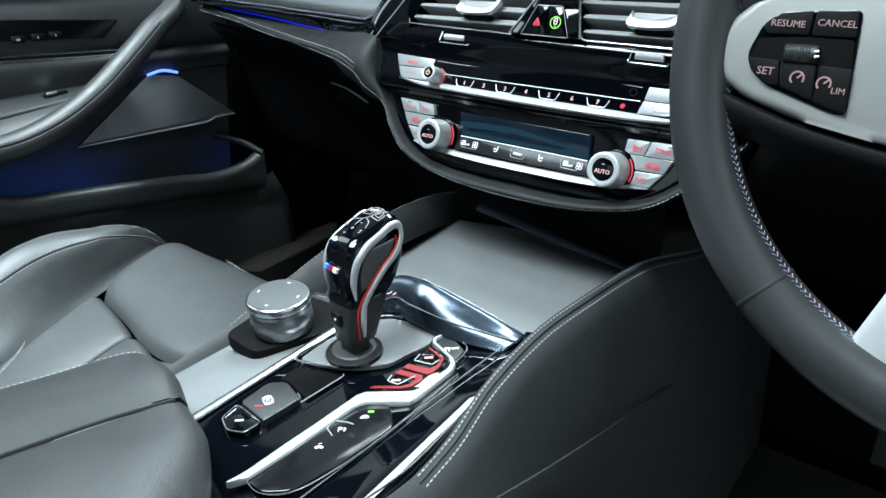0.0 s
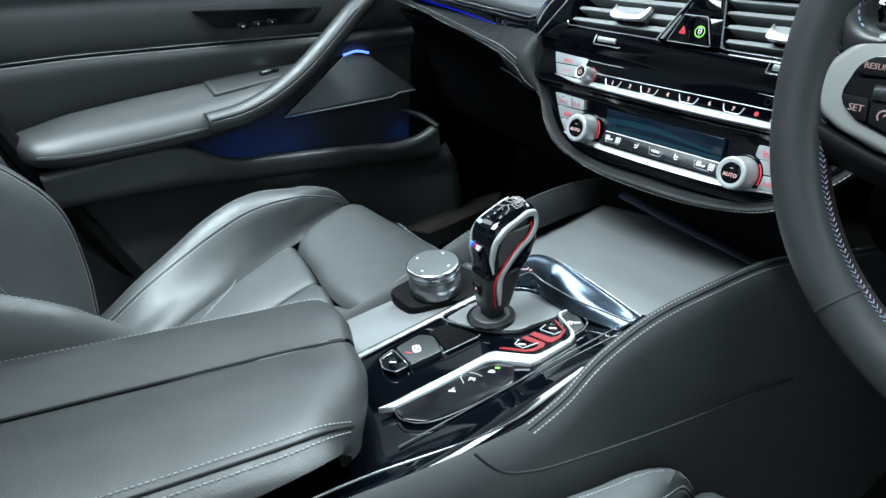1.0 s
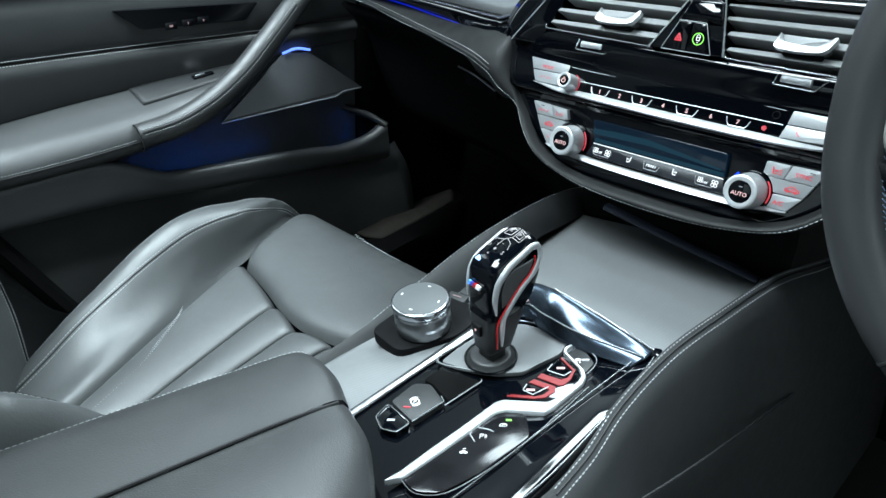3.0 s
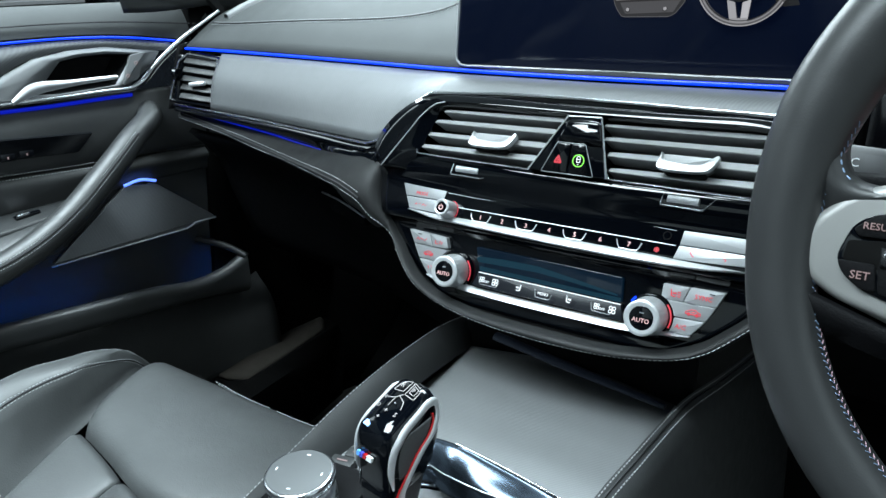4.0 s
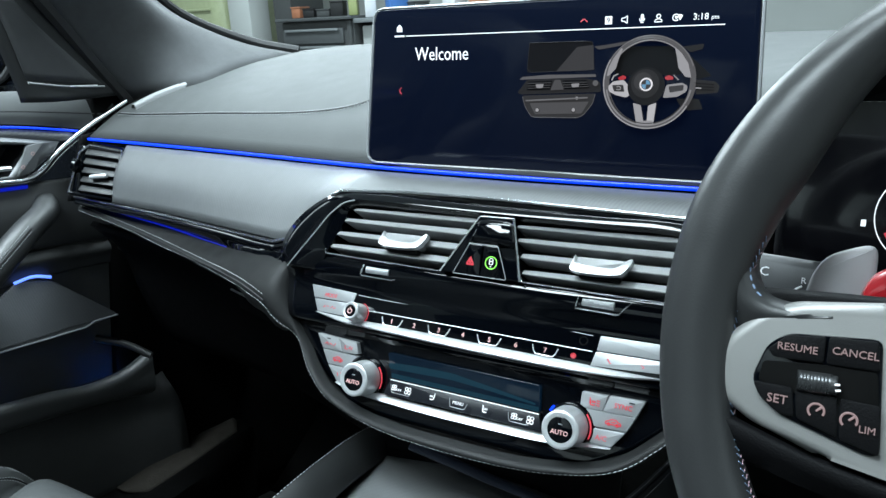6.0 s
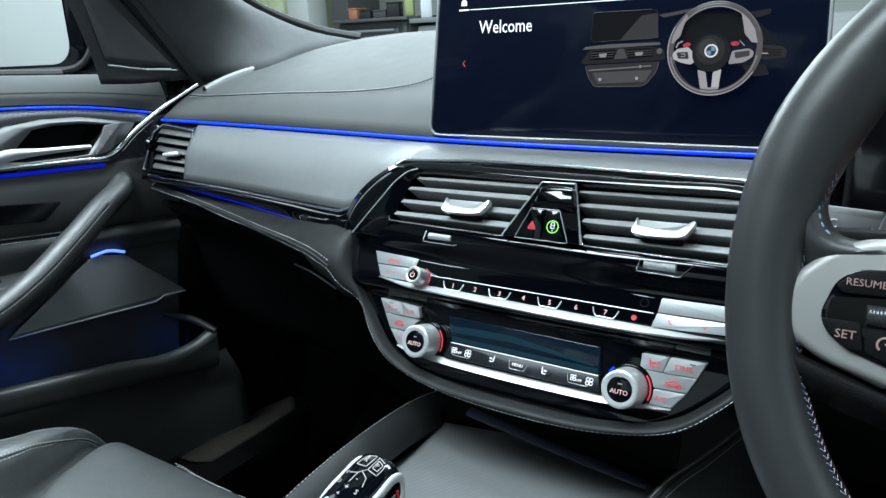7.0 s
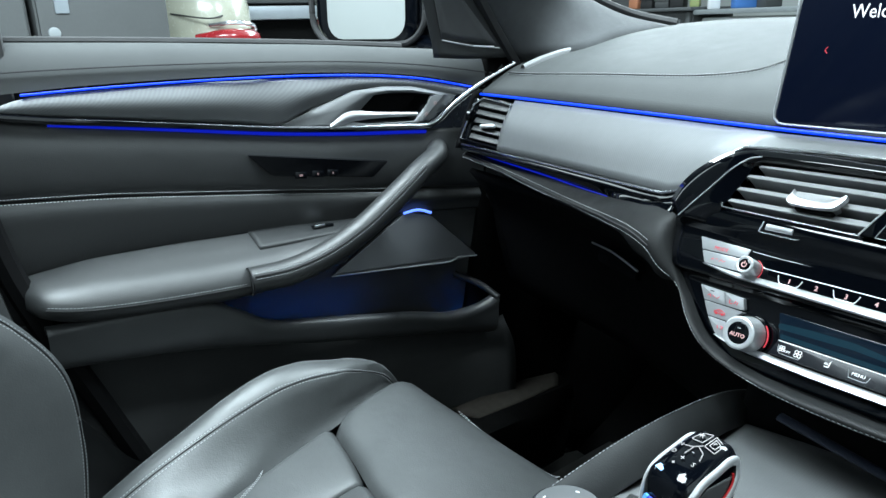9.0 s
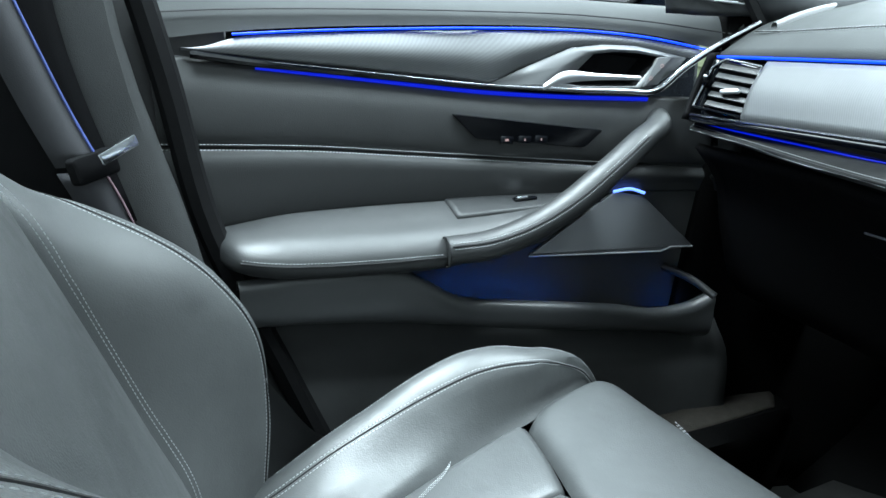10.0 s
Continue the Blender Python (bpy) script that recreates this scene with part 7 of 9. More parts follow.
zs_ = [0.488, 0.494, 0.499, 0.5008, 0.5025, 0.508, 0.513, 0.518, 0.524, 0.530, 0.535, 0.5395]
part("lower_grip", grid([lever_row(z) for z in zs_], True, True), SOFT_PLASTIC, lever, "matt black lower grip")
zs_ = [0.5385, 0.5392, 0.542, 0.546, 0.550, 0.555, 0.559, 0.564, 0.568, 0.573, 0.578, 0.583, 0.586, 0.5885, 0.5904, 0.5918, 0.5926, 0.5930]
part("grip", grid([lever_row(z, 0.0006 if z > 0.539 else 0.0) for z in zs_], True, True), GLOSS, lever, "gloss black grip head")
GRIP = material("grip_leather", (0.05, 0.051, 0.053), 0.5, grain=0.3, grain_scale=1100)
FRAME = [(-0.2035, 0.5440), (-0.2025, 0.5600), (-0.1980, 0.5735), (-0.1890, 0.5815), (-0.1740, 0.5870), (-0.1620, 0.5905), (-0.1555, 0.5885), (-0.1545, 0.5800), (-0.1610, 0.5700), (-0.1750, 0.5610), (-0.1890, 0.5490), (-0.1970, 0.5395), (-0.1990, 0.5300), (-0.1985, 0.5080)]
REDS = [(-0.1610, 0.5830), (-0.1612, 0.5775), (-0.1680, 0.5695), (-0.1800, 0.5620), (-0.1935, 0.5500), (-0.2020, 0.5395), (-0.2045, 0.5300), (-0.2040, 0.5080)]
for sgn in (1, -1):
    part("silver_frame", tube([flank_pt(y, z, sgn, 0.0002) for y, z in spline_yz(FRAME, 60)], [0.0012, 0.0034, 0.0038, 0.0038, 0.0036, 0.0036, 0.0034, 0.0032, 0.0032, 0.0032, 0.0032, 0.0032, 0.0030, 0.0014], 12, 120, flat=0.55, up=(1, 0, 0)), SILVER, lever, "satin silver side frame")
    part("red_line", tube([flank_pt(y, z, sgn, 0.0009) for y, z in spline_yz(REDS, 40)], 0.0009, 6, 80, up=(1, 0, 0)), RED_PAINT, lever, "thin red accent line")
    ins = [[flank_pt(y0 + (y1 - y0) * k / 8, z0 + (z1 - z0) * k / 8, sgn, 0.0010) for k in range(9)] for y0, z0, y1, z1 in ((-0.1990, 0.5500, -0.1935, 0.5515), (-0.1975, 0.5640, -0.1800, 0.5640), (-0.1930, 0.5740, -0.1680, 0.5720), (-0.1840, 0.5800, -0.1620, 0.5815))]
    part("side_insert", patch(ins, 18, 14), GRIP, lever, "dark grained side insert", solid=0.001)


def tip(x, y):
    """A spot on the lever's top."""
    u = min(1.0, math.hypot(x / 0.0160, y / 0.0250))
    return V(-0.0150, -0.1778, 0.5942 - 0.0035 * u ** 4) + lx * x + ly * y + V(0, 0, 0.30 * y)


GREY_PRINT = material("grey_print", (0.26, 0.235, 0.235), 0.5)
for pts in ([(0.0015, 0.0205), (0.0095, 0.0185), (0.0105, 0.0080), (0.0020, 0.0085), (0.0015, 0.0205)], [(0.0035, 0.0180), (0.0080, 0.0165), (0.0086, 0.0105), (0.0040, 0.0110), (0.0035, 0.0180)], [(-0.0090, 0.0190), (-0.0010, 0.0210), (-0.0010, 0.0100), (-0.0095, 0.0095), (-0.0090, 0.0190)],
            [(0.0015, 0.0083), (-0.0025, 0.0040), (-0.0085, 0.0020)], [(-0.0005, 0.0060), (0.0060, 0.0030), (0.0085, -0.0030)], [(-0.0025, 0.0040), (-0.0030, -0.0040)]):
    part("shift_pattern", tube([tip(*p) for p in pts], 0.00036, 6, 6 * len(pts), smooth=False), GREY_PRINT, lever, "white shift pattern")
top_at = lambda x, y: plane_at(tuple(tip(x, y) + V(0, 0, 0.0004)), (0.12, 0.95, 0.31), (0.25 * (x > 0.008) - 0.2 * (x < -0.009), -0.31, 0.95))
for c, x, y, sz in (("P", 0.0060, 0.0137, 0.0042), ("R", -0.0052, 0.0148, 0.0054), ("N", -0.0105, 0.0015, 0.0042), ("D", -0.0098, -0.0060, 0.0046), ("+", -0.0010, -0.0080, 0.0062), ("-", 0.0010, 0.0000, 0.0062), ("S", 0.0080, -0.0080, 0.0050), ("+", -0.0030, -0.0140, 0.0050)):
    words(c, sz, top_at(x, y), GREY_PRINT, lever)
part("release_print", plate([(-0.0030, -0.0020), (0.0026, -0.0026), (0.0036, 0.0016), (-0.0020, 0.0022)], top_at(-0.0080, -0.0195), 0.0006), material("pale_blue_print", (0.25, 0.45, 0.8), 0.3), lever, "small pale blue print")
bad = plane_at((-0.0215, -0.2078, 0.5660), (0.05, 0.1, 0.95), (-0.12, -0.98, 0.12))
for k, (mt, w) in enumerate(((material("stripe_light_blue", (0.1, 0.35, 0.8), 0.4, emit=(0.1, 0.3, 0.8), power=0.3), 0.0026), (material("stripe_dark_blue", (0.04, 0.06, 0.4), 0.4, emit=(0.05, 0.06, 0.5), power=0.3), 0.0026), (RED_PAINT, 0.0026), (WHITE, 0.005))):
    part("emblem_stripe", plate([(-0.0085 + 0.0033 * k, -0.0019), (-0.0085 + 0.0033 * k + w, -0.0019), (-0.0075 + 0.0033 * k + w, 0.0019), (-0.0075 + 0.0033 * k, 0.0019)], bad @ UP(0.0001), 0.002), mt, lever, "small coloured emblem stripe")
part("release_button", plate(soften([(-0.005, -0.006), (0.005, -0.006), (0.006, 0.006), (-0.006, 0.006)], 0.002), plane_at((-0.0195, -0.2110, 0.5235), (0.05, 0.1, 0.95), (-0.12, -0.98, -0.08)) @ UP(0.001), 0.003, 0.0005), DARK_PLASTIC, lever, "dark parking button")
words("P", 0.0042, plane_at((-0.0195, -0.2121, 0.5235), (0.05, 0.1, 0.95), (-0.12, -0.98, -0.08)), ROSE_GLOW, lever)

# ---- rotary controller ----
rot = thing("rotary_controller", (-0.098, -0.205, 0.478), "silver rotary menu controller on a black key base", "control knob")
RM = pose(-0.098, -0.2045, 0.0, 0, 0, 0)
base = part("key_base", plate(soften([(-0.037, -0.036), (0.008, -0.040), (0.034, 0.010), (0.030, 0.055), (-0.028, 0.050), (-0.040, 0.0)], 0.010), RM @ UP(0.4835) @ pose(0, 0, 0, 0, 0, 0), 0.012, 0.002), DARK_PLASTIC, rot, "dark key base")
turn_profile = [(0.0245, 0.4840), (0.0262, 0.4860), (0.0268, 0.4950), (0.0262, 0.5015), (0.0250, 0.5030), (0.0250, 0.5048), (0.0266, 0.5060), (0.0268, 0.5085)]
part("knob_body", grid([[RM @ V(r * math.cos(2 * math.pi * k / 72), r * math.sin(2 * math.pi * k / 72), z) for k in range(72)] for r, z in turn_profile], True, True), material("brushed_ring", (0.21, 0.216, 0.222), 0.3, 0.85), rot, "brushed silver ring")
part("knob_groove", ring(RM @ UP(0.5092), 0.0263, 0.0010, 72, 6), RECESS_SHADE, rot, "dark groove")
part("knob_top_ring", disc(RM @ UP(0.5168), 0.0280, 0.0072, 0.0028, 72, 0.0272), STRIP, rot, "polished silver edge")
top = part("touch_pad", disc(RM @ UP(0.5173), 0.0252, 0.002, 0.0004, 72), material("touch_pad_grey", (0.085, 0.088, 0.091), 0.45, 0.3), rot, "grey touch pad")
for a in (0, 90, 180, 270):
    part("arrow_mark", box(RM @ pose(0, 0, 0.5174, 0, 0, a + 20) @ shift(0.019, 0, 0), 0.001, 0.003, 0.0003), WHITE, top)
for k in range(3):
    b = part("shortcut_key", plate(soften([(-0.011, -0.006), (0.011, -0.006), (0.011, 0.006), (-0.011, 0.006)], 0.002), pose(-0.108 + 0.006 * k, -0.150 + 0.014 * k, 0.4835, 0, 0, 12), 0.006, 0.001), SOFT_PLASTIC, rot, "grey shortcut key")
    part("print", box(pose(-0.108 + 0.006 * k, -0.150 + 0.014 * k, 0.4838, 0, 0, 12), 0.010, 0.0012, 0.0003), DIM_GLOW, b)

# ---- armrest ----
rest = thing("armrest", (0, -0.5, 0.5), "black leather centre armrest with a split padded lid", "armrest")


def rest_rows(x_of, z_of):
    return [(x_of(y), y, z_of(y)) for y in (-0.80, -0.66, -0.55, -0.45, -0.385)]


tz = lambda y: 0.523 + 0.26 * (-0.37 - y)
under_lid = lambda x: float(np.interp(x, [-0.13, -0.1, 0.0, 0.045, 0.07], [0.487, 0.478, 0.477, 0.487, 0.498]))


def nose(p):
    """A lid line's last point and its way round the front and in below."""
    x, y, z = p
    return [p, (x * 0.995, y + 0.0052, z - 0.0075), (x * 0.985, y + 0.0050, max(under_lid(x) + 0.006, z - 0.018)), (x * 0.965, y - 0.007, under_lid(x))]


def side_rows(x, in1, in2, drop, sag, end):
    """One line along the lid's outer side, bending in round its front corner."""
    return [(x, y, tz(y) - drop - sag * (-0.43 - y)) for y in (-0.80, -0.66, -0.56, -0.49)] + [(x - in1, -0.445, tz(-0.445) - drop), (x - in2, -0.415, tz(-0.415) - drop - 0.0005), end]


tops = [rest_rows(lambda y: -0.142, lambda y: tz(y) - 0.045) + [(-0.136, -0.352, 0.485), (-0.134, -0.347, 0.480), (-0.133, -0.348, 0.476), (-0.130, -0.354, 0.474)], rest_rows(lambda y: -0.140, lambda y: tz(y) - 0.008) + nose((-0.131, -0.331, 0.506)), rest_rows(lambda y: -0.130, lambda y: tz(y) + 0.003) + nose((-0.119, -0.324, 0.519)),
        rest_rows(lambda y: -0.085, lambda y: tz(y) + 0.008) + nose((-0.080, -0.324, 0.522)), rest_rows(lambda y: -0.047, lambda y: tz(y) + 0.006) + nose((-0.045, -0.337, 0.520))]
part("lid", patch(tops, 60, 24), LEATHER, rest, "padded leather lid half")
tops2 = [rest_rows(lambda y: -0.044, lambda y: tz(y) + 0.005) + nose((-0.041, -0.339, 0.519)), rest_rows(lambda y: 0.0, lambda y: tz(y) + 0.009) + nose((0.0, -0.352, 0.521)), side_rows(0.052, 0.0, 0.0005, -0.004, 0.0, (0.046, -0.3845, 0.5195))[:-1] + nose((0.046, -0.3845, 0.5195)),
         side_rows(0.076, 0.0015, 0.006, 0.006, 0.0, (0.058, -0.3955, 0.514))[:-1] + nose((0.058, -0.3955, 0.514)), side_rows(0.084, 0.002, 0.008, 0.010, 0.05, (0.0625, -0.401, 0.509))[:-1] + nose((0.0625, -0.401, 0.509)),
         side_rows(0.080, 0.002, 0.008, 0.014, 0.09, (0.060, -0.402, 0.503))[:-1] + [(0.060, -0.402, 0.503), (0.058, -0.401, 0.500), (0.056, -0.402, 0.498), (0.053, -0.406, 0.497)],
         side_rows(0.058, 0.001, 0.005, 0.021, 0.09, (0.048, -0.404, 0.500))[:-1] + [(0.048, -0.404, 0.500), (0.047, -0.404, 0.498), (0.046, -0.405, 0.497), (0.044, -0.407, 0.497)]]
part("lid", patch(tops2, 60, 28), LEATHER, rest, "padded leather lid half")
part("lid_seam", tube(rest_rows(lambda y: -0.0455, lambda y: tz(y) + 0.0065) + [(-0.043, -0.340, 0.5205)], 0.0014, 6, 40), DARK_THREAD, rest, "dark joint between the lid halves")
part("lid_stitching", stitches([V(p) + V(0, 0, 0.0008) for p in side_rows(0.0568, 0.0001, 0.0012, -0.0030, 0.0, (0.0490, -0.3870, 0.5193))], r=0.0005), THREAD, rest, "pale twin stitching")
part("lid_stitching", stitches([V(p) + V(0, 0, 0.0008) for p in side_rows(0.0692, 0.0011, 0.0044, 0.0022, 0.0, (0.0552, -0.3922, 0.5170))], r=0.0005), THREAD, rest, "pale twin stitching")
part("lid_piping", tube([V(p) + V(0, 0, 0.0008) for p in side_rows(0.063, 0.0006, 0.0028, -0.0004, 0.0, (0.0520, -0.3895, 0.5185))], 0.0012, 6, 60), DARK_THREAD, rest)
part("lid_stitching", stitches([(x + 0.001, y, z + 0.0012) for x, y, z in tops[2]]), THREAD, rest, "pale stitching")
part("bin", box(pose(-0.03, -0.62, 0.36), 0.20, 0.44, 0.24, 0.01), DARK_PLASTIC, rest, "dark storage bin")


# ---- seats ----
COVER = material("cover_plastic", (0.040, 0.0415, 0.043), 0.5, grain=0.2, grain_scale=900)


def seat(name, cx, dy, dz, by, bz, label, tilt=0.0):
    """A sports seat with its middle at cx; dy, dz move its cushion, tilt raises the cushion's rear, and by, bz move its backrest."""
    s = thing(name, (cx, -0.3 + dy, 0.03), label, "car seat", "front seats")
    thick = lambda pts: stitches(pts, 0.0046, 0.0032, 0.00055)
    P = lambda o, y, z: (cx + o, y + dy, z + dz + tilt * (-0.21 - y))
    B = lambda o, y, z: (cx + o, y + by, z + bz)
    zs = lambda y: np.interp(y, [-0.5, -0.3, -0.157, -0.03, 0.02], [0.295, 0.318, 0.332, 0.338, 0.315])
    half = lambda y: float(np.interp(y, [-0.52, -0.434, -0.353, -0.259, -0.151, -0.06, -0.015, 0.02], [0.095, 0.115, 0.141, 0.171, 0.200, 0.226, 0.240, 0.243]))
    yy = (-0.50, -0.45, -0.392, -0.333, -0.271, -0.211, -0.168, -0.12, -0.074, -0.03, 0.0, 0.014)
    z_edge = lambda y: float(np.interp(y, [-0.50, -0.456, -0.392, -0.333, -0.271, -0.211, -0.168, -0.074, -0.004, 0.02], [0.285, 0.305, 0.339, 0.366, 0.394, 0.411, 0.411, 0.388, 0.350, 0.322]))
    z_seam = lambda y: float(np.interp(y, [-0.50, -0.472, -0.384, -0.311, -0.24, -0.186, -0.119, -0.066, -0.047, 0.02], [0.285, 0.297, 0.341, 0.369, 0.392, 0.401, 0.393, 0.371, 0.358, 0.318]))
    for g in (-1, 1):
        r0 = [P(g * (half(y) - 0.004), y, zs(y) - 0.014) for y in yy]
        r1 = [P(g * (half(y) + 0.005), y, zs(y) + 0.002) for y in yy]
        rm = [P(g * (0.5 * half(y) + 0.5 * max(0.213, half(y) + 0.004)), y, 0.52 * zs(y) + 0.48 * z_seam(y) - 0.003) for y in yy]
        r2 = [P(g * max(0.213, half(y) + 0.004), y, z_seam(y)) for y in yy]
        rb = [P(g * max(0.230, half(y) + 0.006), y, 0.5 * z_seam(y) + 0.5 * z_edge(y) + 0.005) for y in yy]
        r3 = [P(g * max(0.248, half(y) + 0.008), y, z_edge(y)) for y in yy]
        r4 = [P(g * 0.268, y, z_edge(y) - 0.028) for y in yy]
        r5 = [P(g * 0.272, y, 0.25) for y in yy]
        r6 = [P(g * 0.255, y, 0.16) for y in yy]
        dip = lambda q: (q[0], q[1], q[2] - 0.045 * max(0.0, (q[1] - dy + 0.035) / 0.049) ** 2)
        r1, rm, r2, rb, r3, r4 = ([dip(q) for q in r] for r in (r1, rm, r2, rb, r3, r4))
        skin = patch([r0, r1, rm, r2, rb, r3, r4, r5, r6], 60, 40)
        tree = BVHTree.FromBMesh(skin)
        b = part("cushion_bolster", skin, SEAT_LEATHER, s)
        for o in (-0.0048, 0.0048):
            part("bolster_stitching", thick(laid([V(q) + V(g * o, 0, 0) for q in r2[:-1]], tree, (0, 0.3, 1), 0.0006)), THREAD, b, "pale twin stitching")
        part("edge_stitching", stitches(laid([V(q) + V(-g * 0.003, 0, 0) for q in r3[1:-1]], tree, (0, 0.3, 1), 0.0005), r=0.00045), THREAD, b, "pale stitching")
        part("bolster_seam", tube(laid(r2[:-1], tree, (0, 0.3, 1)), 0.0011, 6, 70), DARK_THREAD, b)
    # fluted middle of the cushion
    cuts = (-1.0, -0.36, 0.0, 0.36, 1.0)
    for u0, u1 in zip(cuts, cuts[1:]):
        rows = []
        for q, d in ((0.0, -0.007), (0.05, -0.0025), (0.25, 0.0025), (0.5, 0.004), (0.75, 0.0025), (0.95, -0.0025), (1.0, -0.007)):
            u = u0 + (u1 - u0) * q
            end = -0.182 + 0.034 * abs(u)
            row = []
            for y, e in ((-0.52, 0), (-0.45, 0), (-0.38, 0), (-0.31, 0), (-0.25, 0), (end - 0.020, 0.0), (end - 0.008, -0.002), (end, -0.009)):
                row.append(P(u * (half(y) - 0.002), y, zs(y) - 0.004 - 0.010 * (1 - u * u) + d + e))
            rows.append(row)
        part("cushion_panel", patch(rows, 30, 16), SEAT_LEATHER, s, solid=0.01)
    for g in (-1, 1):
        for k in (0, 1, 2):
            part("panel_stitching", stitches([P(g * (o - 0.0035 * k), y - 0.002 * k, zs(y) - 0.0015 - 0.010 * (1 - (o / half(y)) ** 2)) for o, y in ((0.166, -0.263), (0.152, -0.280), (0.138, -0.304), (0.112, -0.355), (0.096, -0.407), (0.08, -0.47))]), THREAD, s, "pale stitching")
    rows = []
    for y, z, w, k in ((-0.178, 0.312, 0.198, 0.034), (-0.170, 0.326, 0.200, 0.034), (-0.12, 0.338, 0.214, 0.010), (-0.06, 0.343, 0.226, 0), (-0.015, 0.341, 0.238, 0), (0.008, 0.330, 0.241, 0), (0.016, 0.305, 0.240, 0), (0.012, 0.26, 0.24, 0), (0.0, 0.20, 0.22, 0)):
        rows.append([P(o * w, y + k * abs(o), z - 0.004 * (1 - o * o) - 0.014 * max(0, abs(o) - 0.93) / 0.07) for o in (-1, -0.95, -0.6, 0, 0.6, 0.95, 1)])
    th = part("thigh_support", patch(rows, 40, 32), SEAT_LEATHER, s)
    for g in (-1, 1):
        for k in (0, 1):
            part("thigh_stitching", thick([P(g * (o - 0.003 * k), y + 0.0015, z - 0.003 * k) for o, y, z in ((0.102, 0.0035, 0.336), (0.092, 0.010, 0.328), (0.080, 0.0135, 0.321), (0.045, 0.0148, 0.317), (0.006, 0.0148, 0.317))]), THREAD, th, "pale stitching")
    part("seat_base", box(pose(cx, -0.25 + dy, 0.17 + dz / 2), 0.46, 0.46, 0.16 + dz, 0.03), DARK_PLASTIC, s, "dark plastic seat base")
    for g in (-1, 1):
        part("seat_rail", box(pose(cx + g * 0.19, -0.22 + dy, 0.065), 0.04, 0.5, 0.06, 0.006), DARK_PLASTIC, s, "dark steel seat rail")
        part("side_cover", patch([[P(g * 0.272, -0.46, 0.44), P(g * 0.272, -0.425, 0.382), P(g * 0.272, -0.395, 0.336), P(g * 0.272, -0.355, 0.308), P(g * 0.272, -0.27, 0.29)], [P(g * 0.286, -0.47, 0.425), P(g * 0.288, -0.435, 0.37), P(g * 0.289, -0.402, 0.325), P(g * 0.289, -0.358, 0.297), P(g * 0.286, -0.27, 0.28)], [P(g * 0.29, -0.5, 0.3), P(g * 0.292, -0.46, 0.26), P(g * 0.292, -0.41, 0.24), P(g * 0.292, -0.36, 0.23), P(g * 0.29, -0.27, 0.22)], [P(g * 0.28, -0.5, 0.16), P(g * 0.28, -0.46, 0.15), P(g * 0.28, -0.41, 0.15), P(g * 0.28, -0.36, 0.15), P(g * 0.28, -0.27, 0.15)]], 24, 14), COVER, s, "grey plastic recliner cover")
    # backrest
    mid = []
    for z, y in ((0.285, -0.545), (0.36, -0.545), (0.46, -0.578), (0.56, -0.612), (0.68, -0.655), (0.80, -0.70), (0.92, -0.745), (1.02, -0.775), (1.12, -0.80), (1.16, -0.83)):
        w = np.interp(z, [0.28, 0.7, 0.86, 1.0, 1.16], [0.172, 0.172, 0.178, 0.15, 0.11])
        mid.append([B(o * w, y + 0.012 * (1 - o * o) - 0.016 * max(0, abs(o) - 0.9) / 0.1, z) for o in (-1, -0.93, -0.6, 0, 0.6, 0.93, 1)])
    part("back_panel", patch(mid, 36, 50), SEAT_LEATHER, s, solid=0.012)
    for g in (-1, 1):
        seam = [(-0.76, 0.86), (-0.700, 0.73), (-0.655, 0.66), (-0.625, 0.584), (-0.585, 0.465), (-0.55, 0.361), (-0.545, 0.285)]
        face = [(-0.77, 0.84), (-0.690, 0.715), (-0.62, 0.640), (-0.545, 0.560), (-0.515, 0.465), (-0.505, 0.37), (-0.50, 0.285)]
        edge = [(-0.80, 0.80), (-0.700, 0.678), (-0.615, 0.645), (-0.518, 0.578), (-0.464, 0.495), (-0.456, 0.395), (-0.470, 0.285)]
        outs = [(-0.83, 0.78), (-0.73, 0.660), (-0.66, 0.620), (-0.56, 0.555), (-0.50, 0.480), (-0.488, 0.39), (-0.50, 0.285)]
        rear = [(-0.86, 0.78), (-0.80, 0.66), (-0.76, 0.60), (-0.70, 0.54), (-0.64, 0.47), (-0.61, 0.39), (-0.60, 0.285)]
        offs = ((0.166, seam, -0.012), (0.173, seam, 0.004), (0.212, face, 0.006), (0.252, edge, 0.010), (0.266, edge, 0.000), (0.280, outs, -0.004), (0.272, rear, 0))
        skin = patch([[B(g * o, y + d, z) for y, z in pts] for o, pts, d in offs], 46, 30)
        tree = BVHTree.FromBMesh(skin)
        b = part("back_bolster", skin, SEAT_LEATHER, s)
        row = [V(B(g * 0.240, y + 0.010, z)) for y, z in edge[1:]]
        for o in (-0.0045, 0.0045):
            part("back_stitching", thick(laid([q + V(g * o, 0, 0) for q in row], tree, (0, 1, 0.5), 0.0006)), THREAD, b, "pale twin stitching")
        part("back_seam", tube(laid(row, tree, (0, 1, 0.5)), 0.0012, 6, 60), DARK_THREAD, b)
        for o in (0.180, 0.188):
            part("inner_stitching", thick(laid([B(g * o, y + 0.006, z) for y, z in seam[1:]], tree, (0, 1, 0.5), 0.0006)), THREAD, b, "pale twin stitching")
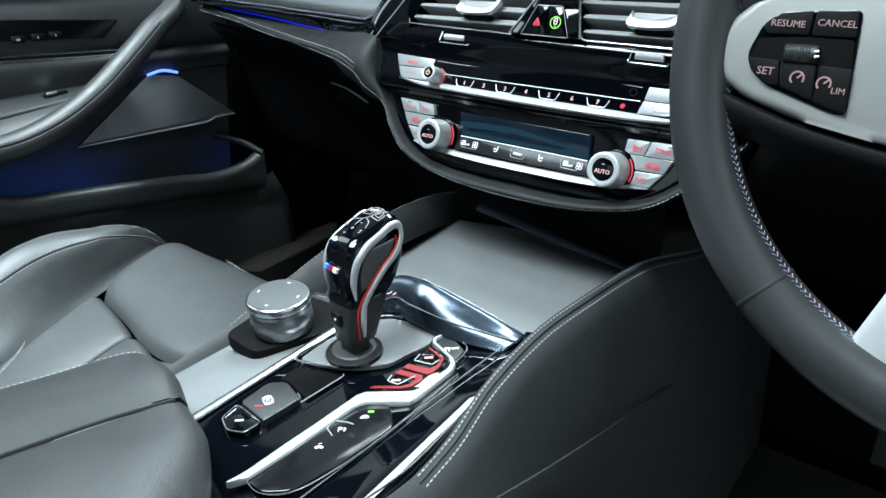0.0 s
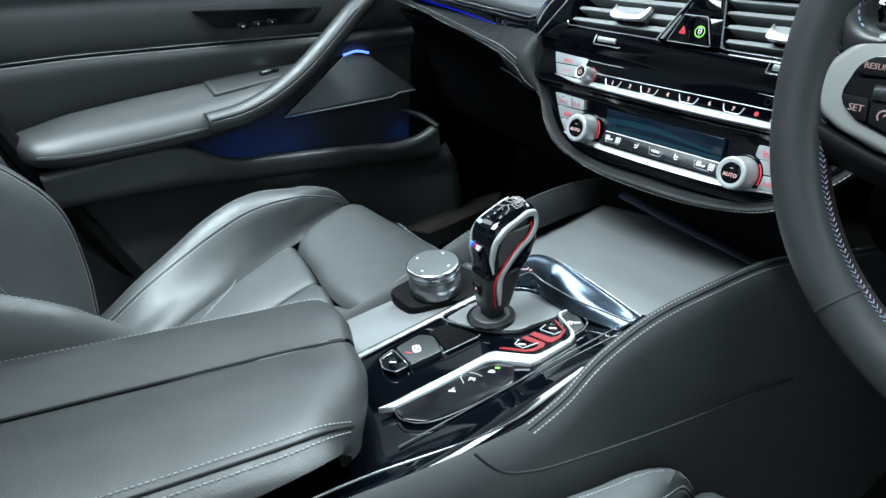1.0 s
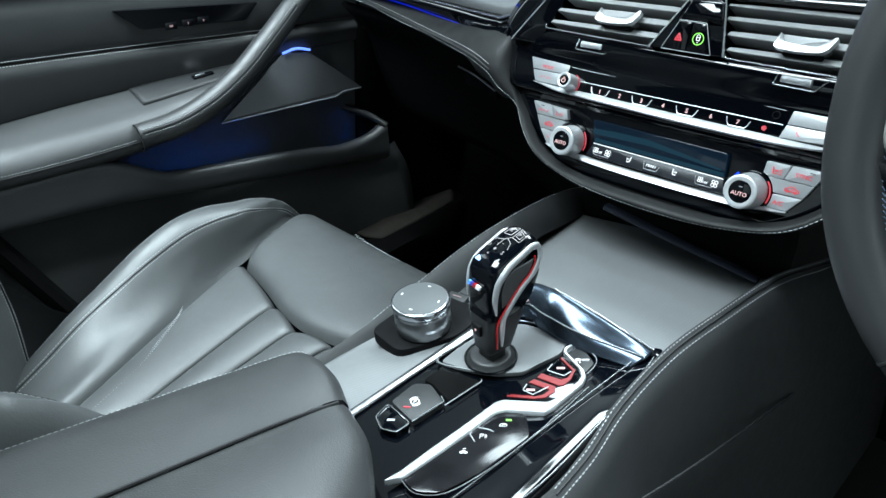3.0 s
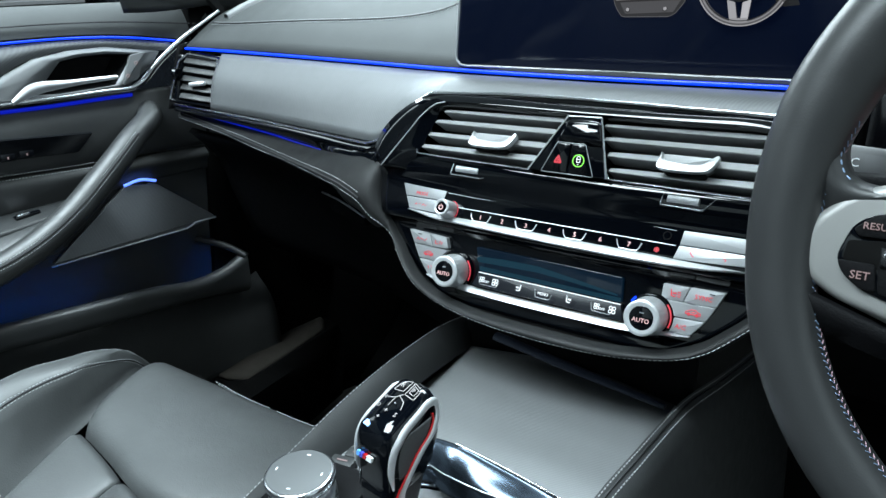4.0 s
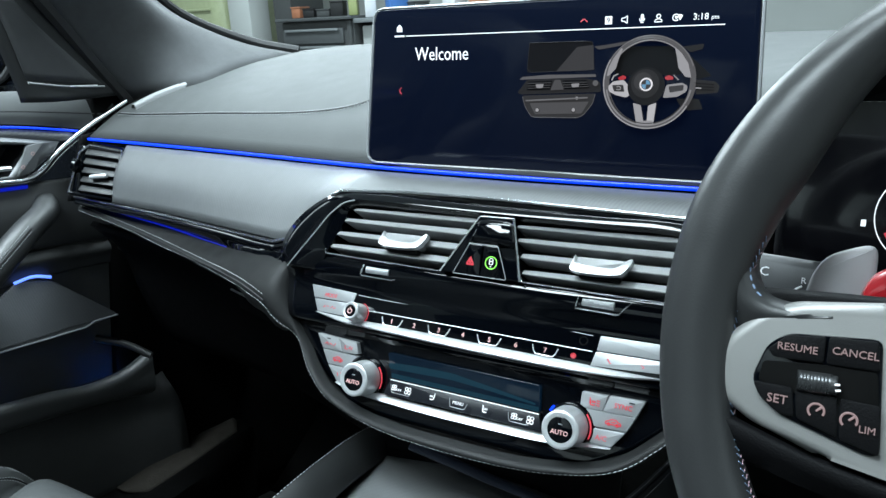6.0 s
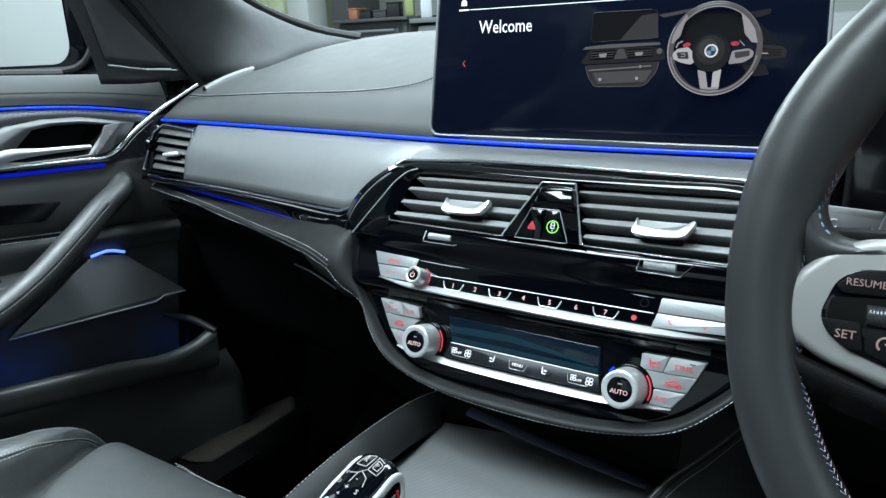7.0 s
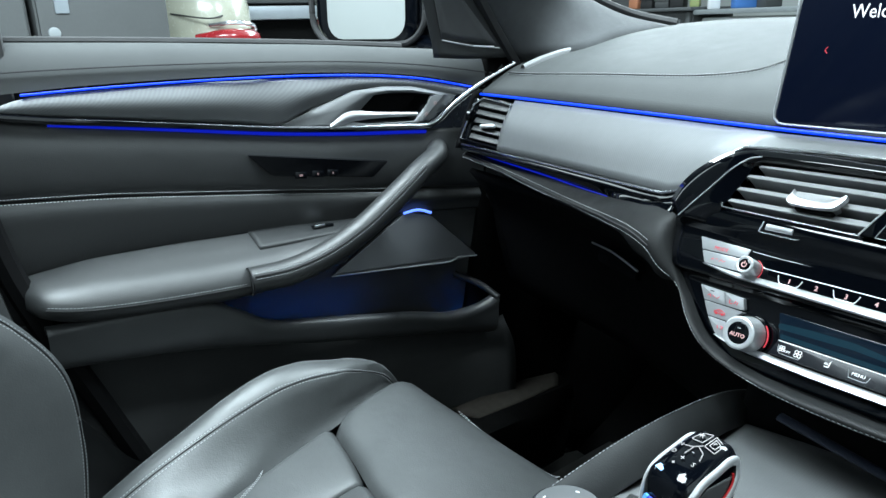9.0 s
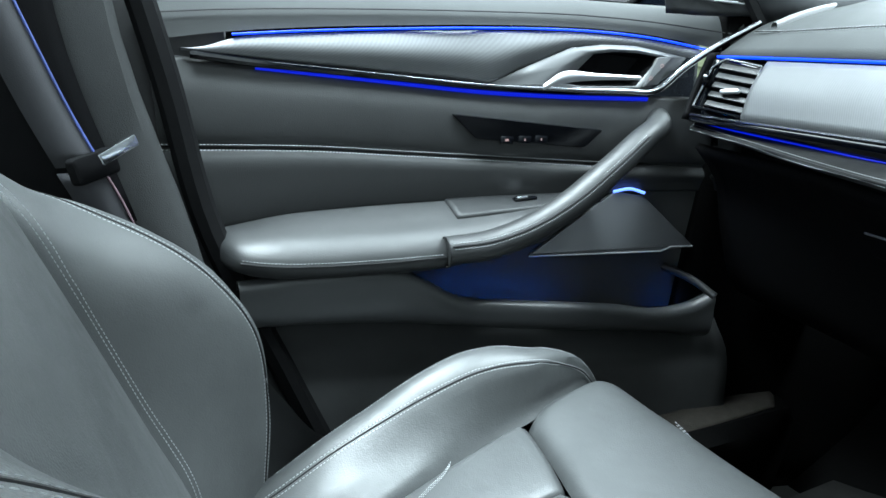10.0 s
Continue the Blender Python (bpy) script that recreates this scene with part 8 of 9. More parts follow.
        sh = [[B(g * 0.17, -0.705, 0.72), B(g * 0.178, -0.745, 0.86), B(g * 0.15, -0.78, 1.0), B(g * 0.11, -0.83, 1.14)], [B(g * 0.225, -0.72, 0.70), B(g * 0.235, -0.755, 0.84), B(g * 0.19, -0.80, 0.99), B(g * 0.14, -0.84, 1.13)], [B(g * 0.265, -0.78, 0.68), B(g * 0.262, -0.81, 0.84), B(g * 0.21, -0.85, 0.99), B(g * 0.15, -0.87, 1.12)], [B(g * 0.25, -0.86, 0.68), B(g * 0.25, -0.88, 0.84), B(g * 0.2, -0.9, 0.99), B(g * 0.14, -0.9, 1.12)]]
        part("shoulder_panel", patch(sh, 26, 18), SEAT_LEATHER, s)
    part("back_shell", patch([[B(-0.27, -0.62, 0.25), B(0, -0.66, 0.25), B(0.27, -0.62, 0.25)], [B(-0.27, -0.78, 0.6), B(0, -0.80, 0.6), B(0.27, -0.78, 0.6)], [B(-0.25, -0.88, 0.86), B(0, -0.90, 0.86), B(0.25, -0.88, 0.86)], [B(-0.14, -0.91, 1.14), B(0, -0.92, 1.16), B(0.14, -0.91, 1.14)]], 16, 20), DARK_PLASTIC, s, solid=0.01)
    return s


seat("passenger_seat", -0.41, 0.0, 0.0, 0.0, 0.0, "black leather sports seat with pale stitching beside the door")
seat("driver_seat", 0.41, -0.119, 0.046, -0.075, 0.05, "black leather sports seat with pale stitching beside the console", 0.13)

# ---- passenger door ----
door = thing("passenger_door", (-0.8, -0.1, 0.2), "black leather car door with ribbed inlay and blue light lines", "car door")
XD = lambda y: float(np.interp(y, [-0.6, -0.15, 0.0, 0.12, 0.2, 0.28], [-0.815, -0.80, -0.772, -0.755, -0.732, -0.70]))
ZSILL = lambda y: float(np.interp(y, [-0.52, -0.43, -0.23, 0.0, 0.21, 0.30], [0.856, 0.853, 0.845, 0.833, 0.817, 0.81]))
ZBLUE = lambda y: float(np.interp(y, [-0.52, -0.47, -0.426, -0.333, -0.226, -0.11, 0.006, 0.09, 0.15, 0.207, 0.28], [0.786, 0.790, 0.795, 0.7975, 0.798, 0.797, 0.793, 0.786, 0.777, 0.764, 0.745]))
ZCHR = lambda y: float(np.interp(y, [-0.52, -0.468, -0.403, -0.329, -0.228, -0.111, 0.009, 0.131, 0.28], [0.784, 0.776, 0.765, 0.755, 0.741, 0.725, 0.714, 0.706, 0.698]))
ZSTI = lambda y: float(np.interp(y, [-0.52, -0.487, -0.336, -0.151, 0.079, 0.28], [0.672, 0.670, 0.656, 0.632, 0.606, 0.59]))
ZARM = lambda y: float(np.interp(y, [-0.52, -0.462, -0.385, -0.274, -0.152, 0.022, 0.28], [0.56, 0.570, 0.578, 0.577, 0.573, 0.568, 0.56]))
ys = [-0.52, -0.44, -0.34, -0.23, -0.11, 0.0, 0.08, 0.14, 0.20, 0.27]


def drow(off, zf, dz=0.0, lo=0, hi=None):
    return [(XD(y) + off, y, zf(y) + dz) for y in ys[lo:hi]]


part("top_cap", patch([drow(-0.07, ZSILL, 0.0), drow(-0.045, ZSILL, 0.004), drow(-0.02, ZSILL, -0.004), drow(-0.004, lambda y: 0.5 * ZSILL(y) + 0.5 * ZBLUE(y), -0.002), drow(0.0, ZBLUE, 0.004)], 60, 18), DASH_LEATHER, door, "padded leather door top")
cap_st = [(XD(y) + 0.0005, y, 0.45 * ZSILL(y) + 0.55 * ZBLUE(y) - 0.001) for y in ys]
part("cap_seam", tube([V(p) + V(0.0, 0, 0.003) for p in cap_st], 0.001, 6, 50), DARK_THREAD, door)
bl = [(XD(y) + 0.002, y, ZBLUE(y)) for y in (-0.426, -0.34, -0.23, -0.11, 0.0, 0.08, 0.14, 0.20, 0.212)]
part("light_strip", tube(bl, 0.0015, 10, 60), BLUE_LIGHT, door, "glowing blue ambient light line")
fy = [-0.484, -0.468, -0.452, -0.432, -0.41, -0.34, -0.23, -0.14, -0.10, -0.06, -0.03, 0.01, 0.05, 0.10, 0.14, 0.185, 0.205]
t0 = [(XD(y) + 0.0005, y, ZBLUE(y) - 0.003) for y in fy]
ZIN = lambda y: float(np.interp(y, [-0.13, -0.09, -0.059, -0.028, 0.012, 0.054, 0.097, 0.156, 0.185, 0.215], [0.0, 0.733, 0.744, 0.755, 0.769, 0.773, 0.771, 0.760, 0.752, 0.752]))
t2 = [(XD(y) + 0.003, y, max(ZIN(y), ZCHR(y) + 0.003) if y > -0.12 else ZCHR(y) + 0.003) for y in fy]
for k, q in enumerate((0.97, 0.72, 0.42, 0.12)):
    t0[k] = tuple(V(t0[k]).lerp(V(t2[k]), q))
t1 = [V(a).lerp(V(b), 0.5) + V(0.008 * min(1, (V(a) - V(b)).length / 0.05), 0, 0) for a, b in zip(t0, t2)]
part("inlay", patch([t0, t1, t2], 60, 12), TRIM, door, "ribbed silver-grey inlay", solid=0.005)
chrome = [(XD(y) + 0.007, y, ZCHR(y)) for y in (-0.475, -0.403, -0.329, -0.228, -0.111, 0.009, 0.10, 0.135)] + [(-0.742, 0.155, 0.713), (-0.733, 0.178, 0.735), (-0.718, 0.222, 0.765), (-0.695, 0.280, 0.797)]
part("chrome_strip", tube(chrome, [0.0004, 0.0006, 0.0007, 0.0008, 0.0010, 0.0016, 0.0026, 0.004, 0.0045, 0.005, 0.005, 0.005], 10, 80, flat=1.0), STRIP, door, "polished silver strip")
part("gloss_strip", tube([V(p) + V(-0.003, 0, -0.0028) for p in chrome[:8]], 0.0048, 8, 60), GLOSS, door)
part("lower_light", tube([V(p) + V(-0.0075, 0, -0.0095) for p in chrome[1:8]], [0.0014, 0.0022, 0.0028, 0.0033, 0.0036, 0.0038, 0.0038], 8, 50), DEEP_BLUE, door, "hidden blue light line")
part("upper_panel", patch([drow(-0.006, ZCHR, -0.006), drow(0.0, ZCHR, -0.022), drow(0.006, lambda y: 0.6 * ZCHR(y) + 0.4 * ZSTI(y)), drow(0.004, ZSTI, 0.006), drow(-0.002, ZSTI, 0.0)], 60, 18), LEATHER, door, "padded leather door panel", solid=0.006)
for dz in (0.003, -0.0035):
    part("panel_stitching", stitches([V(p) + V(0.0050, 0, dz) for p in drow(0.0, ZSTI, 0.0, 0, 7)], r=0.0005), THREAD, door, "pale twin stitching")
part("panel_seam", tube(drow(0.0008, ZSTI, 0.0, 0, 7), 0.0012, 6, 50), DARK_THREAD, door)
part("middle_panel", patch([drow(-0.002, ZSTI, 0.0), drow(0.006, ZSTI, -0.012), drow(0.006, lambda y: 0.5 * ZARM(y) + 0.5 * ZSTI(y)), drow(0.003, ZARM, 0.010), drow(0.0, ZARM, -0.004)], 60, 16), LEATHER, door, "padded leather door panel", solid=0.006)
# seat memory panel
mp = [(-0.156, 0.6895), (0.061, 0.657), (0.034, 0.634), (-0.122, 0.6545)]
MP = plane_at((XD(-0.04) + 0.005, -0.045, 0.655), (0, 0.0, 1), (1, -0.17, 0))
mem = part("memory_panel", plate(soften([((y + 0.045) * 1.015, z - 0.655) for y, z in mp], 0.004), MP @ UP(0.008), 0.008, 0.0015), GLOSS_SOFT, door, "gloss black seat memory panel")
for k, x in enumerate((-0.022, 0.004, 0.028)):
    part("memory_key", box(MP @ shift(x - 0.014, -0.004 - 0.001 * k, 0.0078) @ pose(0, 0, 0, 0, 0, -6), 0.018, 0.010, 0.002, 0.0006), GLOSS_SOFT, mem)
    part("memory_print", box(MP @ shift(x - 0.014, -0.004 - 0.001 * k, 0.0090), 0.005 if k == 0 else 0.0016, 0.003, 0.0004), DIM_GLOW, mem)
# door release
bowl = [(0.005, 0.7225), (0.024, 0.742), (0.045, 0.7605), (0.075, 0.7625), (0.11, 0.7600), (0.145, 0.7540), (0.128, 0.733), (0.112, 0.7150), (0.07, 0.7165), (0.03, 0.7180)]
rim_out = [(-0.105, 0.7235), (-0.050, 0.7465), (0.012, 0.7690), (0.06, 0.7725), (0.11, 0.7695), (0.185, 0.752), (0.172, 0.735), (0.130, 0.7075), (0.06, 0.7110), (-0.02, 0.7165)]
bp = [(XD(y) + 0.007, y, z) for y, z in bowl]
bi = [(XD(y) - 0.022, 0.07 + 0.80 * (y - 0.07), 0.738 + 0.85 * (z - 0.738)) for y, z in bowl]
ro = [(XD(y) + 0.004, y, z) for y, z in rim_out]
mid_ = [V(a).lerp(V(c), 0.6) + V(0.002, 0, 0) for a, c in zip(ro, bp)]
part("release_bezel", grid([ro, mid_, bp], True), material("bezel_grey", (0.15, 0.154, 0.158), 0.45, 0.2), door, "grey release handle surround", solid=0.002)
bi_c = [V(XD(0.07) - 0.023, 0.07, 0.738)] * len(bi)
part("release_bowl", grid([[V(p) + V(-0.0005, 0, 0) for p in bp], bi, bi_c], True), DARK_PLASTIC, door, "dark release handle bowl")
part("release_handle", patch([[(-0.766, -0.030, 0.7215), (-0.760, -0.004, 0.7385), (-0.752, 0.05, 0.7345), (-0.744, 0.115, 0.7290)], [(-0.7635, -0.030, 0.7190), (-0.7565, -0.002, 0.7325), (-0.7490, 0.05, 0.7310), (-0.7415, 0.115, 0.7265)], [(-0.765, -0.030, 0.7155), (-0.758, 0.004, 0.7235), (-0.751, 0.05, 0.7255), (-0.743, 0.115, 0.7235)]], 24, 10), SILVER, door, "polished door release handle")
lk = part("lock_key", plate(soften([(-0.014, -0.020), (0.010, -0.016), (0.030, 0.022), (0.006, 0.020)], 0.003), plane_at((-0.745, 0.135, 0.733), (0, 0.0, 1), (1, -0.22, 0)) @ UP(0.006), 0.008, 0.0015), bpy.data.materials["bezel_grey"], door, "grey lock rocker")
for y, z in ((0.128, 0.7255), (0.143, 0.742)):
    part("lock_print", ring(plane_at((XD(y) + 0.0155, y, z), (0, 0, 1), (1, -0.22, 0)), 0.0022, 0.0005, 12, 5), DIM_GLOW, lk)
# armrest and pull handle
ay_ref = [-0.50, -0.455, -0.385, -0.296, -0.20, -0.12, -0.05]
ay = [-0.474, -0.466, -0.452, -0.425, -0.385, -0.296, -0.20, -0.12, -0.05]
swell = [0.10, 0.55, 0.82, 0.96, 1.0, 1.0, 1.0, 1.0, 1.0]
zi = lambda y, vals: float(np.interp(y, ay_ref, vals))
a0 = [(XD(y), y, ZARM(y) - 0.002) for y in ay]
a1 = [(XD(y) + 0.035 * f, y, zi(y, [0.560, 0.566, 0.566, 0.561, 0.557, 0.558, 0.562]) - 0.010 * (1 - f)) for y, f in zip(ay, swell)]
a2 = [(XD(y) + 0.066 * f, y, zi(y, [0.553, 0.555, 0.551, 0.545, 0.541, 0.544, 0.556]) - 0.004 * (1 - f)) for y, f in zip(ay, swell)]
a3 = [(XD(y) + 0.081 * f, y, zi(y, [0.541, 0.539, 0.529, 0.521, 0.516, 0.524, 0.540])) for y, f in zip(ay, swell)]
a4 = [(XD(y) + 0.074 * f, y, z - 0.016 * f) for (x, y, z), f in zip(a3, swell)]
a5 = [(XD(y), y, z - 0.026 * f) for (x, y, z), f in zip(a3, swell)]
part("armrest", patch([a0, a1, a2, a3, a4, a5], 60, 30), LEATHER, door, "padded leather door armrest")
part("armrest_stitching", stitches([V(p) + V(0.0012, 0, 0.004) for p in a3[2:7]]), THREAD, door, "pale stitching")
part("armrest_seam", tube([V(p) + V(0.0006, 0, 0.0) for p in a3[2:7]], 0.0013, 6, 40), DARK_THREAD, door)
sw = [[(XD(y) + 0.001, y, ZARM(y) + 0.001) for y in (-0.165, -0.12, -0.04, 0.04)], [(XD(y) + 0.025, y, z) for y, z in ((-0.165, 0.5655), (-0.12, 0.566), (-0.04, 0.5675), (0.04, 0.571))], [(XD(y) + 0.044, y, z) for y, z in ((-0.165, 0.5565), (-0.12, 0.558), (-0.04, 0.5625), (0.04, 0.571))]]
sp = part("switch_panel", patch(sw, 24, 8), SOFT_PLASTIC, door, "grey plastic window switch panel", solid=0.01)
part("window_switch", box(pose(-0.764, -0.058, 0.5685, 0, -8, -8), 0.014, 0.034, 0.006, 0.002), GLOSS, sp, "black window switch")
part("switch_lever", box(pose(-0.762, -0.064, 0.5720, 0, -8, -8), 0.010, 0.017, 0.004, 0.0015), CHROME, sp, "chrome switch lever")
pull = [(-0.724, -0.196, 0.523), (-0.714, -0.14, 0.526), (-0.707, -0.08, 0.542), (-0.704, -0.02, 0.570), (-0.706, 0.04, 0.607), (-0.713, 0.095, 0.641), (-0.726, 0.137, 0.660), (-0.750, 0.155, 0.668)]
part("pull_handle", tube(pull, [0.020, 0.021, 0.021, 0.021, 0.021, 0.020, 0.019, 0.017], 20, 60, flat=0.92), LEATHER, door, "curved leather pull handle")
part("handle_stitching", stitches([V(p) + V(0.0200, 0.0, 0.0065) for p in pull[:-2]]), THREAD, door, "pale twin stitching")
part("handle_stitching", stitches([V(p) + V(0.0158, 0.0, 0.0136) for p in pull[:-2]]), THREAD, door, "pale twin stitching")
part("handle_seam", tube([V(p) + V(0.0186, 0.0, 0.0102) for p in pull[:-2]], 0.0014, 6, 50), DARK_THREAD, door)
part("joint", ring(plane_at((-0.722, -0.198, 0.522), (0, 0, 1), (0.1, 1, 0)), 0.0196, 0.0012, 30, 6), DARK_THREAD, door)
# lower door
lower0 = [(XD(y), y, z) for y, z in ((-0.52, 0.50), (-0.4, 0.50), (-0.2, 0.49), (0.0, 0.58), (0.12, 0.62), (0.27, 0.62))]
lower1 = [(XD(y) - 0.012, y, z) for y, z in ((-0.52, 0.46), (-0.4, 0.45), (-0.2, 0.44), (0.0, 0.48), (0.12, 0.50), (0.27, 0.50))]
lower2 = [(XD(y) - 0.02, y, z) for y, z in ((-0.52, 0.40), (-0.4, 0.38), (-0.2, 0.36), (0.0, 0.36), (0.12, 0.36), (0.27, 0.36))]
lower3 = [(XD(y) + 0.018, y, 0.30) for y in (-0.52, -0.4, -0.2, 0.0, 0.12, 0.27)]
lower4 = [(XD(y) + 0.022, y, 0.18) for y in (-0.52, -0.4, -0.2, 0.0, 0.12, 0.27)]
part("lower_panel", patch([lower0, lower1, lower2, lower3, lower4], 40, 26), DOOR_CARPET, door, "dark textured lower door panel", solid=0.008)
rim = [(-0.757, -0.455, 0.505), (-0.753, -0.36, 0.502), (-0.750, -0.25, 0.490), (-0.748, -0.212, 0.470), (-0.745, -0.165, 0.440), (-0.738, -0.09, 0.424), (-0.722, 0.08, 0.393), (-0.708, 0.145, 0.380), (-0.692, 0.20, 0.386), (-0.680, 0.228, 0.402)]
pk = [[V(p) + V(-0.018, 0, 0.002) for p in rim], [V(p) + V(-0.008, 0, 0.006) for p in rim], [V(p) + V(0.002, 0, 0.0) for p in rim], [V(p) + V(0.001, 0, -0.016) for p in rim], [(x - 0.006, y, float(np.interp(y, [-0.455, -0.3, -0.01, 0.228], [0.452, 0.436, 0.372, 0.34]))) for x, y, z in rim], [(x - 0.045, y, float(np.interp(y, [-0.455, -0.3, -0.01, 0.228], [0.440, 0.424, 0.358, 0.32]))) for x, y, z in rim]]
part("map_pocket", patch(pk, 70, 26), material("pocket_plastic", (0.052, 0.054, 0.056), 0.42, spec=0.6, grain=0.15, grain_scale=900), door, "grey plastic door pocket")
inn = [[V(p) + V(-0.016, 0, 0.0) for p in rim], [V(p) + V(-0.03, 0, -0.02) for p in rim], [(XD(y) + 0.005, y, z - 0.02) for x, y, z in rim]]
part("pocket_liner", patch(inn, 50, 12), SOFT_PLASTIC, door, solid=0.004)
part("pocket_light", tube([V(p) + V(-0.023, 0, -0.006) for p in rim[3:9]], 0.0014, 6, 30), material("pocket_blue", (0, 0.02, 0.2), 0.4, emit=(0.0, 0.16, 1.0), power=42), door, "hidden blue pocket light")
part("pocket_tip", tube([(-0.680, 0.228, 0.402), (-0.715, 0.215, 0.42), (-0.752, 0.187, 0.437)], 0.006, 10, 16), SOFT_PLASTIC, door, "grey pocket end")
SPK = plane_at((-0.752, 0.09, 0.51), (0, 0.0, 1), (1, -0.22, 0.12))
sk = part("speaker_grille", plate(soften([(-0.135, -0.030), (0.0, 0.055), (0.045, 0.045), (0.125, -0.034), (0.118, -0.037), (0.078, -0.039)], 0.006), SPK @ UP(0.004), 0.008, 0.002), GRILLE, door, "perforated grey metal speaker grille")
part("grille_edge", tube([SPK @ V(*p, 0.004) for p in ((-0.135, -0.031), (0.078, -0.040), (0.086, -0.034), (0.125, -0.036))], 0.0014, 6, 30, smooth=False), SILVER_KEY, sk)
part("grille_light", tube([SPK @ V(*p, 0.006) for p in ((-0.004, 0.055), (0.022, 0.0575), (0.045, 0.050))], 0.0022, 8, 16), PALE_BLUE_LIGHT, sk, "pale blue light edge")
part("door_shell", box(pose(-0.93, -0.1, 0.32), 0.16, 0.86, 0.98, 0.02), material("dark_car_paint", (0.01, 0.012, 0.016), 0.25, 0.3, coat=1.0), door, "dark painted outer door")
tw = part("tweeter_panel", patch([[(-0.738, 0.104, 0.975), (-0.734, 0.118, 0.925), (-0.730, 0.136, 0.845), (-0.732, 0.142, 0.812)], [(-0.722, 0.125, 0.975), (-0.720, 0.140, 0.925), (-0.718, 0.160, 0.845), (-0.714, 0.165, 0.810)],
                                  [(-0.716, 0.172, 0.970), (-0.715, 0.208, 0.920), (-0.712, 0.256, 0.860), (-0.708, 0.296, 0.806)]], 20, 14), SOFT_PLASTIC, door, "dark triangular tweeter cover", solid=0.008)
part("tweeter_mesh", patch([[(-0.722, 0.126, 0.955), (-0.719, 0.135, 0.915), (-0.716, 0.148, 0.842)], [(-0.714, 0.148, 0.950), (-0.710, 0.176, 0.910), (-0.703, 0.250, 0.826)]], 12, 6), material("tweeter_cloth", (0.030, 0.031, 0.033), 0.55, grain=0.4, grain_scale=1500), tw, "fine tweeter mesh", solid=0.002)
part("mesh_edge", tube([(-0.715, 0.148, 0.838), (-0.708, 0.20, 0.828), (-0.701, 0.252, 0.8225)], 0.0014, 6, 16), SLAT, tw)
part("tweeter_print", box(plane_at((-0.7045, 0.222, 0.8265), (0, 0.0, 1), (1, -0.1, 0.1)) @ pose(0, 0, 0, 0, 0, -4), 0.04, 0.0018, 0.0006), WHITE, tw)
part("window_seal", tube([(XD(y) - 0.055, y, ZSILL(y) + 0.006) for y in (-0.52, -0.3, -0.1, 0.05, 0.13)], 0.006, 8, 30), RUBBER, door)

mir = thing("door_mirror", (-1.0, 0.2, 0.8), "black car door mirror with bright reflecting glass", "mirror")
MM = plane_at((-1.0, 0.185, 0.905), (0, 0.02, 1), (0.42, -0.91, 0.03))
part("mirror_shell", plate(rounded(-0.130, -0.078, 0.130, 0.088, 0.055), MM @ UP(-0.004), 0.09, 0.02, 3), GLOSS, mir, "gloss black shell")
part("mirror_rim", tube([MM @ V(x, y, 0.0) for x, y in rounded(-0.127, -0.075, 0.127, 0.085, 0.054) + [(0.127, 0.05)]], 0.006, 8, 120, smooth=False), RUBBER, mir)
part("mirror_frame", plate(rounded(-0.106, -0.074, 0.112, 0.082, 0.042), MM @ UP(0.003), 0.006, 0.003, 3), GLOSS, mir, "gloss black inner frame")
part("mirror_glass", plate(rounded(-0.086, -0.066, 0.088, 0.074, 0.034), MM @ UP(0.006), 0.003), material("mirror_silver", (0.9, 0.92, 0.93), 0.03, 1.0, vary=0.0, rough_vary=0.0), mir, "bright mirror glass")
part("mirror_foot", tube([(-0.98, 0.24, 0.84), (-0.90, 0.25, 0.82), (-0.80, 0.24, 0.80)], [0.03, 0.022, 0.03], 12, 12), GLOSS, mir)

belt = thing("seat_belt", (-0.74, -0.6, 0.6), "dark seat belt with a steel buckle tongue", "seat belt")
WEB = material("belt_webbing", (0.03, 0.03, 0.034), 0.6, grain=0.4, grain_scale=1400)
BLUE_EDGE = material("blue_belt_edge", (0.07, 0.10, 0.32), 0.6)
pa = [(-0.735, -0.655, 0.90), (-0.738, -0.626, 0.80), (-0.738, -0.603, 0.725), (-0.735, -0.582, 0.668)]
part("webbing", grid([[V(p) + V(0.0, -0.042, 0.0), V(p) + V(0.004, -0.02, 0), V(p)] for p in spline(pa, 16)]), WEB, belt, solid=0.002)
part("edge_stripe", tube(pa, 0.0014, 6, 20), BLUE_EDGE, belt, "blue woven belt edge")
part("webbing", grid([[V(p) + V(0.0, -0.042, 0.0), V(p) + V(0.004, -0.02, 0), V(p)] for p in spline([(-0.735, -0.582, 0.662), (-0.737, -0.568, 0.625), (-0.74, -0.55, 0.56)], 10)]), WEB, belt, solid=0.002)
part("edge_stripe", tube([(-0.735, -0.580, 0.662), (-0.737, -0.566, 0.625), (-0.74, -0.548, 0.56)], 0.0012, 6, 12), RED_THREAD, belt, "red woven belt edge")
part("tongue", plate(rounded(-0.026, -0.014, 0.026, 0.014, 0.005), plane_at((-0.728, -0.585, 0.668), (0.1, 0.2, 1), (0.8, 0.6, 0.1)) @ pose(0, 0, 0, 0, 0, 14), 0.012, 0.003), DARK_PLASTIC, belt, "black belt tongue")
part("blade", plate(rounded(-0.024, -0.006, 0.024, 0.006, 0.002), plane_at((-0.722, -0.562, 0.684), (0.1, 0.2, 1), (0.8, 0.6, 0.1)) @ pose(0, 0, 0, 0, 0, 24), 0.003, 0.0006), CHROME, belt, "steel blade")

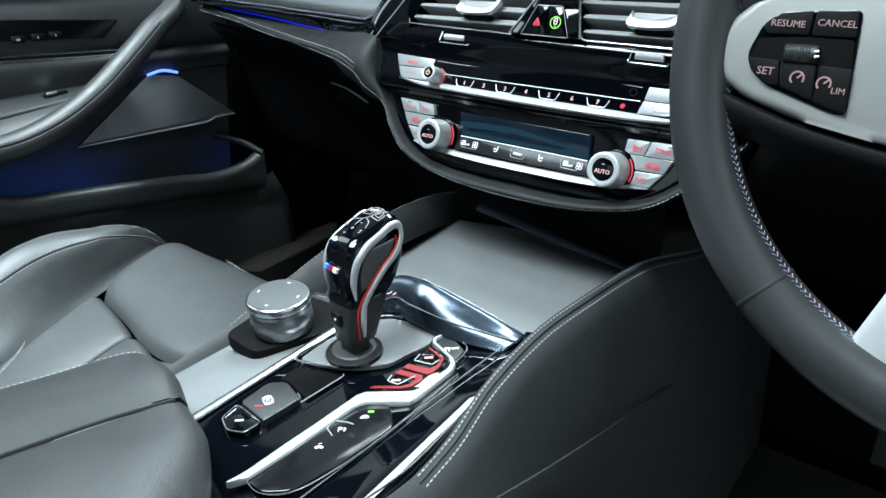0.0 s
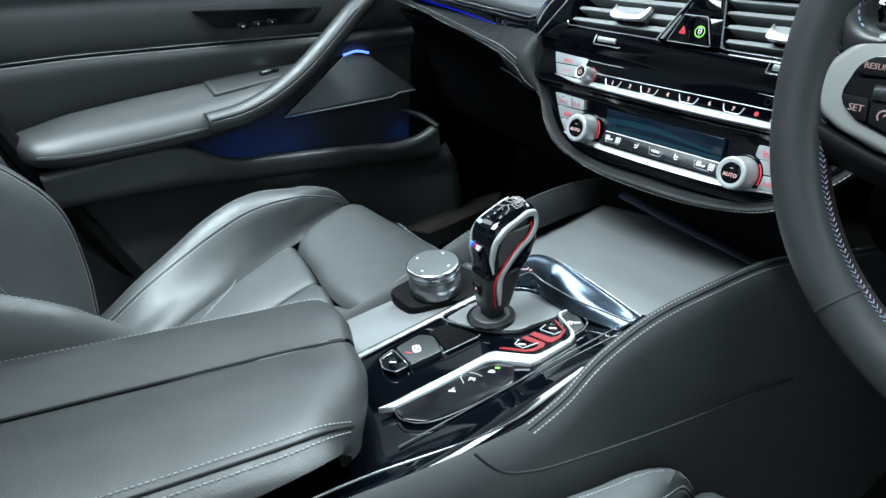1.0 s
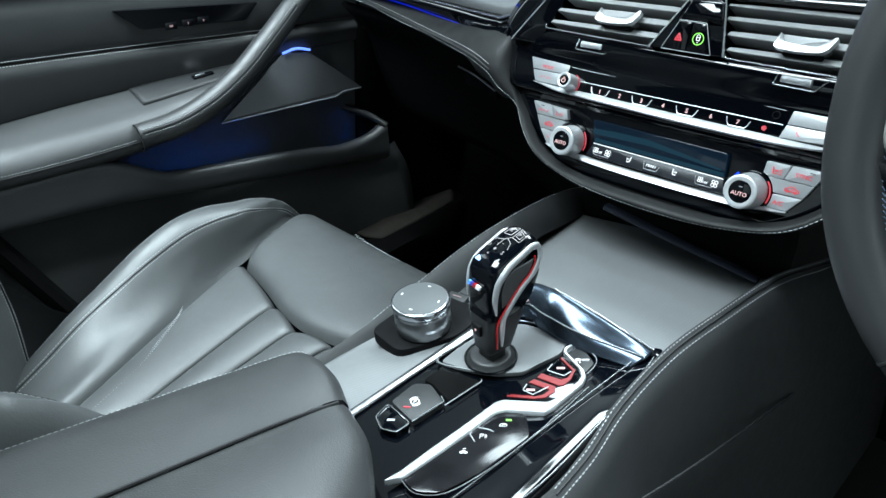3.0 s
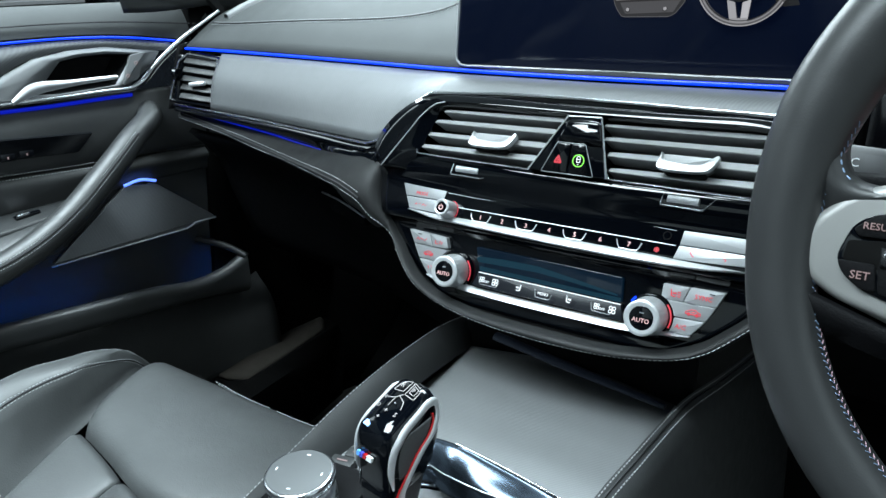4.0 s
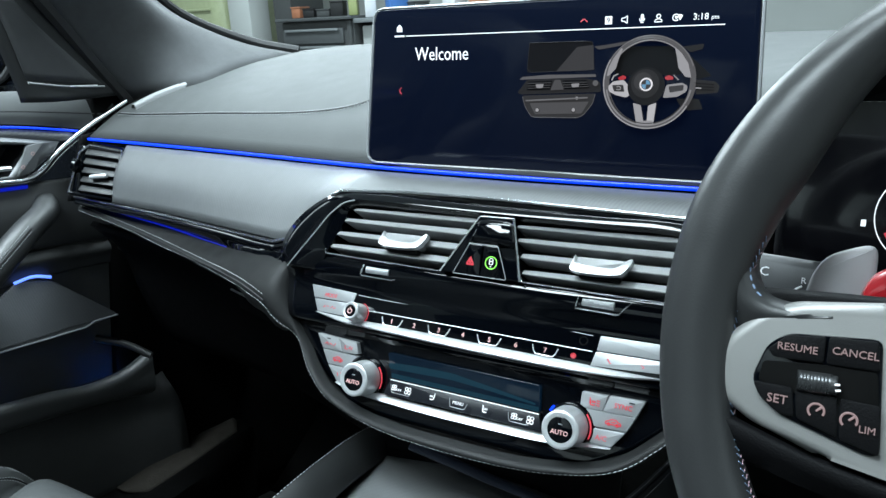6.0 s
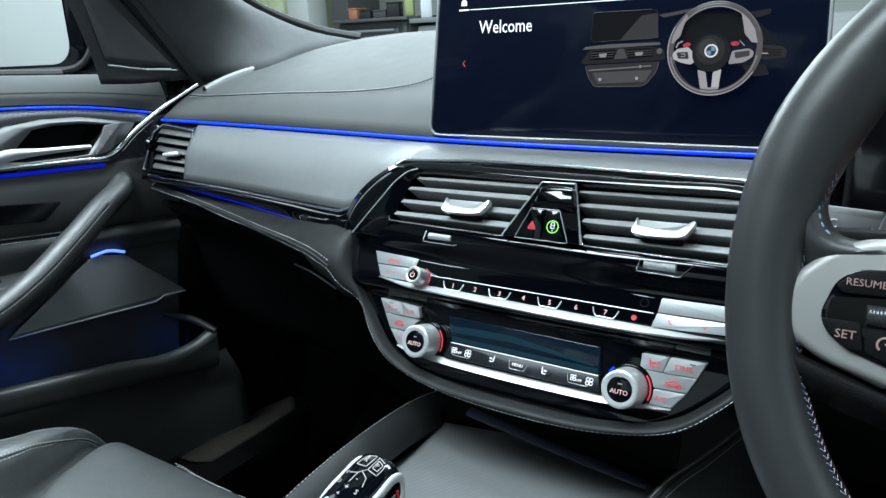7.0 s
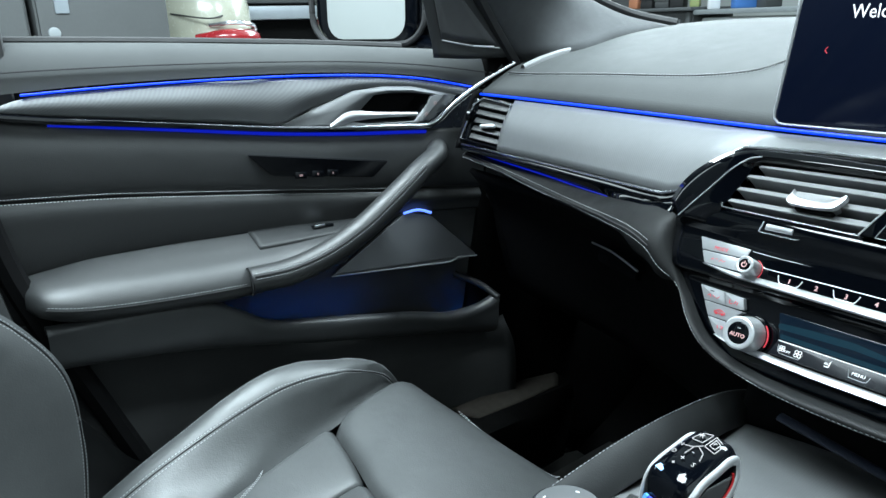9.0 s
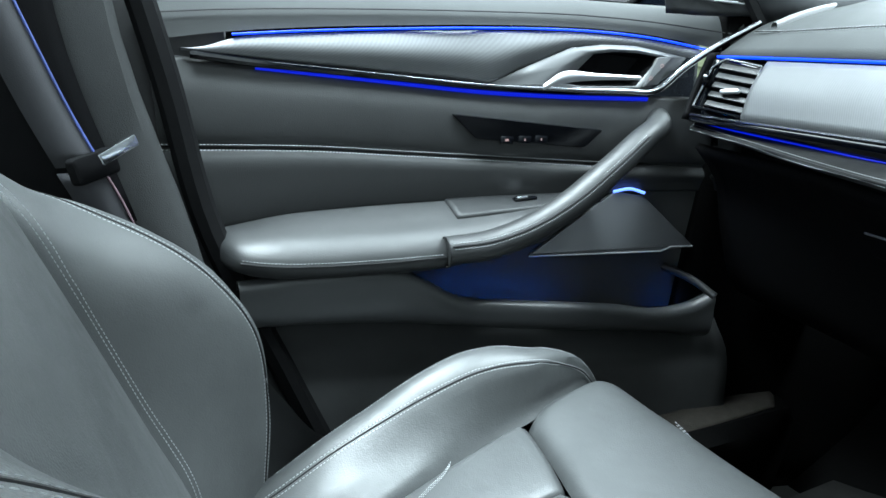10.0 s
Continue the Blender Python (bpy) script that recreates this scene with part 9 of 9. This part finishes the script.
# ---- things in the garage ----
PALE_STEEL = material("pale_steel", (0.26, 0.28, 0.29), 0.45, 0.2)


def locker(y, wy):
    """A tall steel locker whose door looks at the car."""
    x = -3.2
    o = thing("locker", (x, y, GROUND), "tall grey steel locker with a recessed pull and round lock", "locker", "lockers")
    part("body", box(pose(x, y, GROUND + 1.0), 0.5, wy - 0.01, 2.0, 0.01), LOCKER, o)
    d = part("door", box(pose(x + 0.258, y, GROUND + 1.0), 0.02, wy - 0.03, 1.9, 0.005), LOCKER, o)
    part("pull", box(pose(x + 0.27, y - wy * 0.5 + 0.10, 1.02), 0.012, 0.05, 0.16, 0.004), SHELF_STEEL, d, "recessed steel pull")
    part("lock", disc(pose(x + 0.28, y - wy * 0.5 + 0.06, 0.87, 0, 90, 0), 0.022, 0.02, 0.004, 20), PALE_STEEL, d, "round steel lock")
    return o


for y, wy in ((-1.42, 0.52), (-0.88, 0.52), (-0.35, 0.50), (0.16, 0.50)):
    locker(y, wy)
car = thing("parked_car", (-3.6, 0.1, GROUND), "cream car with a red tail lamp standing behind the lockers", "car")
cz = ((-0.25, 0.04), (0.20, 0.0), (0.55, -0.02), (0.84, 0.0), (1.0, 0.03), (1.12, 0.14), (1.22, 0.5))
part("body", patch([[(-3.60 - d, -1.4, z), (-3.50 - d, 0.2, z), (-3.26 - d, 0.56, z), (-3.18 - d, 0.72, z), (-3.24 - d, 0.86, z), (-3.42 - d, 0.945, z), (-3.9, 0.97, z), (-5.0, 0.99, z)] for z, d in cz], 60, 30), CREAM, car, solid=0.02)
part("tail_lamp", tube([(-3.22, 0.600, 0.825), (-3.15, 0.720, 0.830), (-3.17, 0.820, 0.825), (-3.33, 0.910, 0.820)], [0.03, 0.05, 0.05, 0.04], 14, 20, flat=0.8), CAR_RED, car, "red tail lamp")
part("lamp_rim", tube([(-3.20, 0.660, 0.885), (-3.13, 0.750, 0.895), (-3.16, 0.840, 0.885), (-3.30, 0.920, 0.865)], 0.010, 8, 20), CHROME, car, "bright lamp surround")
part("body_crease", tube([(-3.30, 0.520, 0.940), (-3.17, 0.660, 0.915), (-3.22, 0.760, 0.935)], 0.004, 6, 16), RUBBER, car)
for y in (-0.9, 0.72):
    part("wheel", disc(pose(-3.95, y, GROUND + 0.34, 90, 0, 0), 0.34, 0.22, 0.03, 32), RUBBER, car)
rack = thing("storage_rack", (-4.0, 1.6, GROUND), "grey storage rack with a shelf gap shaded in black and white top", "shelf")
part("lower_body", box(pose(-4.0, 1.7, GROUND + 0.60), 0.7, 1.55, 1.18, 0.02), WHITE, rack)
# Solid black block that stands for the shadow under the shelf.
part("recess", box(pose(-4.05, 1.7, 0.845), 0.6, 1.5, 0.12, 0.004), RECESS_SHADE, rack)
part("shelf_board", box(pose(-4.0, 1.7, 0.945), 0.7, 1.55, 0.07, 0.01), SHELF_STEEL, rack)
part("upper_body", box(pose(-4.1, 1.7, 1.25), 0.5, 1.5, 0.5, 0.01), LOCKER, rack)
for y in (0.95, 1.5, 2.0, 2.45):
    part("post", box(pose(-3.66, y, 1.2), 0.04, 0.04, 0.5, 0.004), SHELF_STEEL, rack)

DRAWER = material("drawer_steel", (0.10, 0.106, 0.11), 0.45, 0.2)
bench = thing("tool_cabinet", (-4.1, 5.3, GROUND), "dark grey steel tool chest with wide drawers", "cabinet")
part("body", box(pose(-4.12, 5.32, GROUND + 0.66), 0.84, 0.6, 1.32, 0.02), LOCKER, bench)
part("cabinet_top", box(pose(-4.12, 5.30, 0.915), 0.88, 0.7, 0.03, 0.01), DRAWER, bench)
for j in range(8):
    dr = part("drawer", box(pose(-4.16, 5.01, GROUND + 0.12 + 0.152 * j), 0.70, 0.03, 0.135, 0.012), DRAWER, bench)
    part("pull", box(pose(-4.16, 4.985, GROUND + 0.175 + 0.152 * j), 0.62, 0.03, 0.022, 0.007), PALE_STEEL, dr)
part("side_post", box(pose(-3.74, 5.01, GROUND + 0.66), 0.05, 0.04, 1.30, 0.01), LOCKER, bench)
table = thing("workbench", (-2.9, 5.3, GROUND), "pale steel workbench with closed front", "workbench")
part("front", box(pose(-2.85, 5.34, GROUND + 0.63), 1.64, 0.5, 1.26, 0.02), WALL, table)
part("bench_top", box(pose(-2.85, 5.30, 0.885), 1.68, 0.62, 0.04, 0.01), PALE_STEEL, table)
tagged(part("pipe", tube([(-2.885, 5.0, GROUND), (-2.885, 5.0, 3.0)], 0.014, 12, 6), WHITE, None, "thin white vertical pipe before the workbench"), category="pipe")
column = part("column", box(pose(-5.0, 5.1, GROUND + 1.7), 0.28, 0.28, 3.4, 0.02), WALL, None, "pale square garage column")
tagged(column, category="column", kind="structure")
tagged(part("pipe", tube([(-4.775, 5.0, GROUND), (-4.775, 5.0, 3.0)], 0.022, 12, 6), WHITE, None, "white vertical pipe beside the column"), category="pipe")
tagged(part("cupboard", box(pose(-4.62, 5.4, GROUND + 1.1), 0.22, 0.5, 2.2, 0.01), LOCKER, None, "narrow grey steel cupboard beside the column"), category="cupboard")
van = thing("parked_van", (-6.6, 5.6, GROUND), "pale yellow-green van standing near the garage wall", "van")
part("body", box(pose(-6.4, 5.6, GROUND + 1.15), 2.3, 1.2, 1.9, 0.18, 5), material("yellow_green_paint", (0.42, 0.46, 0.28), 0.3, coat=0.7), van)
for k in range(9):
    part("side_rib", box(pose(-6.35, 4.985, 0.10 + 0.16 * k), 1.9, 0.02, 0.022, 0.006), bpy.data.materials["yellow_green_paint"], van)
for x in (-7.1, -5.7):
    part("wheel", disc(pose(x, 5.02, GROUND + 0.33, 90, 0, 0), 0.33, 0.2, 0.03, 32), RUBBER, van)
for x, w, h, mt, text in ((-4.40, 0.10, 0.09, ORANGE, "small orange plastic box standing on the tool chest"), (-4.26, 0.12, 0.07, RUBBER, "black tool case standing on the tool chest"), (-4.10, 0.13, 0.06, LOCKER, "flat grey case standing on the tool chest"),
                          (-3.95, 0.12, 0.12, RUBBER, "black tool box standing on the tool chest"), (-3.78, 0.08, 0.16, LIME, "lime green plastic tub standing on the tool chest"), (-3.60, 0.10, 0.16, WHITE, "white carton standing on the workbench"), (-3.32, 0.17, 0.20, BLUE_CRATE, "blue plastic crate standing on the workbench"),
                          (-3.10, 0.14, 0.10, LOCKER, "low grey box standing on the workbench"), (-2.75, 0.14, 0.15, WHITE, "white plastic canister standing on the workbench"), (-2.50, 0.15, 0.11, ORANGE, "orange tool box standing on the workbench")):
    base = 0.93 if x < -3.7 else 0.905
    o = part("storage_box", box(pose(x, 5.15, base + h / 2, 0, 0, 40 * x), w, 0.16, h, 0.012), mt, None, text)
    tagged(o, category="box", group="boxes on the tool cabinet")
    part("box_lid", box(pose(x, 5.15, base + 0.005 + h, 0, 0, 40 * x), w * 1.05, 0.168, 0.014, 0.004), mt, o)
